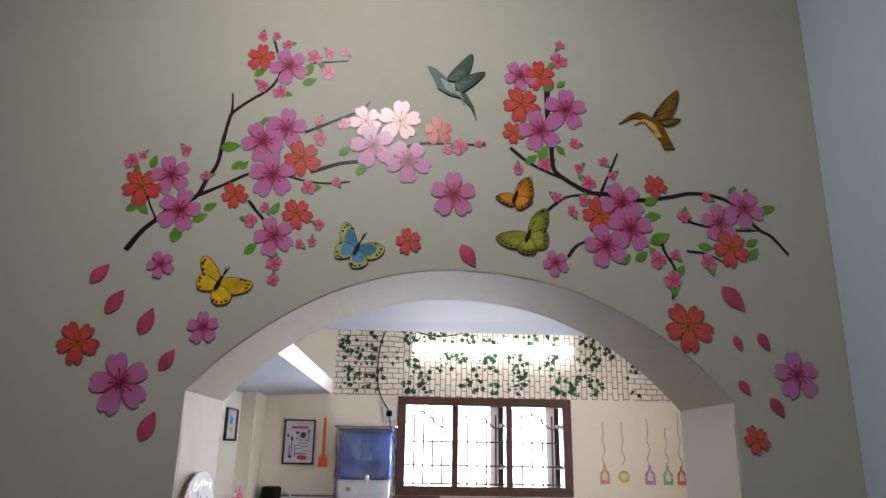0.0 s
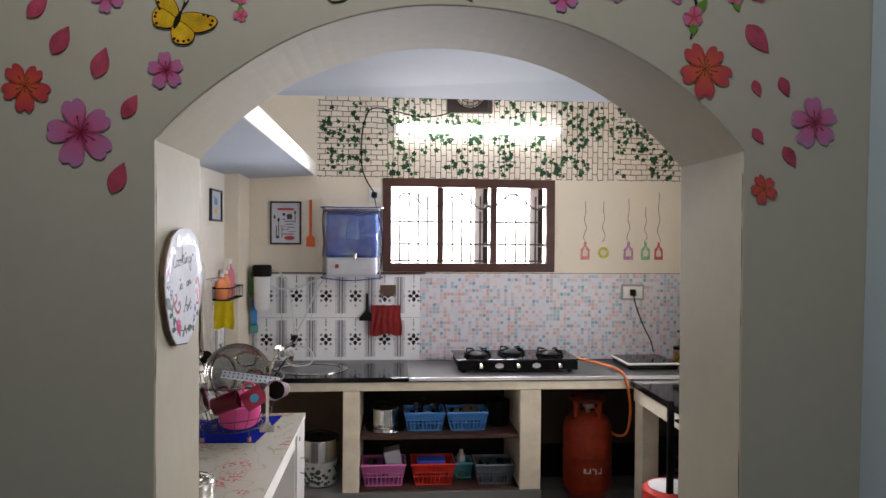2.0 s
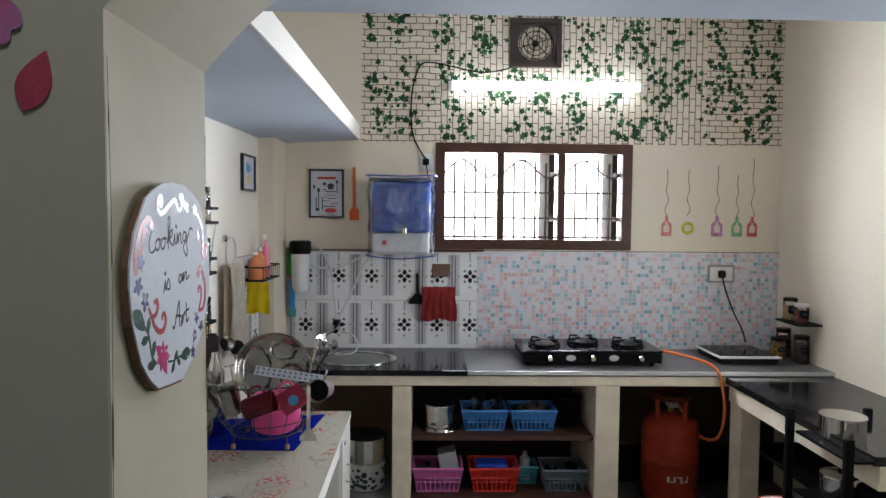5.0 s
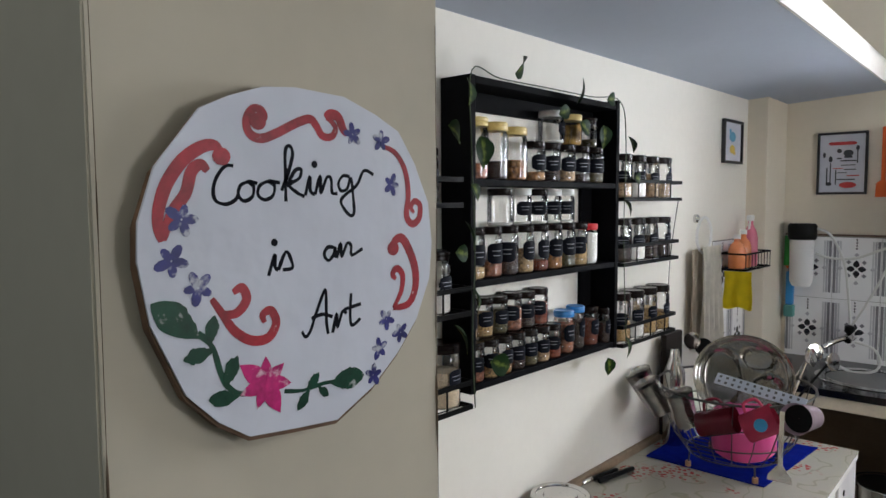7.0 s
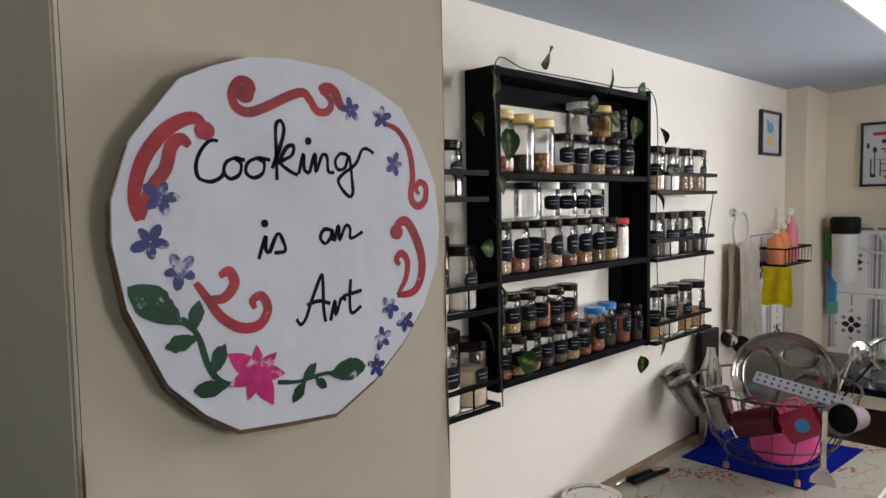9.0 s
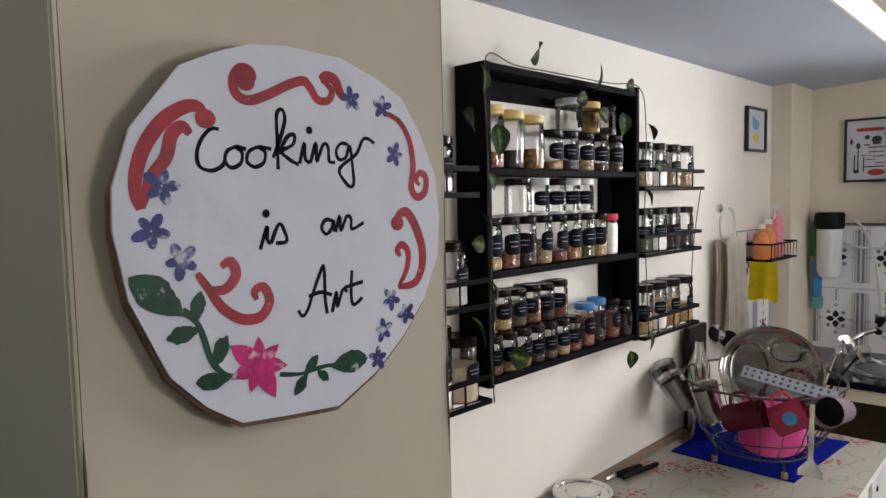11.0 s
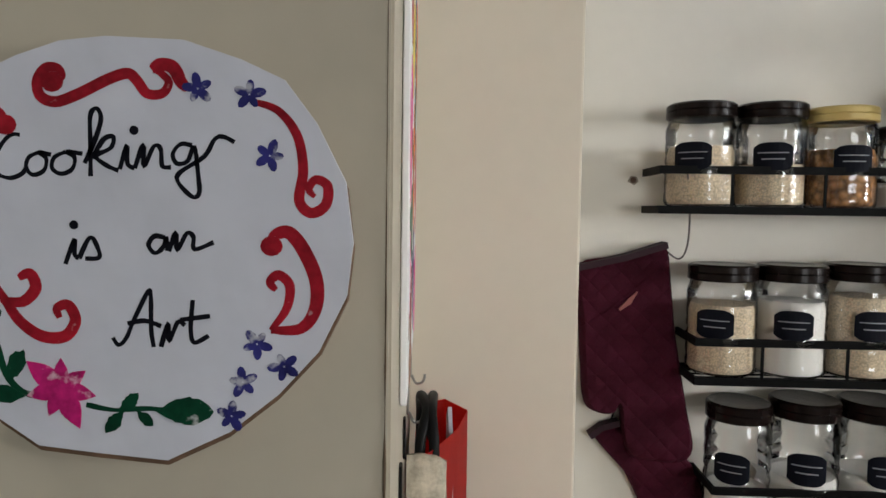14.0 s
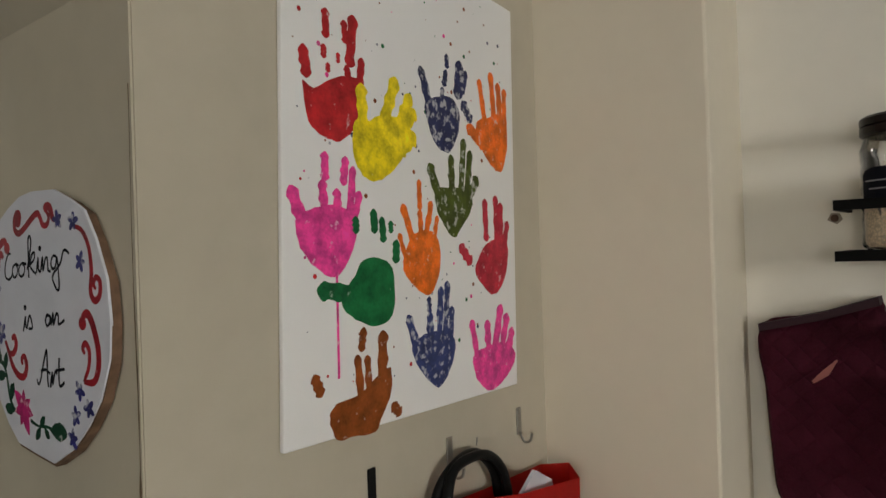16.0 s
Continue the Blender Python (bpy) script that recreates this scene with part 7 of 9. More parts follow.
# brush, cloth holder with red cloth
brush = thing("sink_brush", "black bristle brush hanging on the tiles", "brush", BACK_M)
part("brush_handle", tube([(-0.792, -0.02, 1.345), (-0.79, -0.02, 1.22)], [0.008, 0.011], 10), BLACKP, brush)
part("brush_head", slab2d([(-0.80, 1.225), (-0.845, 1.175), (-0.845, 1.155), (-0.735, 1.155), (-0.735, 1.175), (-0.78, 1.225)], -0.04, -0.010), BLACKP, brush)
hold = thing("cloth_holder", "brown adhesive hook plate on the tiles", "hook", BACK_M)
part("holder_plate", cube(-0.70, -0.018, 1.325, -0.588, -0.0085, 1.405, 0.004), mat("brown_plastic", (0.13, 0.07, 0.045), 0.4), hold)
part("holder_wire", tube(smooth_line([(-0.685, -0.02, 1.345), (-0.685, -0.045, 1.27), (-0.60, -0.045, 1.27), (-0.60, -0.02, 1.345)], 4), 0.0025, 6), STEEL, hold)


def hung_cloth(name, label, m, x0, x1, z0, z1, out, material, folds=5, amp=0.010):
    th = thing(name, label, "cloth", m)
    bm = bmesh.new()
    nx, nz = 24, 12
    rows = []
    for i in range(nz + 1):
        v = i / nz
        row = []
        for j in range(nx + 1):
            u = j / nx
            y = -out - amp * (0.4 + v) * math.sin(u * folds * 2 * math.pi + 1.5 * v) * 0.6
            x = x0 + (x1 - x0) * (u + 0.03 * math.sin(5 * v + u * 4))
            row.append(bm.verts.new((x, y, z1 + (z0 - z1) * v * (1 + 0.04 * math.sin(u * 9)))))
        rows.append(row)
    for a, b_ in zip(rows, rows[1:]):
        for j in range(nx):
            bm.faces.new((a[j], a[j + 1], b_[j + 1], b_[j]))
    bmesh.ops.solidify(bm, geom=bm.faces[:], thickness=0.003)
    part("cloth_sheet", bm, material, th, smooth=True)
    return th


hung_cloth("dish_cloth", "faded red dish cloth hanging from the holder", BACK_M, -0.766, -0.552, 1.056, 1.265, 0.045, mat("red_dish_cloth", (0.42, 0.045, 0.045), 0.9, vary=0.25, scale=30, fine=400, bump=0.4))

# drawn bottles on strings: flat stickers
for x, zt, r, col, kind in ((0.772, 2.012, 0.033, (0.62, 0.22, 0.18), "red"), (0.908, 2.012, 0.042, (0.50, 0.48, 0.06), "round olive"), (1.093, 2.036, 0.036, (0.42, 0.20, 0.36), "purple"), (1.220, 1.978, 0.034, (0.20, 0.40, 0.20), "green"), (1.318, 2.081, 0.032, (0.50, 0.10, 0.08), "dark red")):
    th = thing("bottle_sticker", f"printed {kind} bottle on a string, wall sticker", "wall sticker", BACK_M, "bottle stickers")
    mcol = flat("bottle_print_" + kind.replace(" ", "_"), col, 0.4, vary=0.5, scale=30)
    z = 1.59
    if kind == "round olive":
        pts = [(x + r * math.cos(q), z + 0.05 + r * math.sin(q)) for q in [2 * math.pi * i / 20 for i in range(20)]]
    else:
        pts = [(x - r, z), (x + r, z), (x + r, z + 0.075), (x + 0.3 * r, z + 0.10), (x + 0.3 * r, z + 0.128), (x - 0.3 * r, z + 0.128), (x - 0.3 * r, z + 0.10), (x - r, z + 0.075)]
    part("bottle_shape", slab2d(pts, -0.0012, -0.0002), mcol, th)
    part("bottle_core", slab2d([(x + (a - x) * 0.55, z + 0.05 + (b_ - z - 0.05) * 0.5) for a, b_ in pts], -0.0018, -0.0002), flat("pale_print", (0.66, 0.58, 0.46), 0.5), th)
    part("string", ribbon2d([(x + 0.014 * math.sin(i * 0.9 + x * 20) * (1 - i / 16), z + 0.128 + (zt - z - 0.128) * i / 16) for i in range(17)], 0.004, -0.0012, -0.0002), flat("string_print", (0.14, 0.11, 0.09), 0.5), th)

# switch board by the hot plate
sw = thing("switch_board", "white switch board with a plugged black lead", "switch", BACK_M)
part("board_rim", cube(1.035, -0.016, 1.298, 1.207, -0.0105, 1.412, 0.002), mat("grey_rim", (0.30, 0.30, 0.30), 0.5), sw)
part("board_plate", cube(1.050, -0.026, 1.312, 1.192, -0.0165, 1.398, 0.003), LIDW, sw)
part("switch_key", cube(1.145, -0.031, 1.335, 1.175, -0.0265, 1.372, 0.002), LIDW, sw)
part("plug", cube(1.095, -0.065, 1.332, 1.133, -0.0265, 1.378, 0.008), BLACKP, sw, "black plug")
cable("hot_plate_lead", "black lead hanging from the socket to the hot plate", [(1.113, -0.062, 1.335), (1.13, -0.075, 1.25), (1.18, -0.08, 1.12), (1.225, -0.10, 1.02), (1.232, -0.14, 0.945)], 0.0045)

# ---- side wall by the sink: towel ring, caddy ----
TOWEL = mat("cream_towel", (0.72, 0.68, 0.60), 0.95, vary=0.2, scale=20, fine=400, bump=0.5)
ringt = thing("towel_ring", "chrome towel ring on the side wall", "towel ring", LEFT_M)
part("ring_mount", lathe([(0.018, 0), (0.018, 0.012), (0.008, 0.02)], 14, m=pose(2.40, -0.001, 1.585, 90)), STEEL, ringt)
part("ring_bar", tube([(2.43 + 0.075 * math.cos(q), -0.03, 1.515 + 0.075 * math.sin(q)) for q in [2 * math.pi * i / 28 for i in range(28)]], 0.006, 8, closed=True), LIDW, ringt, smooth=True)
hung_cloth("hand_towel", "cream hand towel hanging from the ring", LEFT_M, 2.36, 2.56, 1.03, 1.47, 0.055, TOWEL, 4, 0.022)
hung_cloth("hand_towel", "brownish hand towel behind the cream one", LEFT_M, 2.31, 2.42, 1.06, 1.46, 0.030, mat("brown_towel", (0.46, 0.39, 0.30), 0.95, vary=0.2, scale=20, fine=400, bump=0.5), 3, 0.012)
cad = thing("corner_caddy", "black wire caddy on the side wall", "wire shelf", LEFT_M)
for z in (1.425, 1.355):
    part("caddy_rim", tube([(2.64, -0.015, z), (2.64, -0.13, z), (2.96, -0.13, z), (2.96, -0.015, z)], 0.004, 8, closed=True), BLACKM, cad)
for i in range(9):
    x = 2.64 + 0.04 * i
    part("caddy_wire", tube([(x, -0.13, 1.425), (x, -0.13, 1.355), (x, -0.015, 1.355)], 0.002, 6), BLACKM, cad)


def bottle(name, label, m, r, h, colour, trans, cap, trig=False):
    th = thing(name, label, "bottle", m)
    part("bottle_body", lathe([(r * 0.9, 0), (r, 0.006), (r, h * 0.55), (r * 0.75, h * 0.7), (r * 0.35, h * 0.80), (r * 0.33, h * 0.88)], 20), colour, th, smooth=True)
    if trig:
        part("nozzle", box(bmesh.new(), -0.035, -0.010, h * 0.88, 0.022, 0.010, h, 0.005), cap, th)
        part("trigger", slab2d([(-0.012, h * 0.88), (-0.028, h * 0.72), (-0.020, h * 0.72), (0.0, h * 0.88)], -0.004, 0.004), cap, th)
    else:
        part("cap", lathe([(r * 0.42, h * 0.88), (r * 0.42, h)], 14), cap, th)
    return th


bottle("soap_bottle", "orange liquid soap bottle in the wire caddy", lw(2.70, 0.07, 1.3575), 0.036, 0.15, mat("orange_liquid", (0.75, 0.25, 0.10), 0.2), 0, LIDW)
bottle("soap_bottle", "orange dish soap bottle in the wire caddy", lw(2.78, 0.07, 1.3575), 0.034, 0.17, MATS["orange_liquid"], 0, LIDW)
bottle("spray_bottle", "pink spray bottle with white trigger in the caddy", lw(2.87, 0.07, 1.3575), 0.032, 0.235, mat("pink_liquid", (0.75, 0.22, 0.30), 0.2), 0, LIDW, True)
hung_cloth("yellow_cloth", "bright yellow cloth hanging from the caddy", LEFT_M @ pose(2.628, 0, 0, 0, 0, -90), 0.045, 0.165, 1.190, 1.352, 0.006, mat("yellow_cloth_weave", (0.86, 0.70, 0.02), 0.9, vary=0.15, scale=20, fine=400, bump=0.3), 2, 0.006)
sponge = thing("scrub_brush", "blue plastic scrub brush hanging by the sink", "brush", BACK_M)
part("brush_grip", cube(-1.585, -0.045, 1.13, -1.55, -0.011, 1.30, 0.006), mat("blue_plastic", (0.04, 0.26, 0.60), 0.35), sponge)
part("bristles", cube(-1.59, -0.05, 1.07, -1.545, -0.011, 1.128, 0.004), mat("teal_bristle", (0.10, 0.30, 0.28), 0.8), sponge)
comb = thing("bottle_brush", "green and orange bottle brush by the filter", "brush", BACK_M)
part("brush_wand", tube([(-1.585, -0.03, 1.48), (-1.585, -0.03, 1.33)], [0.012, 0.015], 10), mat("green_plastic", (0.04, 0.36, 0.05), 0.4), comb)
part("brush_tip", tube([(-1.585, -0.03, 1.335), (-1.58, -0.03, 1.315)], [0.010, 0.004], 8), ORANGE, comb)


# ---- kitchen counter ----
CF = 2.985
MASON = mat("worn_cream_counter_edge", (0.68, 0.60, 0.46), 0.6, vary=0.16, scale=9, fine=80, bump=0.3)
# near-black that stands in for the shade deep inside the bays
DARKIN = mat("shaded_recess", (0.022, 0.016, 0.012), 0.8, vary=0.25, scale=5)
counter = thing("kitchen_counter", "masonry kitchen counter with black granite top and open bays", "counter")
part("granite_top", cube(-1.70, CF - 0.012, 0.845, -0.51, BACK - 0.011, TOP, 0.003), GRANITE, counter, "polished black granite slab")
part("steel_top", cube(-0.509, CF - 0.010, 0.845, RIGHT - 0.001, BACK - 0.011, TOP - 0.003, 0.003), STEELG, counter, "grey steel sheeted top")
part("edge_strip", cube(-0.509, CF - 0.0165, 0.853, RIGHT - 0.002, CF - 0.0105, TOP - 0.001, 0.001), mat("bright_aluminium_edge", (0.72, 0.72, 0.72), 0.3, metal=0.6), counter, "bright aluminium edge")
part("beam", cube(-1.70, CF, 0.790, RIGHT - 0.001, CF + 0.10, 0.8445, 0.004), MASON, counter)
part("slab", cube(-1.70, CF + 0.101, 0.815, RIGHT - 0.001, BACK - 0.012, 0.8445), MASON, counter)
for x0, x1 in ((-0.915, -0.812), (0.187, 0.320)):
    bm = cube(x0, CF + 0.004, 0.160, x1, BACK - 0.012, 0.7895, 0.006)
    for v in bm.verts:
        v.co.x += 0.004 * noise.noise(v.co * 9)
    part("pier", bm, MASON, counter)
part("plinth", cube(-1.70, CF + 0.002, FLOOR, 0.325, BACK - 0.013, 0.1595, 0.004), FLOORT, counter, "grey tiled plinth")
part("shelf_slab", cube(-0.8115, CF + 0.03, 0.480, 0.1865, BACK - 0.013, 0.505, 0.003), BROWNS, counter, "brown stone shelf")
# added panels: under-counter shade put into dark and brown colours
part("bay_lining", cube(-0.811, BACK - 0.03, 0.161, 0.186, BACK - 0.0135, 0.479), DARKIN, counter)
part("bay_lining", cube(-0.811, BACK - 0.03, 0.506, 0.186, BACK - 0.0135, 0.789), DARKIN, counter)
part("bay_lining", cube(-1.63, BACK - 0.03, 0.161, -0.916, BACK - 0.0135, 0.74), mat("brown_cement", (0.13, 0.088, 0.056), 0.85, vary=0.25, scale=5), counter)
part("bay_lining", cube(0.321, BACK - 0.03, FLOOR + 0.001, RIGHT - 0.003, BACK - 0.0135, 0.789), mat("deep_shaded_brown_bay", (0.055, 0.042, 0.032), 0.85, vary=0.25, scale=5), counter)
part("skirting", cube(0.322, BACK - 0.040, FLOOR + 0.001, RIGHT - 0.004, BACK - 0.031, 0.27), mat("black_skirting", (0.010, 0.009, 0.008), 0.6, spec=0.1), counter, "black painted skirting")
part("bay_floor", cube(-0.811, CF + 0.02, 0.1605, 0.186, BACK - 0.031, 0.168), BROWNS, counter)
bm = lathe([(0.135, 0.0), (0.165, 0.004), (0.18, 0.12), (0.186, 0.128)], 28, caps=False)
bmesh.ops.solidify(bm, geom=bm.faces[:], thickness=0.003)
for v in bm.verts:
    v.co = Vector((-1.14 + v.co.x * 1.15, 3.27 + v.co.y, 0.76 + v.co.z * 0.93))
sink = thing("sink", "round stainless steel sink let into the granite", "sink")
part("bowl", bm, STEEL, sink, smooth=True)
bm = lathe([(0.168, 0.8755), (0.205, 0.8755), (0.205, 0.8785), (0.168, 0.8785)], 32, caps=False)
for v in bm.verts:
    v.co = Vector((-1.14 + v.co.x * 1.15, 3.27 + v.co.y, v.co.z))
part("rim", bm, STEEL, sink, smooth=True)
# flat disc at rim height, darkened for the shade down in the bowl
part("bowl_floor", lathe([(0.001, 0.8752), (0.165, 0.8752)], 28, m=pose(-1.14, 3.27, 0) @ Matrix.Diagonal((1.15, 1, 1, 1)), caps=False), mat("shadowed_steel", (0.25, 0.25, 0.25), 0.3, metal=0.9), sink)

# right-hand counter
rc = thing("side_counter", "masonry side counter with black granite top", "counter")
part("granite_top", cube(0.885, 1.75, 0.812, RIGHT - 0.001, CF - 0.018, 0.848, 0.003), GRANITE, rc)
part("beam", cube(0.905, 1.75, 0.72, 1.0, CF - 0.02, 0.8115, 0.004), MASON, rc)
part("pier", cube(0.915, 2.84, FLOOR, 1.02, CF - 0.02, 0.7195, 0.004), MASON, rc)
part("shelf_board", cube(1.021, 1.80, 0.47, RIGHT - 0.002, CF - 0.02, 0.49), BLACKW, rc)

# gas stove
st = thing("gas_stove", "black glass-top three-burner gas stove", "stove")
SX0, SX1, SY0, SY1 = -0.205, 0.590, 3.09, 3.47
part("body", cube(SX0 + 0.01, SY0 + 0.012, 0.905, SX1 - 0.01, SY1 - 0.01, 0.952, 0.006), BLACKM, st)
part("glass_top", cube(SX0, SY0, 0.9525, SX1, SY1, 0.962, 0.003), mat("black_glass", (0.006, 0.006, 0.007), 0.05, vary=0.1, bump=0.0, spec=0.3), st)
part("front_panel", cube(SX0 + 0.01, SY0 - 0.004, 0.893, SX1 - 0.01, SY0 + 0.0115, 0.951, 0.004), BLACKM, st)
for x in (SX0 + 0.05, SX1 - 0.05):
    for y in (SY0 + 0.05, SY1 - 0.05):
        part("foot", lathe([(0.014, TOP - 0.003), (0.017, 0.9045)], 10, m=pose(x, y, 0)), BLACKP, st)
for x, y in ((SX0 + 0.155, 3.26), (SX0 + 0.395, 3.33), (SX1 - 0.155, 3.26)):
    bur = part("burner", lathe([(0.052, 0.9622), (0.055, 0.972), (0.040, 0.986), (0.020, 0.990), (0.004, 0.990)], 22, m=pose(x, y, 0)), mat("sooty_burner", (0.03, 0.027, 0.024), 0.5, spec=0.2), st, smooth=True)
    bm = bmesh.new()
    tube([(x + 0.088 * math.cos(q), y + 0.088 * math.sin(q), 0.972) for q in [2 * math.pi * i / 24 for i in range(24)]], 0.006, 8, bm, closed=True)
    for k in range(4):
        a = math.pi / 4 + k * math.pi / 2
        c, s_ = math.cos(a), math.sin(a)
        tube([(x + 0.094 * c, y + 0.094 * s_, 0.964), (x + 0.090 * c, y + 0.090 * s_, 0.998), (x + 0.040 * c, y + 0.040 * s_, 1.000)], 0.006, 6, bm)
    part("pan_support", bm, BLACKM, bur, smooth=True)
    part("drip_pan", lathe([(0.060, 0.9622), (0.082, 0.966), (0.084, 0.963)], 24, m=pose(x, y, 0), caps=False), BLACKM, bur, smooth=True)
for x in (SX0 + 0.155, SX0 + 0.395, SX1 - 0.13):
    part("knob", lathe([(0.019, 0), (0.019, 0.012), (0.012, 0.026)], 16, m=pose(x, SY0 - 0.004, 0.922, 90)), STEEL, st, "chrome control knob", smooth=True)
for x in (SX0 + 0.275, SX0 + 0.515):
    part("badge", lathe([(0.022, 0), (0.021, 0.002)], 18, m=pose(x, SY0 - 0.004, 0.922, 90) @ Matrix.Diagonal((1.25, 0.8, 1, 1))), mat("silver_badge", (0.6, 0.6, 0.58), 0.35, metal=0.5), st)
# hot plate
hp = thing("hot_plate", "flat black induction hot plate with white rim", "hot plate")
part("casing", cube(0.945, 3.17, TOP - 0.003, 1.285, 3.50, 0.905, 0.012), BLACKP, hp)
part("rim", cube(0.935, 3.155, 0.9055, 1.295, 3.51, 0.915, 0.004), LIDW, hp, "white plastic rim")
part("glass_plate", cube(0.95, 3.19, 0.9155, 1.28, 3.50, 0.920, 0.002), MATS["black_glass"], hp)

# gas cylinder with its hose
gas = thing("gas_cylinder", "worn red domestic gas cylinder under the counter", "gas cylinder", pose(0.690, 3.235, FLOOR))
part("shell", lathe([(0.125, 0.035), (0.150, 0.055), (0.160, 0.09), (0.160, 0.272), (0.1635, 0.279), (0.1635, 0.291), (0.160, 0.298), (0.160, 0.45), (0.148, 0.50), (0.115, 0.535), (0.06, 0.548), (0.02, 0.55)], 36), GAS, gas, smooth=True)
bm = lathe([(0.122, 0.0), (0.128, 0.0), (0.130, 0.045), (0.124, 0.045)], 30, caps=False)
part("foot_ring", bm, mat("dark_red_foot", (0.16, 0.02, 0.012), 0.6), gas, smooth=True)
for a in (0.4, 2.0, 3.6, 5.2):
    part("guard_post", tube([(0.105 * math.cos(a), 0.105 * math.sin(a), 0.525), (0.108 * math.cos(a), 0.108 * math.sin(a), 0.645)], 0.013, 8), GAS, gas)
part("guard_ring", tube(ring(0.108, 0.645), 0.015, 8, closed=True), mat("sooty_red_paint", (0.075, 0.012, 0.008), 0.6, vary=0.5, spec=0.1), gas, smooth=True)
part("valve", lathe([(0.016, 0.548), (0.018, 0.585), (0.024, 0.59), (0.024, 0.622), (0.012, 0.63)], 14), mat("brass_valve", (0.45, 0.32, 0.10), 0.35, metal=0.9), gas, smooth=True)
part("regulator", cube(-0.028, -0.05, 0.585, 0.028, 0.02, 0.628, 0.008), mat("grey_regulator", (0.35, 0.35, 0.36), 0.4), gas)
bm = bmesh.new()
for i, (w, za, zb) in enumerate(((0.016, 0.190, 0.222), (0.024, 0.190, 0.198), (0.010, 0.192, 0.224), (0.026, 0.216, 0.223), (0.010, 0.186, 0.218), (0.022, 0.190, 0.197), (0.008, 0.188, 0.226))):
    a0_ = -math.pi / 2 - 0.42 + i * 0.115
    vs = [[bm.verts.new((0.1622 * math.cos(a0_ + w * 6 * k / 5), 0.1622 * math.sin(a0_ + w * 6 * k / 5), z)) for k in range(6)] for z in (za, zb)]
    for k in range(5):
        bm.faces.new((vs[0][k], vs[0][k + 1], vs[1][k + 1], vs[1][k]))
part("painted_marks", bm, flat("white_stencil", (0.60, 0.56, 0.50), 0.6), gas, "white stencilled bars")
cable("gas_hose", "orange rubber gas hose from stove to cylinder", [(0.585, 3.30, 0.935), (0.66, 3.20, 0.935), (0.76, 3.06, 0.925), (0.83, 2.985, 0.895), (0.862, 2.962, 0.82), (0.885, 2.965, 0.66), (0.885, 3.03, 0.50), (0.85, 3.13, 0.455), (0.80, 3.19, 0.50), (0.74, 3.20, 0.60), (0.715, 3.20, 0.635)], 0.0085, pose(0, 0, 0), mat("orange_rubber", (0.66, 0.15, 0.03), 0.45))

# ---- under the counter ----
def basket(label, m, w, d, h, colour, group="plastic baskets"):
    """A tapered plastic basket with slotted walls and a rolled rim."""
    th = thing("plastic_basket", label, "basket", m, group)
    t = 0.82
    bm = bmesh.new()
    box(bm, -w / 2 * t, -d / 2 * t, 0, w / 2 * t, d / 2 * t, 0.004)
    part("basket_floor", bm, colour, th)
    bm = bmesh.new()
    def P(u, side, z):
        k = t + (1 - t) * z / h
        return {0: (u * w / 2 * k, -d / 2 * k, z), 1: (u * w / 2 * k, d / 2 * k, z), 2: (-w / 2 * k, u * d / 2 * k, z), 3: (w / 2 * k, u * d / 2 * k, z)}[side]
    for side in range(4):
        for z in (0.006, h * 0.45, h * 0.62, h * 0.94):
            tube([P(-1, side, z), P(1, side, z)], 0.0035, 5, bm)
        for i in range(10):
            u = -1 + 2 * i / 9
            tube([P(u, side, 0.004), P(u, side, h * 0.95)], 0.0032, 5, bm)
    part("basket_wall", bm, colour, th)
    bm = bmesh.new()
    for side in range(4):
        vs = [bm.verts.new(P(u, side, z)) for u, z in ((-1, h * 0.64), (1, h * 0.64), (1, h * 0.99), (-1, h * 0.99))]
        bm.faces.new(vs)
    bmesh.ops.solidify(bm, geom=bm.faces[:], thickness=0.002)
    part("basket_band", bm, colour, th)
    bm = bmesh.new()
    tube([(-w / 2, -d / 2, h), (w / 2, -d / 2, h), (w / 2, d / 2, h), (-w / 2, d / 2, h)], 0.008, 8, bm, closed=True)
    part("basket_rim", bm, colour, th)
    return th


BLUEB = mat("sky_blue_plastic", (0.065, 0.23, 0.55), 0.4, vary=0.1)
PINKB = mat("pink_plastic", (0.62, 0.16, 0.40), 0.4, vary=0.1)
REDB = mat("bright_red_plastic", (0.62, 0.035, 0.02), 0.4, vary=0.1)
TEALB = mat("teal_plastic", (0.05, 0.26, 0.30), 0.4)
GREYB = mat("grey_plastic", (0.12, 0.14, 0.16), 0.4)
basket("sky blue plastic basket of kitchen tools on the shelf", pose(-0.405, 3.19, 0.5055), 0.255, 0.20, 0.115, BLUEB)
basket("sky blue plastic basket of steel lids on the shelf", pose(-0.130, 3.19, 0.5055), 0.255, 0.20, 0.115, BLUEB)
basket("pink plastic basket of containers under the counter", pose(-0.665, 3.16, 0.1685), 0.275, 0.20, 0.135, PINKB)
basket("bright red plastic basket under the counter", pose(-0.350, 3.16, 0.1685), 0.275, 0.20, 0.135, REDB)
basket("small teal plastic basket under the counter", pose(-0.155, 3.25, 0.1685), 0.13, 0.14, 0.10, TEALB)
basket("dark grey plastic tub of lids under the counter", pose(0.045, 3.16, 0.1685), 0.245, 0.20, 0.125, GREYB)


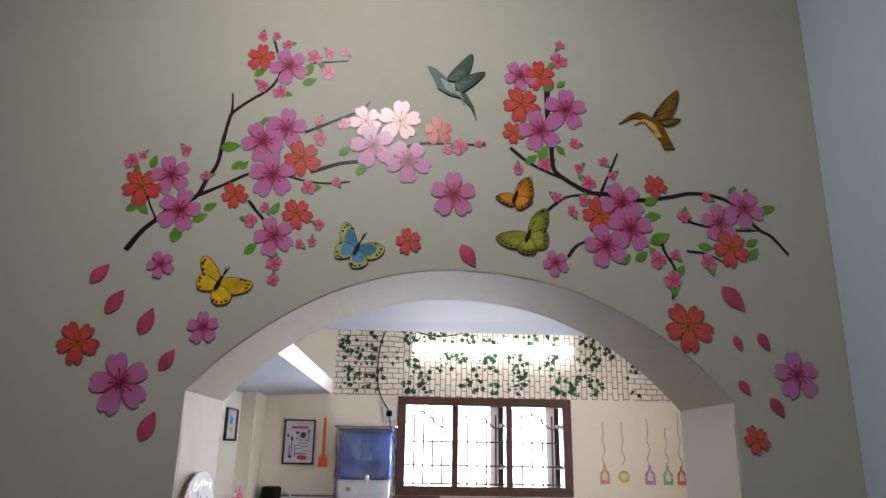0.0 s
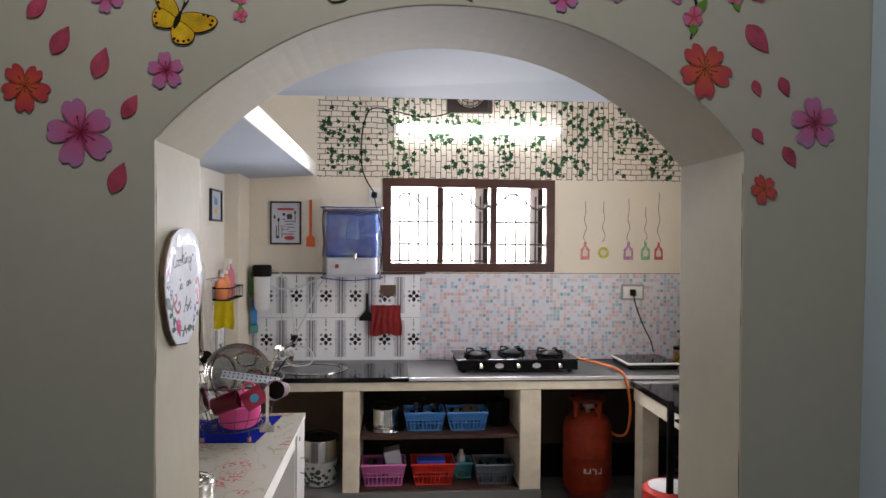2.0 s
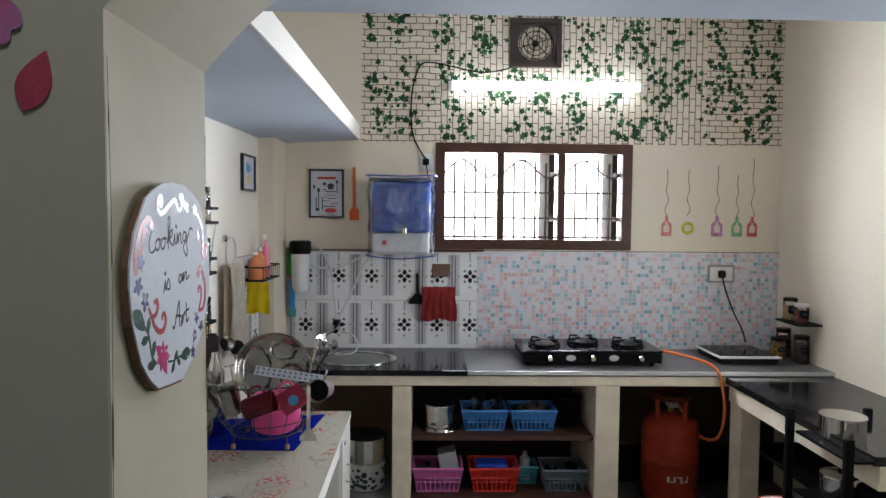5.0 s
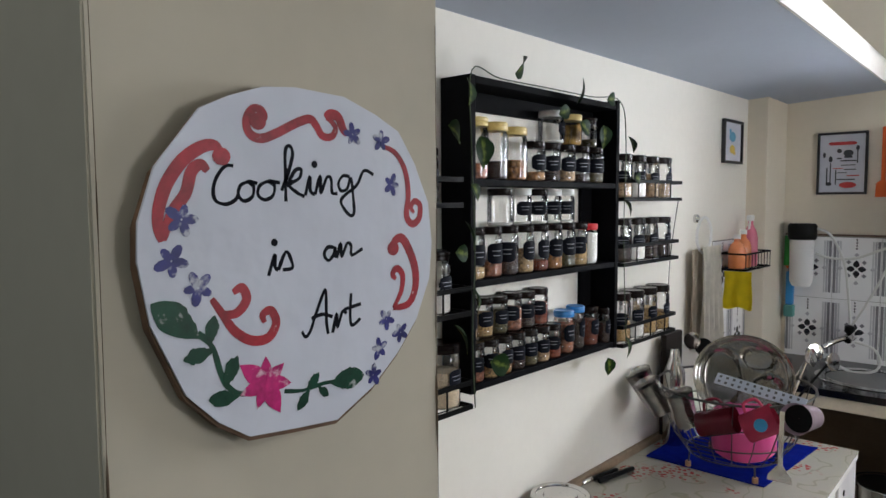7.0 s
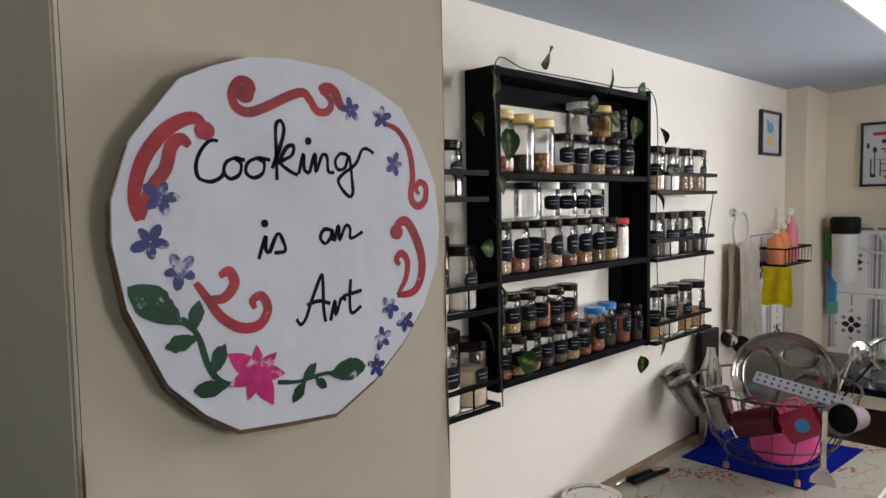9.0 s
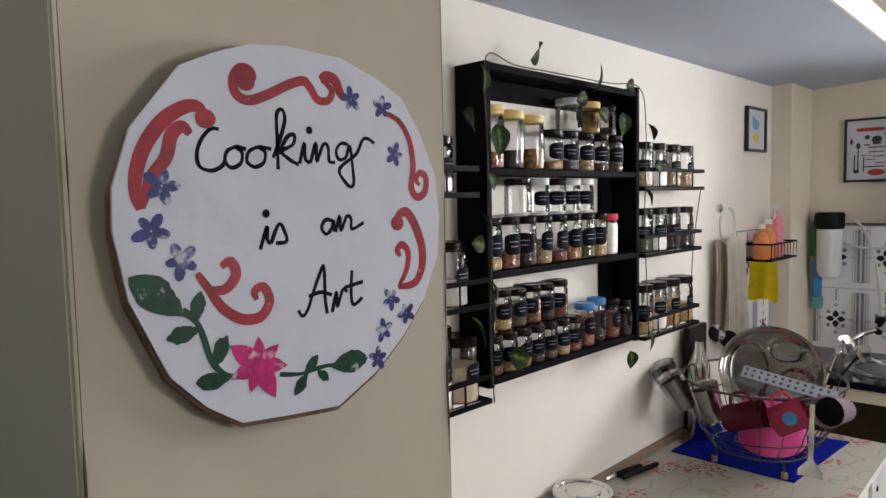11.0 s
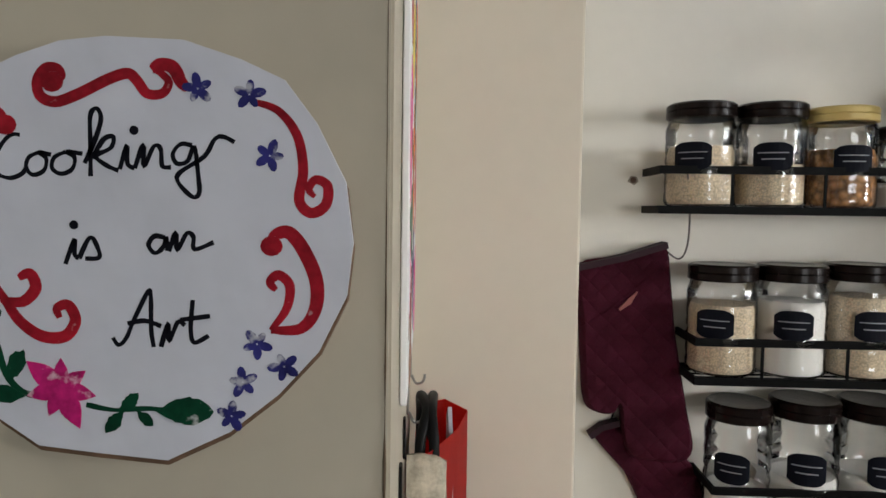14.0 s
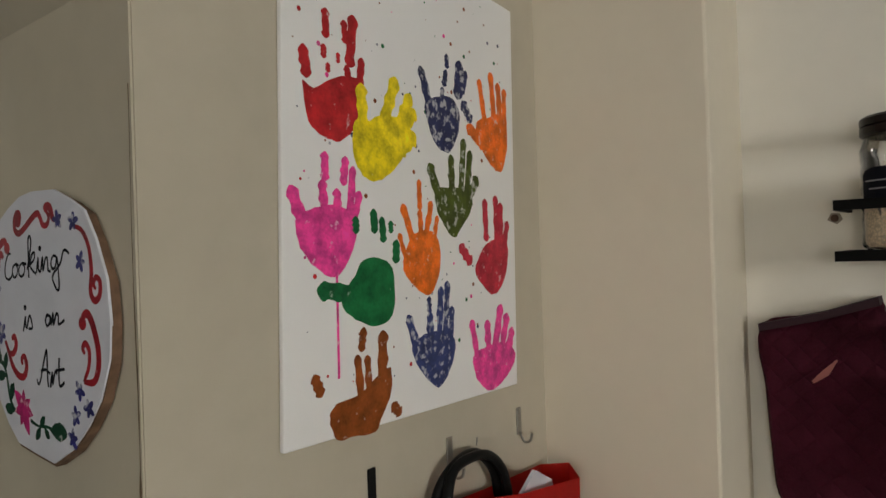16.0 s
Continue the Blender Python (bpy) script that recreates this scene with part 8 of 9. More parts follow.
def pot(name, label, m, r, h, lid=True, material=STEEL, cat="pot", handle=True, top=None):
    th = thing(name, label, cat, m)
    part("vessel", lathe([(r * 0.92, 0), (r, 0.008), (r, h * 0.96), (r * 1.04, h * 0.975), (r * 1.03, h)], 28), material, th, smooth=True)
    if lid:
        part("lid", lathe([(r * 1.03, h + 0.0006), (r * 1.02, h + 0.006), (r * 0.7, h + 0.014), (r * 0.2, h + 0.018), (r * 0.1, h + 0.018)], 28), top or material, th, smooth=True)
        part("lid_knob", lathe([(0.007, h + 0.0185), (0.012, h + 0.028), (0.006, h + 0.033)], 12), BLACKP, th, smooth=True)
    if handle:
        part("carry_handle", tube(smooth_line([(-r, 0, h * 0.78), (-r * 1.05, 0, h * 1.15), (0, -0.01, h * 1.38), (r * 1.05, 0, h * 1.15), (r, 0, h * 0.78)], 5), 0.004, 6), BLACKP, th)
    return th


pot("pressure_cooker", "steel pressure cooker standing on a plate on the shelf", pose(-0.655, 3.19, 0.513), 0.080, 0.125, top=BLACKM)
pot("steel_plate", "flat steel plate under the cooker", pose(-0.655, 3.19, 0.5055), 0.135, 0.0065, False, handle=False, cat="plate")
pot("steel_drum", "white printed storage drum with dark lid by the sink", pose(-1.075, 3.20, 0.160), 0.108, 0.145, False, mat("white_printed_drum", (0.62, 0.62, 0.60), 0.35, vary=0.2, scale=20), "drum", False)
pot("steel_drum", "printed steel drum with dark lid and wire handle", pose(-1.075, 3.20, 0.3065), 0.106, 0.140, True, STEEL, "drum", top=BLACKP)
bm = bmesh.new()
rl = random.Random(8)
for k in range(60):
    a, z, r = rl.uniform(math.pi, 2 * math.pi), rl.uniform(0.18, 0.292), rl.uniform(0.008, 0.018)
    if abs(z - 0.306) < 0.02:
        continue
    vs = [bm.verts.new(((0.1088) * math.cos(a + r * math.cos(q) / 0.108), 0.1088 * math.sin(a + r * math.cos(q) / 0.108), z + 0.8 * r * math.sin(q))) for q in [math.pi * 2 * i / 6 for i in range(6)]]
    bm.faces.new(vs)
tagged(obj("drum_print", bm, flat("dark_leaf_print", (0.05, 0.06, 0.07), 0.5), m=pose(-1.075, 3.20, 0)), "dark leaf print wrapped round the drums", "print", kind="stuff")
for x, r, h, g in ((-0.47, 0.022, 0.16, STEEL), (-0.43, 0.018, 0.19, BLACKP), (-0.36, 0.025, 0.15, STEEL), (-0.33, 0.016, 0.18, BLACKP)):
    th = thing("kitchen_tool", "upright kitchen tool standing in the blue basket", "utensil", pose(x, 3.22, 0.5105, 8, 6))
    part("tool_handle", lathe([(r * 0.6, 0), (r * 0.5, h * 0.7)], 10), g, th)
    part("tool_head", lathe([(r * 0.5, h * 0.7), (r, h * 0.8), (r, h * 0.95), (r * 0.4, h)], 12), g, th, smooth=True)
for i, (x, r) in enumerate(((-0.17, 0.05), (-0.10, 0.06))):
    th = thing("pot_lid", "steel pot lid lying in the blue basket", "lid", pose(x, 3.19, 0.60 + 0.012 * i, 25, 8 * i))
    part("lid_dome", lathe([(r, 0), (r * 0.95, 0.008), (r * 0.3, 0.018), (0.01, 0.02)], 20), STEEL, th, smooth=True)
    part("lid_knob", lathe([(0.006, 0.02), (0.011, 0.03), (0.006, 0.034)], 10), BLACKP, th)
rq = random.Random(21)
for bx, bz, n in ((-0.405, 0.575, 4), (-0.130, 0.575, 4), (-0.665, 0.255, 3), (0.045, 0.245, 5)):
    for k in range(n):
        r = rq.uniform(0.030, 0.045)
        th = thing("small_bowl", "small dark kitchen bowl piled in a plastic basket", "bowl", pose(bx - 0.085 + 0.17 * k / max(1, n - 1), 3.19 + rq.uniform(-0.03, 0.03), bz, rq.uniform(30, 75), rq.uniform(-30, 30), rq.uniform(0, 180)), "bowls in the baskets")
        bm = lathe([(r * 0.4, 0), (r * 0.8, r * 0.3), (r, r * 0.8), (r * 1.03, r * 0.82)], 18, caps=False)
        bm.faces.new([v for v in bm.verts if abs(v.co.z) < 1e-6])
        bmesh.ops.solidify(bm, geom=bm.faces[:], thickness=0.0015)
        part("bowl_shell", bm, (BLACKP, STEEL, GREYB)[k % 3], th, smooth=True)
pot("steel_pan", "dark pan stored at the back of the shelf", pose(0.09, 3.25, 0.5055), 0.075, 0.16, True, BLACKM, "pan", False)
tb = thing("plastic_tub", "grey translucent box standing in the pink basket", "box", pose(-0.60, 3.17, 0.30, 0, -12))
part("tub_body", cube(-0.05, -0.06, -0.08, 0.05, 0.06, 0.08, 0.004), mat("milky_plastic", (0.38, 0.38, 0.40), 0.35), tb)
tb = thing("steel_bottle", "steel cup lying in the pink basket", "cup", pose(-0.71, 3.16, 0.20, 14, -16))
part("cup_body", lathe([(0.03, 0), (0.036, 0.11)], 18), STEEL, tb, smooth=True)
tb = thing("blue_packet", "blue packet lying in the red basket", "packet", pose(-0.36, 3.16, 0.296))
part("packet_body", cube(-0.09, -0.06, -0.015, 0.09, 0.06, 0.02, 0.012), mat("blue_foil", (0.02, 0.06, 0.40), 0.3), tb)
tb = thing("spray_can", "pale spray can in the teal basket", "can", pose(-0.155, 3.25, 0.1735))
part("can_body", lathe([(0.026, 0), (0.028, 0.006), (0.028, 0.13), (0.015, 0.145), (0.012, 0.165)], 16), mat("pale_can", (0.45, 0.44, 0.42), 0.35), tb, smooth=True)

# ---- left table with oilcloth ----
OIL, nt, b = node_mat("floral_oilcloth", 0.22)
tc = nt.nodes.new("ShaderNodeTexCoord")
n1 = nt.nodes.new("ShaderNodeTexNoise")
n1.inputs["Scale"].default_value, n1.inputs["Detail"].default_value = 4.2, 2
n2 = nt.nodes.new("ShaderNodeTexVoronoi")
n2.inputs["Scale"].default_value = 58
r1 = nt.nodes.new("ShaderNodeMapRange")
r1.inputs["From Min"].default_value, r1.inputs["From Max"].default_value = 0.54, 0.58
r2 = nt.nodes.new("ShaderNodeMapRange")
r2.inputs["From Min"].default_value, r2.inputs["From Max"].default_value = 0.46, 0.36
mu = nt.nodes.new("ShaderNodeMath")
mu.operation = "MULTIPLY"
m1 = nt.nodes.new("ShaderNodeMix")
m1.data_type = "RGBA"
m1.inputs[6].default_value, m1.inputs[7].default_value = (0.37, 0.345, 0.29, 1), (0.36, 0.07, 0.065, 1)
n3 = nt.nodes.new("ShaderNodeTexWave")
n3.inputs["Scale"].default_value, n3.inputs["Distortion"].default_value, n3.inputs["Detail"].default_value, n3.inputs["Detail Scale"].default_value = 3.2, 14, 2, 1.6
r3 = nt.nodes.new("ShaderNodeMapRange")
r3.inputs["From Min"].default_value, r3.inputs["From Max"].default_value = 0.965, 0.995
r3.inputs["To Max"].default_value = 0.6
m2 = nt.nodes.new("ShaderNodeMix")
m2.data_type = "RGBA"
m2.inputs[7].default_value = (0.25, 0.24, 0.17, 1)
for s_, d_ in ((tc.outputs["Object"], n1.inputs["Vector"]), (tc.outputs["Object"], n2.inputs["Vector"]), (tc.outputs["Object"], n3.inputs["Vector"]), (n1.outputs["Fac"], r1.inputs["Value"]), (n2.outputs["Distance"], r2.inputs["Value"]),
               (r1.outputs[0], mu.inputs[0]), (r2.outputs[0], mu.inputs[1]), (mu.outputs[0], m1.inputs[0]), (n3.outputs["Fac"], r3.inputs["Value"]), (r3.outputs[0], m2.inputs[0]), (m1.outputs[2], m2.inputs[6]), (m2.outputs[2], b.inputs["Base Color"])):
    nt.links.new(s_, d_)
TZ = 0.730
tab = thing("side_table", "long white side table with floral oilcloth top", "table")
TXF, TY0, TY1 = -1.105, 0.75, 2.705
bm = slab2d([(-1.783, TY0), (TXF, TY0), (TXF, TY1), (-1.718, TY1)], 0, 0.026)
for v in bm.verts:
    v.co = Vector((v.co.x, v.co.z, TZ - v.co.y))
part("tabletop", bm, EDGEW, tab)
bm = slab2d([(-1.782, TY0 + 0.001), (TXF + 0.002, TY0 + 0.001), (TXF + 0.002, TY1 + 0.002), (-1.717, TY1 + 0.002)], 0, 0.0022)
for v in bm.verts:
    v.co = Vector((v.co.x, v.co.z, TZ + 0.0024 - v.co.y))
part("oilcloth", bm, OIL, tab, "white oilcloth with red flowers")
part("apron", cube(TXF - 0.03, TY0 + 0.02, TZ - 0.10, TXF - 0.012, TY1 - 0.32, TZ - 0.027), EDGEW, tab)
for y in (TY0 + 0.03, 1.50, 2.36, TY1 - 0.055):
    part("side_panel", cube(-1.70, y, FLOOR, TXF - 0.011 if y > 2.3 else TXF - 0.03, y + 0.022, TZ - 0.0265, 0.002), EDGEW, tab)
door = part("door", cube(TXF - 0.0105, 2.384, FLOOR + 0.03, TXF - 0.001, TY1 - 0.03, TZ - 0.03, 0.002), mat("white_laminate_door", (0.72, 0.70, 0.68), 0.35, vary=0.08, scale=7), tab)
part("handle", tube(smooth_line([(TXF, 2.50, 0.46), (TXF + 0.022, 2.50, 0.465), (TXF + 0.022, 2.50, 0.535), (TXF, 2.50, 0.54)], 4), 0.004, 8), STEEL, door, "steel bow handle")
part("lock", lathe([(0.010, 0), (0.010, 0.003)], 12, m=pose(TXF - 0.001, 2.46, 0.655, 0, 90)), BLACKP, door)
structure("table_batten", cube(0.45, -0.020, TZ + 0.003, 2.41, -0.001, TZ + 0.028, 0.002), mat("worn_wood_batten", (0.24, 0.17, 0.11), 0.6, vary=0.25, scale=20), "worn wooden batten along the wall", "trim", LEFT_M)
th = thing("red_box", "red box on the low shelf of the table", "box", pose(-1.36, 1.80, 0.35))
part("box_body", cube(-0.10, -0.12, -0.02, 0.10, 0.12, 0.10, 0.005), RED, th)
part("box_shelf", cube(-0.40, -0.45, -0.042, 0.125, 0.34, -0.021), EDGEW, th)

T0 = TZ + 0.0026
mat_ = thing("drying_mat", "royal blue drying mat on the table", "mat")
bm = slab2d([(-1.680, 2.150), (-1.275, 2.140), (-1.225, 2.640), (-1.665, 2.560)], 0, 0.004)
for v in bm.verts:
    v.co = Vector((v.co.x, v.co.z, T0 + v.co.y))
part("mat_cloth", bm, mat("royal_blue_mat", (0.003, 0.010, 0.17), 0.9, vary=0.25, scale=30, fine=500, bump=0.5, spec=0.03), mat_)

# dish rack
DRC = Vector((-1.415, 2.270))
WIRE = mat("steel_wire", (0.10, 0.095, 0.09), 0.3, metal=1.0)
dr = thing("dish_rack", "oval steel wire dish rack on the blue mat", "dish rack", pose(DRC.x, DRC.y, T0 + 0.0042))


def oval(rx, ry, z, n=32):
    return [(rx * math.cos(2 * math.pi * i / n), ry * math.sin(2 * math.pi * i / n), z) for i in range(n)]


for rx, ry, z, r in ((0.150, 0.165, 0.052, 0.0028), (0.195, 0.215, 0.115, 0.0026), (0.228, 0.252, 0.195, 0.0026), (0.252, 0.272, 0.285, 0.0045)):
    part("hoop", tube(oval(rx, ry, z), r, 6, closed=True), WIRE, dr, smooth=True)
for k in range(20):
    a = 2 * math.pi * k / 20
    part("rib", tube([(rx * math.cos(a), ry * math.sin(a), z) for rx, ry, z in ((0.150, 0.165, 0.052), (0.195, 0.215, 0.115), (0.228, 0.252, 0.195), (0.252, 0.272, 0.285))], 0.0019, 5), WIRE, dr)
for k in range(9):
    y = -0.14 + 0.035 * k
    w = 0.15 * math.sqrt(max(0.05, 1 - (y / 0.165) ** 2))
    part("floor_wire", tube([(-w, y, 0.052), (w, y, 0.052)], 0.002, 5), WIRE, dr)
for a in (0.7, 2.4, 3.9, 5.5):
    foot = part("leg", tube([(0.150 * math.cos(a), 0.165 * math.sin(a), 0.052), (0.155 * math.cos(a), 0.17 * math.sin(a), 0.002)], 0.003, 6), WIRE, dr)
    part("foot_cap", lathe([(0.010, 0.0), (0.010, 0.018)], 10, m=pose(0.155 * math.cos(a), 0.17 * math.sin(a), 0)), mat("tan_rubber", (0.35, 0.20, 0.12), 0.6), foot)

RB = T0 + 0.0042


def tumbler(m, r0, r1, h, material, label, name="steel_tumbler"):
    th = thing(name, label, "tumbler", m, "drying tumblers")
    bm = lathe([(r0, 0), (r0 + (r1 - r0) * 0.3, h * 0.3), (r0 + (r1 - r0) * 0.34, h * 0.33), (r0 + (r1 - r0) * 0.66, h * 0.66), (r0 + (r1 - r0) * 0.70, h * 0.69), (r1, h * 0.98), (r1 + 0.0015, h)], 22, caps=False)
    bm.faces.new([v for v in bm.verts if abs(v.co.z) < 1e-6])
    bmesh.ops.solidify(bm, geom=bm.faces[:], thickness=0.0012)
    part("tumbler_wall", bm, material, th, smooth=True)
    # black disc across the wall stands in for shade within the tumbler
    part("inside", lathe([(0.001, h * 0.80), (r0 + (r1 - r0) * 0.8 - 0.0022, h * 0.80)], 20, caps=False), BLACKP, th, "shaded inside")
    return th


def along(a, b):
    """Local z runs from a towards b."""
    a, b = Vector(a), Vector(b)
    return Matrix.Translation(a) @ (b - a).to_track_quat("Z", "Y").to_matrix().to_4x4()


for base, mouth in (((-1.712, 2.10, 1.080), (-1.660, 2.15, 0.948)), ((-1.650, 2.03, 1.062), (-1.592, 2.08, 0.935)), ((-1.530, 2.02, 1.066), (-1.497, 2.06, 0.915))):
    tumbler(along(mouth, base), 0.036, 0.047, 0.118, STEEL, "shiny ribbed steel tumbler tilted on the rack")
tumbler(along((-1.150, 2.17, 0.985), (-1.165, 2.05, 1.006)), 0.036, 0.046, 0.13, mat("lilac_enamel", (0.46, 0.36, 0.40), 0.25, vary=0.1), "lilac tumbler with shaded inside on the rack")
# compartment plate standing on edge
pl = thing("compartment_plate", "oval steel compartment plate standing in the rack", "plate", pose(-1.398, 2.305, 1.040, 72, 0, 22))


def pressed(x, y):
    """Depth of the three pressed compartments at a place on the plate."""
    deep = 0.0
    for cx, cy, rx, ry in ((-0.068, -0.004, 0.066, 0.108), (0.052, 0.070, 0.056, 0.040), (0.078, -0.040, 0.056, 0.052)):
        q = math.hypot((x - cx) / rx, (y - cy) / ry)
        u = min(1.0, max(0.0, (1.0 - q) / 0.16))
        deep = max(deep, u * u * (3 - 2 * u))
    return deep


bm = bmesh.new()
rows = []
for i in range(27):
    rr = 0.002 + 0.172 * i / 26
    lift = 0.010 * max(0.0, (rr - 0.150) / 0.012) if rr < 0.162 else 0.010 + 0.004 * (rr - 0.162) / 0.012
    row = []
    for k in range(60):
        x, y = 0.95 * rr * math.cos(2 * math.pi * k / 60), 0.86 * rr * math.sin(2 * math.pi * k / 60)
        row.append(bm.verts.new((x, y, lift - 0.014 * pressed(x, y))))
    rows.append(row)
for p_, q_ in zip(rows, rows[1:]):
    for k in range(60):
        bm.faces.new((p_[k], p_[(k + 1) % 60], q_[(k + 1) % 60], q_[k]))
bm.faces.new(rows[0])
bmesh.ops.solidify(bm, geom=bm.faces[:], thickness=0.0012)
part("plate_dish", bm, mat("dull_steel", (0.44, 0.425, 0.39), 0.12, metal=1.0, vary=0.15, scale=9, fine=120, bump=0.03), pl, smooth=True)
pot("pink_bowl", "bright pink plastic bowl in the dish rack", pose(-1.365, 2.225, RB + 0.085, 15, 0, 0), 0.102, 0.115, False, mat("hot_pink_plastic", (0.66, 0.08, 0.27), 0.35, vary=0.1), "bowl", False)


def mug(m, r, h, material, label):
    th = thing("mug", label, "mug", m, "drying mugs")
    bm = lathe([(r * 0.95, 0), (r, 0.005), (r, h)], 24, caps=False)
    bm.faces.new([v for v in bm.verts if abs(v.co.z) < 1e-6])
    bmesh.ops.solidify(bm, geom=bm.faces[:], thickness=0.003)
    part("mug_wall", bm, material, th, smooth=True)
    part("mug_handle", tube(smooth_line([(r, 0, h * 0.25), (r + 0.028, 0, h * 0.35), (r + 0.028, 0, h * 0.7), (r, 0, h * 0.8)], 5), 0.005, 8), material, th, smooth=True)
    return th


mug(along((-1.442, 2.02, 0.937), (-1.326, 2.02, 0.978)) @ pose(0, 0, 0, 0, 0, 90), 0.042, 0.118, mat("maroon_ceramic", (0.16, 0.015, 0.03), 0.2, vary=0.15), "maroon mug lying on the dish rack")
mug(along((-1.302, 2.02, 0.952), (-1.219, 2.04, 1.001)) @ pose(0, 0, 0, 0, 0, 90), 0.045, 0.10, mat("rose_ceramic", (0.50, 0.06, 0.12), 0.2, vary=0.15), "rose red mug with a blue motif on the rack")
th = thing("blue_motif_tag", "round blue flower tag on the mug", "tag", pose(-1.247, 1.985, 0.985, 70, 0, 0))
part("tag_disc", lathe([(0.020, 0), (0.020, 0.003)], 16), mat("turquoise_glaze", (0.03, 0.22, 0.42), 0.25), th)
gr = thing("grater", "white perforated plastic grater lying across the rack", "grater", pose(-1.295, 2.13, 1.050, 52, 7, -4))
bm = bmesh.new()
box(bm, -0.14, -0.019, 0, 0.14, 0.019, 0.004)
part("grater_plate", bm, mat("pale_blue_plastic", (0.50, 0.55, 0.62), 0.4), gr)
bm = bmesh.new()
for i in range(12):
    for j in range(2):
        box(bm, -0.13 + 0.022 * i, -0.013 + 0.018 * j, 0.0042, -0.122 + 0.022 * i, -0.005 + 0.018 * j, 0.0055)
part("grater_teeth", bm, STEELG, gr)
for i, (x, y, a, l) in enumerate(((-1.60, 2.52, -20, 0.20), (-1.55, 2.55, -35, 0.19), (-1.30, 2.56, 25, 0.20), (-1.24, 2.52, 38, 0.18), (-1.27, 2.50, 15, 0.17))):
    th = thing("ladle", "steel ladle with black handle leaning in the rack", "ladle", pose(x, y, 0.99, 12, a, 20 * i), "ladles in the rack")
    part("ladle_handle", tube([(0, 0, -0.10), (0, 0, l * 0.55)], 0.0045, 8), BLACKP if i % 2 else STEEL, th)
    part("ladle_bowl", lathe([(0.004, -0.012), (0.025, 0.0), (0.034, 0.016), (0.030, 0.017)], 18, m=pose(0, 0, l * 0.55 + 0.02, 70)), STEEL if i != 1 else BLACKP, th, smooth=True)
for i, x in enumerate((-1.188,)):
    th = thing("fork", "steel cutlery hooked over the rim of the rack", "cutlery", pose(x, 1.985 + 0.06 * i, 1.03, 4, 180 + 6 * i), "cutlery on the rack")
    part("cutlery_handle", cube(-0.007, -0.0015, -0.01, 0.007, 0.0015, 0.15, 0.001), STEEL, th)
    part("cutlery_end", slab2d([(-0.007, 0.15), (-0.032, 0.182), (-0.034, 0.20), (0.034, 0.20), (0.032, 0.182), (0.007, 0.15)], -0.0012, 0.0012), STEEL, th)
bd = thing("chopping_board", "dark chopping board, widened for the shade behind the rack", "board", LEFT_M)
# board drawn larger so its dark colour also covers the wall shade
part("board_panel", cube(2.05, -0.045, TZ + 0.03, 2.20, -0.022, 1.15, 0.004), mat("dark_board", (0.022, 0.017, 0.015), 0.5, spec=0.1), bd)
pd = thing("steel_jug", "tall ribbed clear bottle behind the rack", "bottle", lw(2.06, 0.075, T0))
part("bottle_wall", lathe([(0.035, 0), (0.040, 0.01), (0.040, 0.28), (0.020, 0.34), (0.016, 0.37)], 18), STEEL, pd, smooth=True)
wire = cable("hanging_string", "thin grey strings hanging from the far rack", [(2.02, -0.095, 1.66), (2.04, -0.06, 1.45), (2.09, -0.03, 1.22), (2.11, -0.03, 1.15)], 0.0016, LEFT_M, WIRE)

for x, y, r, h, word in ((-1.375, 1.40, 0.092, 0.080, "round steel tin with a stepped shiny lid"), (-1.665, 1.53, 0.085, 0.068, "round steel bowl with a shiny lid by the wall")):
    tin = thing("steel_container", word, "tin", pose(x, y, T0))
    part("vessel", lathe([(r * 0.90, 0), (r * 0.97, 0.006), (r, 0.02), (r, h * 0.45), (r * 0.985, h * 0.5), (r, h * 0.55), (r, h)], 40), STEEL, tin, smooth=True)
    part("lid", lathe([(r * 1.03, h - 0.018), (r * 1.04, h + 0.002), (r * 1.0, h + 0.006), (r * 0.86, h + 0.006), (r * 0.83, h + 0.002), (r * 0.60, h + 0.002), (r * 0.56, h + 0.007), (r * 0.2, h + 0.009), (0.002, h + 0.009)], 40, caps=False), STEEL, tin, smooth=True)
for i in range(2):
    th = thing("marker_pen", "black capped pen lying on the table", "pen", pose(-1.712 + 0.035 * i, 1.86 + 0.05 * i, T0 + 0.0095, 90, 0, -12))
    part("pen_barrel", lathe([(0.006, -0.09), (0.0085, -0.08), (0.0085, 0.04)], 12), BLACKP, th, smooth=True)
    part("pen_cap", lathe([(0.0092, 0.0405), (0.0092, 0.085), (0.006, 0.09)], 12), BLACKP if i else STEEL, th, smooth=True)

# ---- by the side counter: bin, stand, small jars ----
bn = thing("waste_bin", "white plastic bin with a red swing lid", "bin", pose(0.862, 2.29, FLOOR))
part("bin_body", lathe([(0.10, 0), (0.105, 0.01), (0.135, 0.34)], 28), mat("white_bin_plastic", (0.70, 0.69, 0.67), 0.4, vary=0.12, scale=6), bn, smooth=True)
part("bin_lid", lathe([(0.142, 0.325), (0.146, 0.33), (0.146, 0.375), (0.130, 0.395)], 28), mat("red_bin_lid", (0.60, 0.04, 0.03), 0.35), bn, smooth=True)
part("lid_flap", lathe([(0.118, 0.3955), (0.05, 0.410), (0.01, 0.412)], 28), LIDW, bn, smooth=True)
sd = thing("vessel_stand", "black metal stand with steel vessels beside the counter", "stand")
for x, y in ((0.815, 2.19), (0.815, 1.79), (1.15, 2.19), (1.15, 1.79)):
    part("post", cube(x - 0.016, y - 0.012, FLOOR, x + 0.016, y + 0.012, 0.90, 0.003), BLACKM, sd)
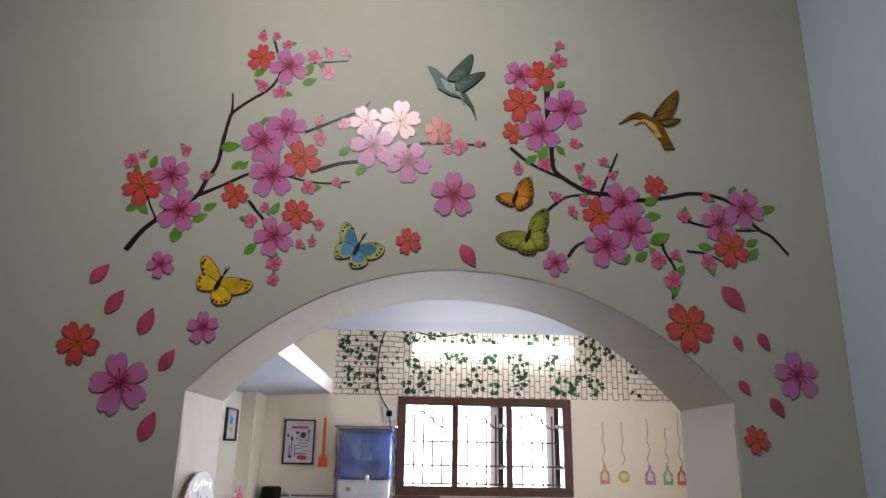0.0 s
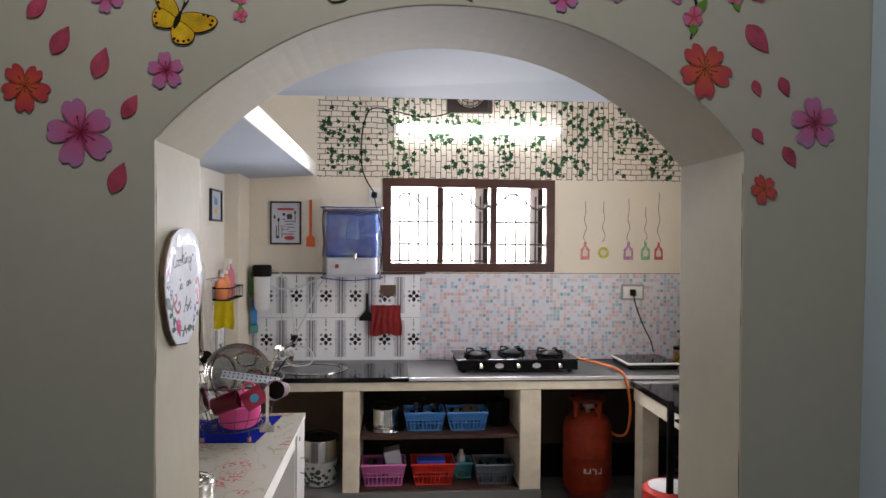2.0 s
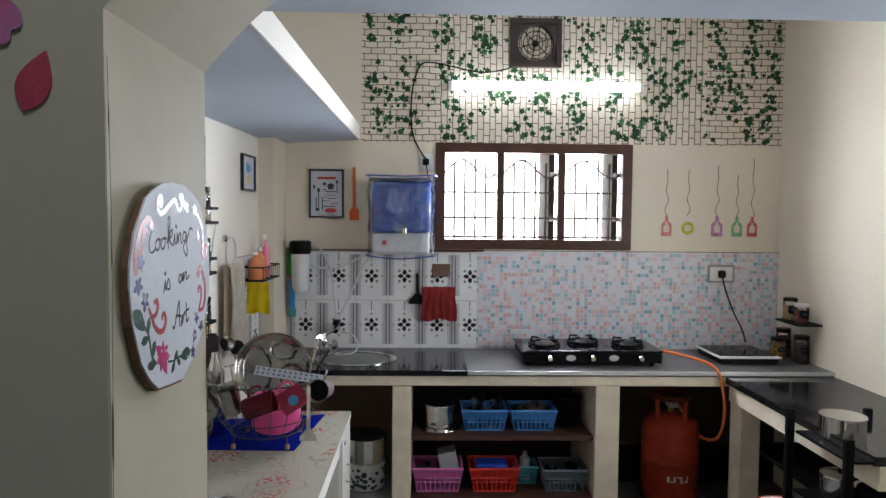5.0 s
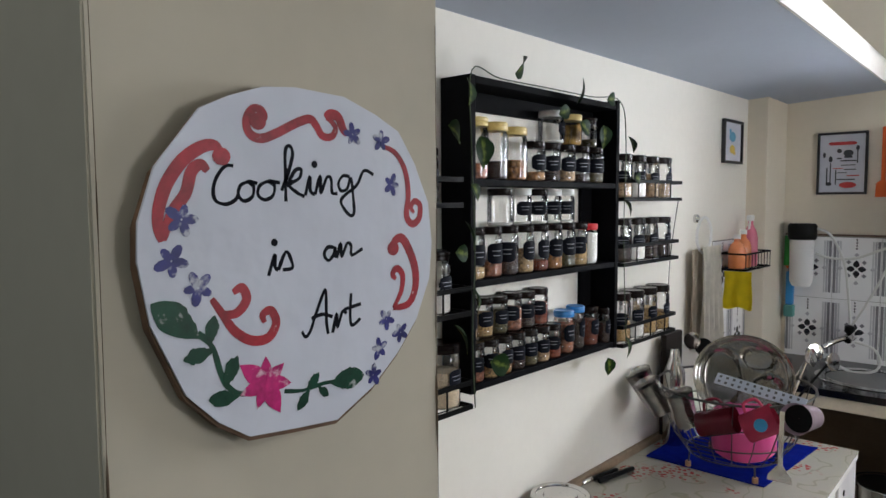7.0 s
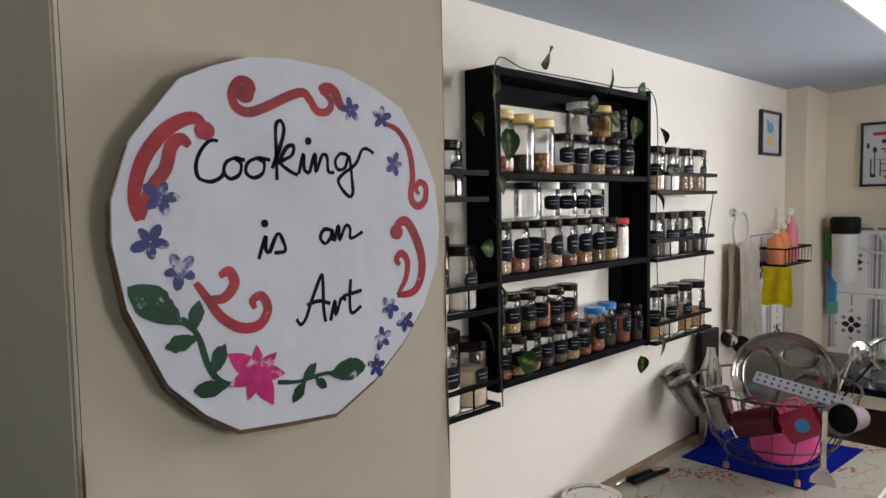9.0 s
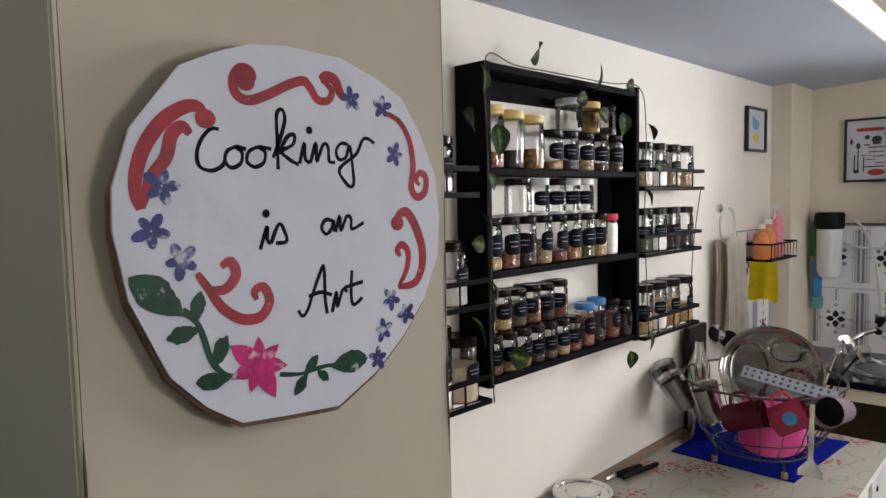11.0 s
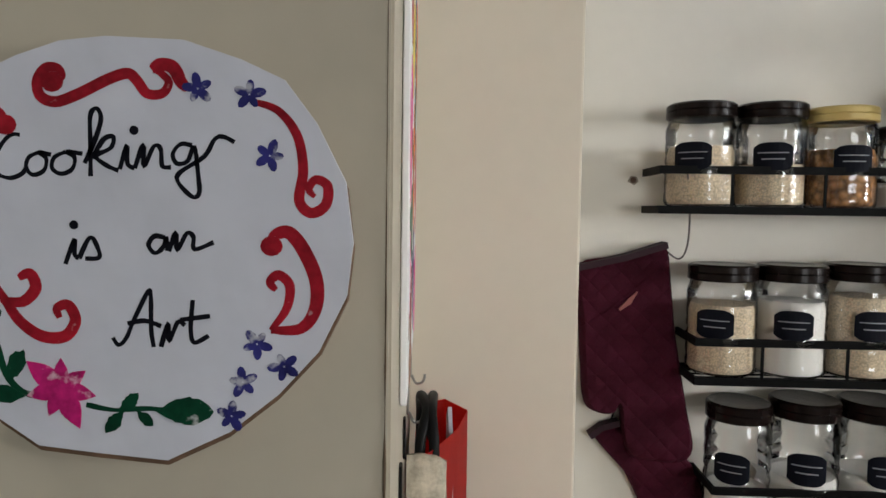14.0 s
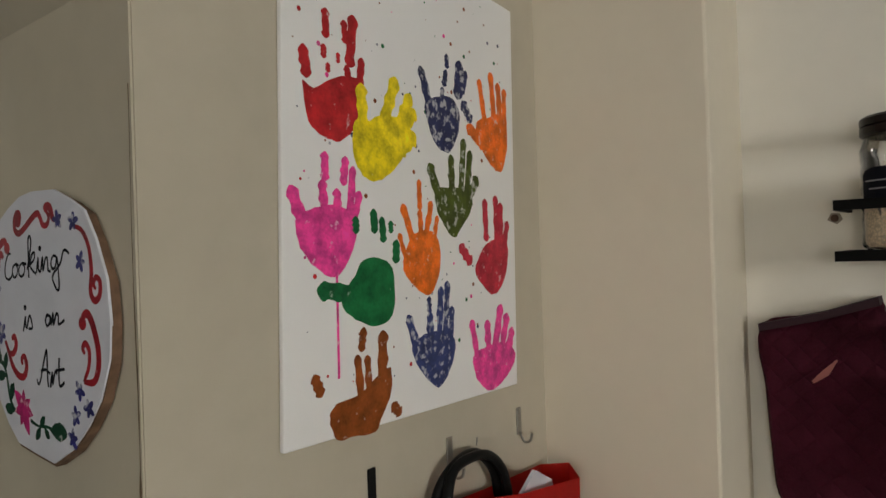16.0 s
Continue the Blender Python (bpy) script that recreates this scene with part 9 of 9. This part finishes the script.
for z in (0.30, 0.55, 0.8):
    part("stand_shelf", cube(0.832, 1.803, z, 1.133, 2.177, z + 0.01), BLACKM, sd)
for z, r in ((0.311, 0.08), (0.561, 0.075), (0.811, 0.085)):
    pot("steel_pot", "small steel pot on the black stand", pose(0.96, 2.06, z), r, 0.10, z < 0.8, STEEL, "pot", False)
rwm = pose(RIGHT, 0, 0, 0, 0, -90)
shl = thing("small_shelf", "small black wall shelf with tins over the counter", "shelf", rwm)
part("shelf_plate", cube(-3.35, -0.14, 1.10, -3.10, -0.001, 1.112, 0.002), BLACKM, shl)
for i, (y, h) in enumerate(((3.30, 0.13), (3.18, 0.11))):
    jar(pose(1.41, y, 1.1125), 0.04, h, "white" if i else "dark", "spice" if i else "dal", 0.8, group="tins by the hot plate")
for i, (x, y, h) in enumerate(((1.36, 3.33, 0.13), (1.44, 3.22, 0.16), (1.44, 3.42, 0.17))):
    jar(pose(x, y, TOP - 0.0028), 0.042, h, "dark", ("honey", "seed", "spice")[i], 0.9, group="tins by the hot plate")

# ---- floor ----
rg = thing("striped_rug", "striped cotton floor rug by the sink", "rug")
cols = ((0.30, 0.22, 0.15), (0.42, 0.07, 0.04), (0.50, 0.44, 0.34), (0.50, 0.16, 0.03), (0.06, 0.05, 0.06), (0.45, 0.38, 0.28))
for i in range(9):
    y0 = 2.50 + 0.058 * i
    x1 = -0.845 - 0.048 * (8 - i)
    if x1 < -1.20:
        continue
    part("rug_stripe", cube(-1.24, y0, FLOOR + 0.0005, x1 + 0.012 * (i % 2), y0 + 0.0575, FLOOR + 0.006, 0.001), mat(f"rug_stripe_{i % 6}", cols[i % 6], 0.95, vary=0.3, scale=40, fine=300, bump=0.5), rg)
tb_ = cube(-0.298, -0.298, -0.0045, 0.298, 0.298, 0.0, 0.001)
t1 = obj("tmp", tb_, FLOORT)
FT = t1.data
bpy.data.objects.remove(t1)
for i in range(-4, 4):
    for j in range(-7, 7):
        t = new("floor_tile", FT)
        t.parent = floor
        t.location = (-0.26 + 0.3 + 0.6 * i, 0.02 + 0.6 * j, FLOOR)
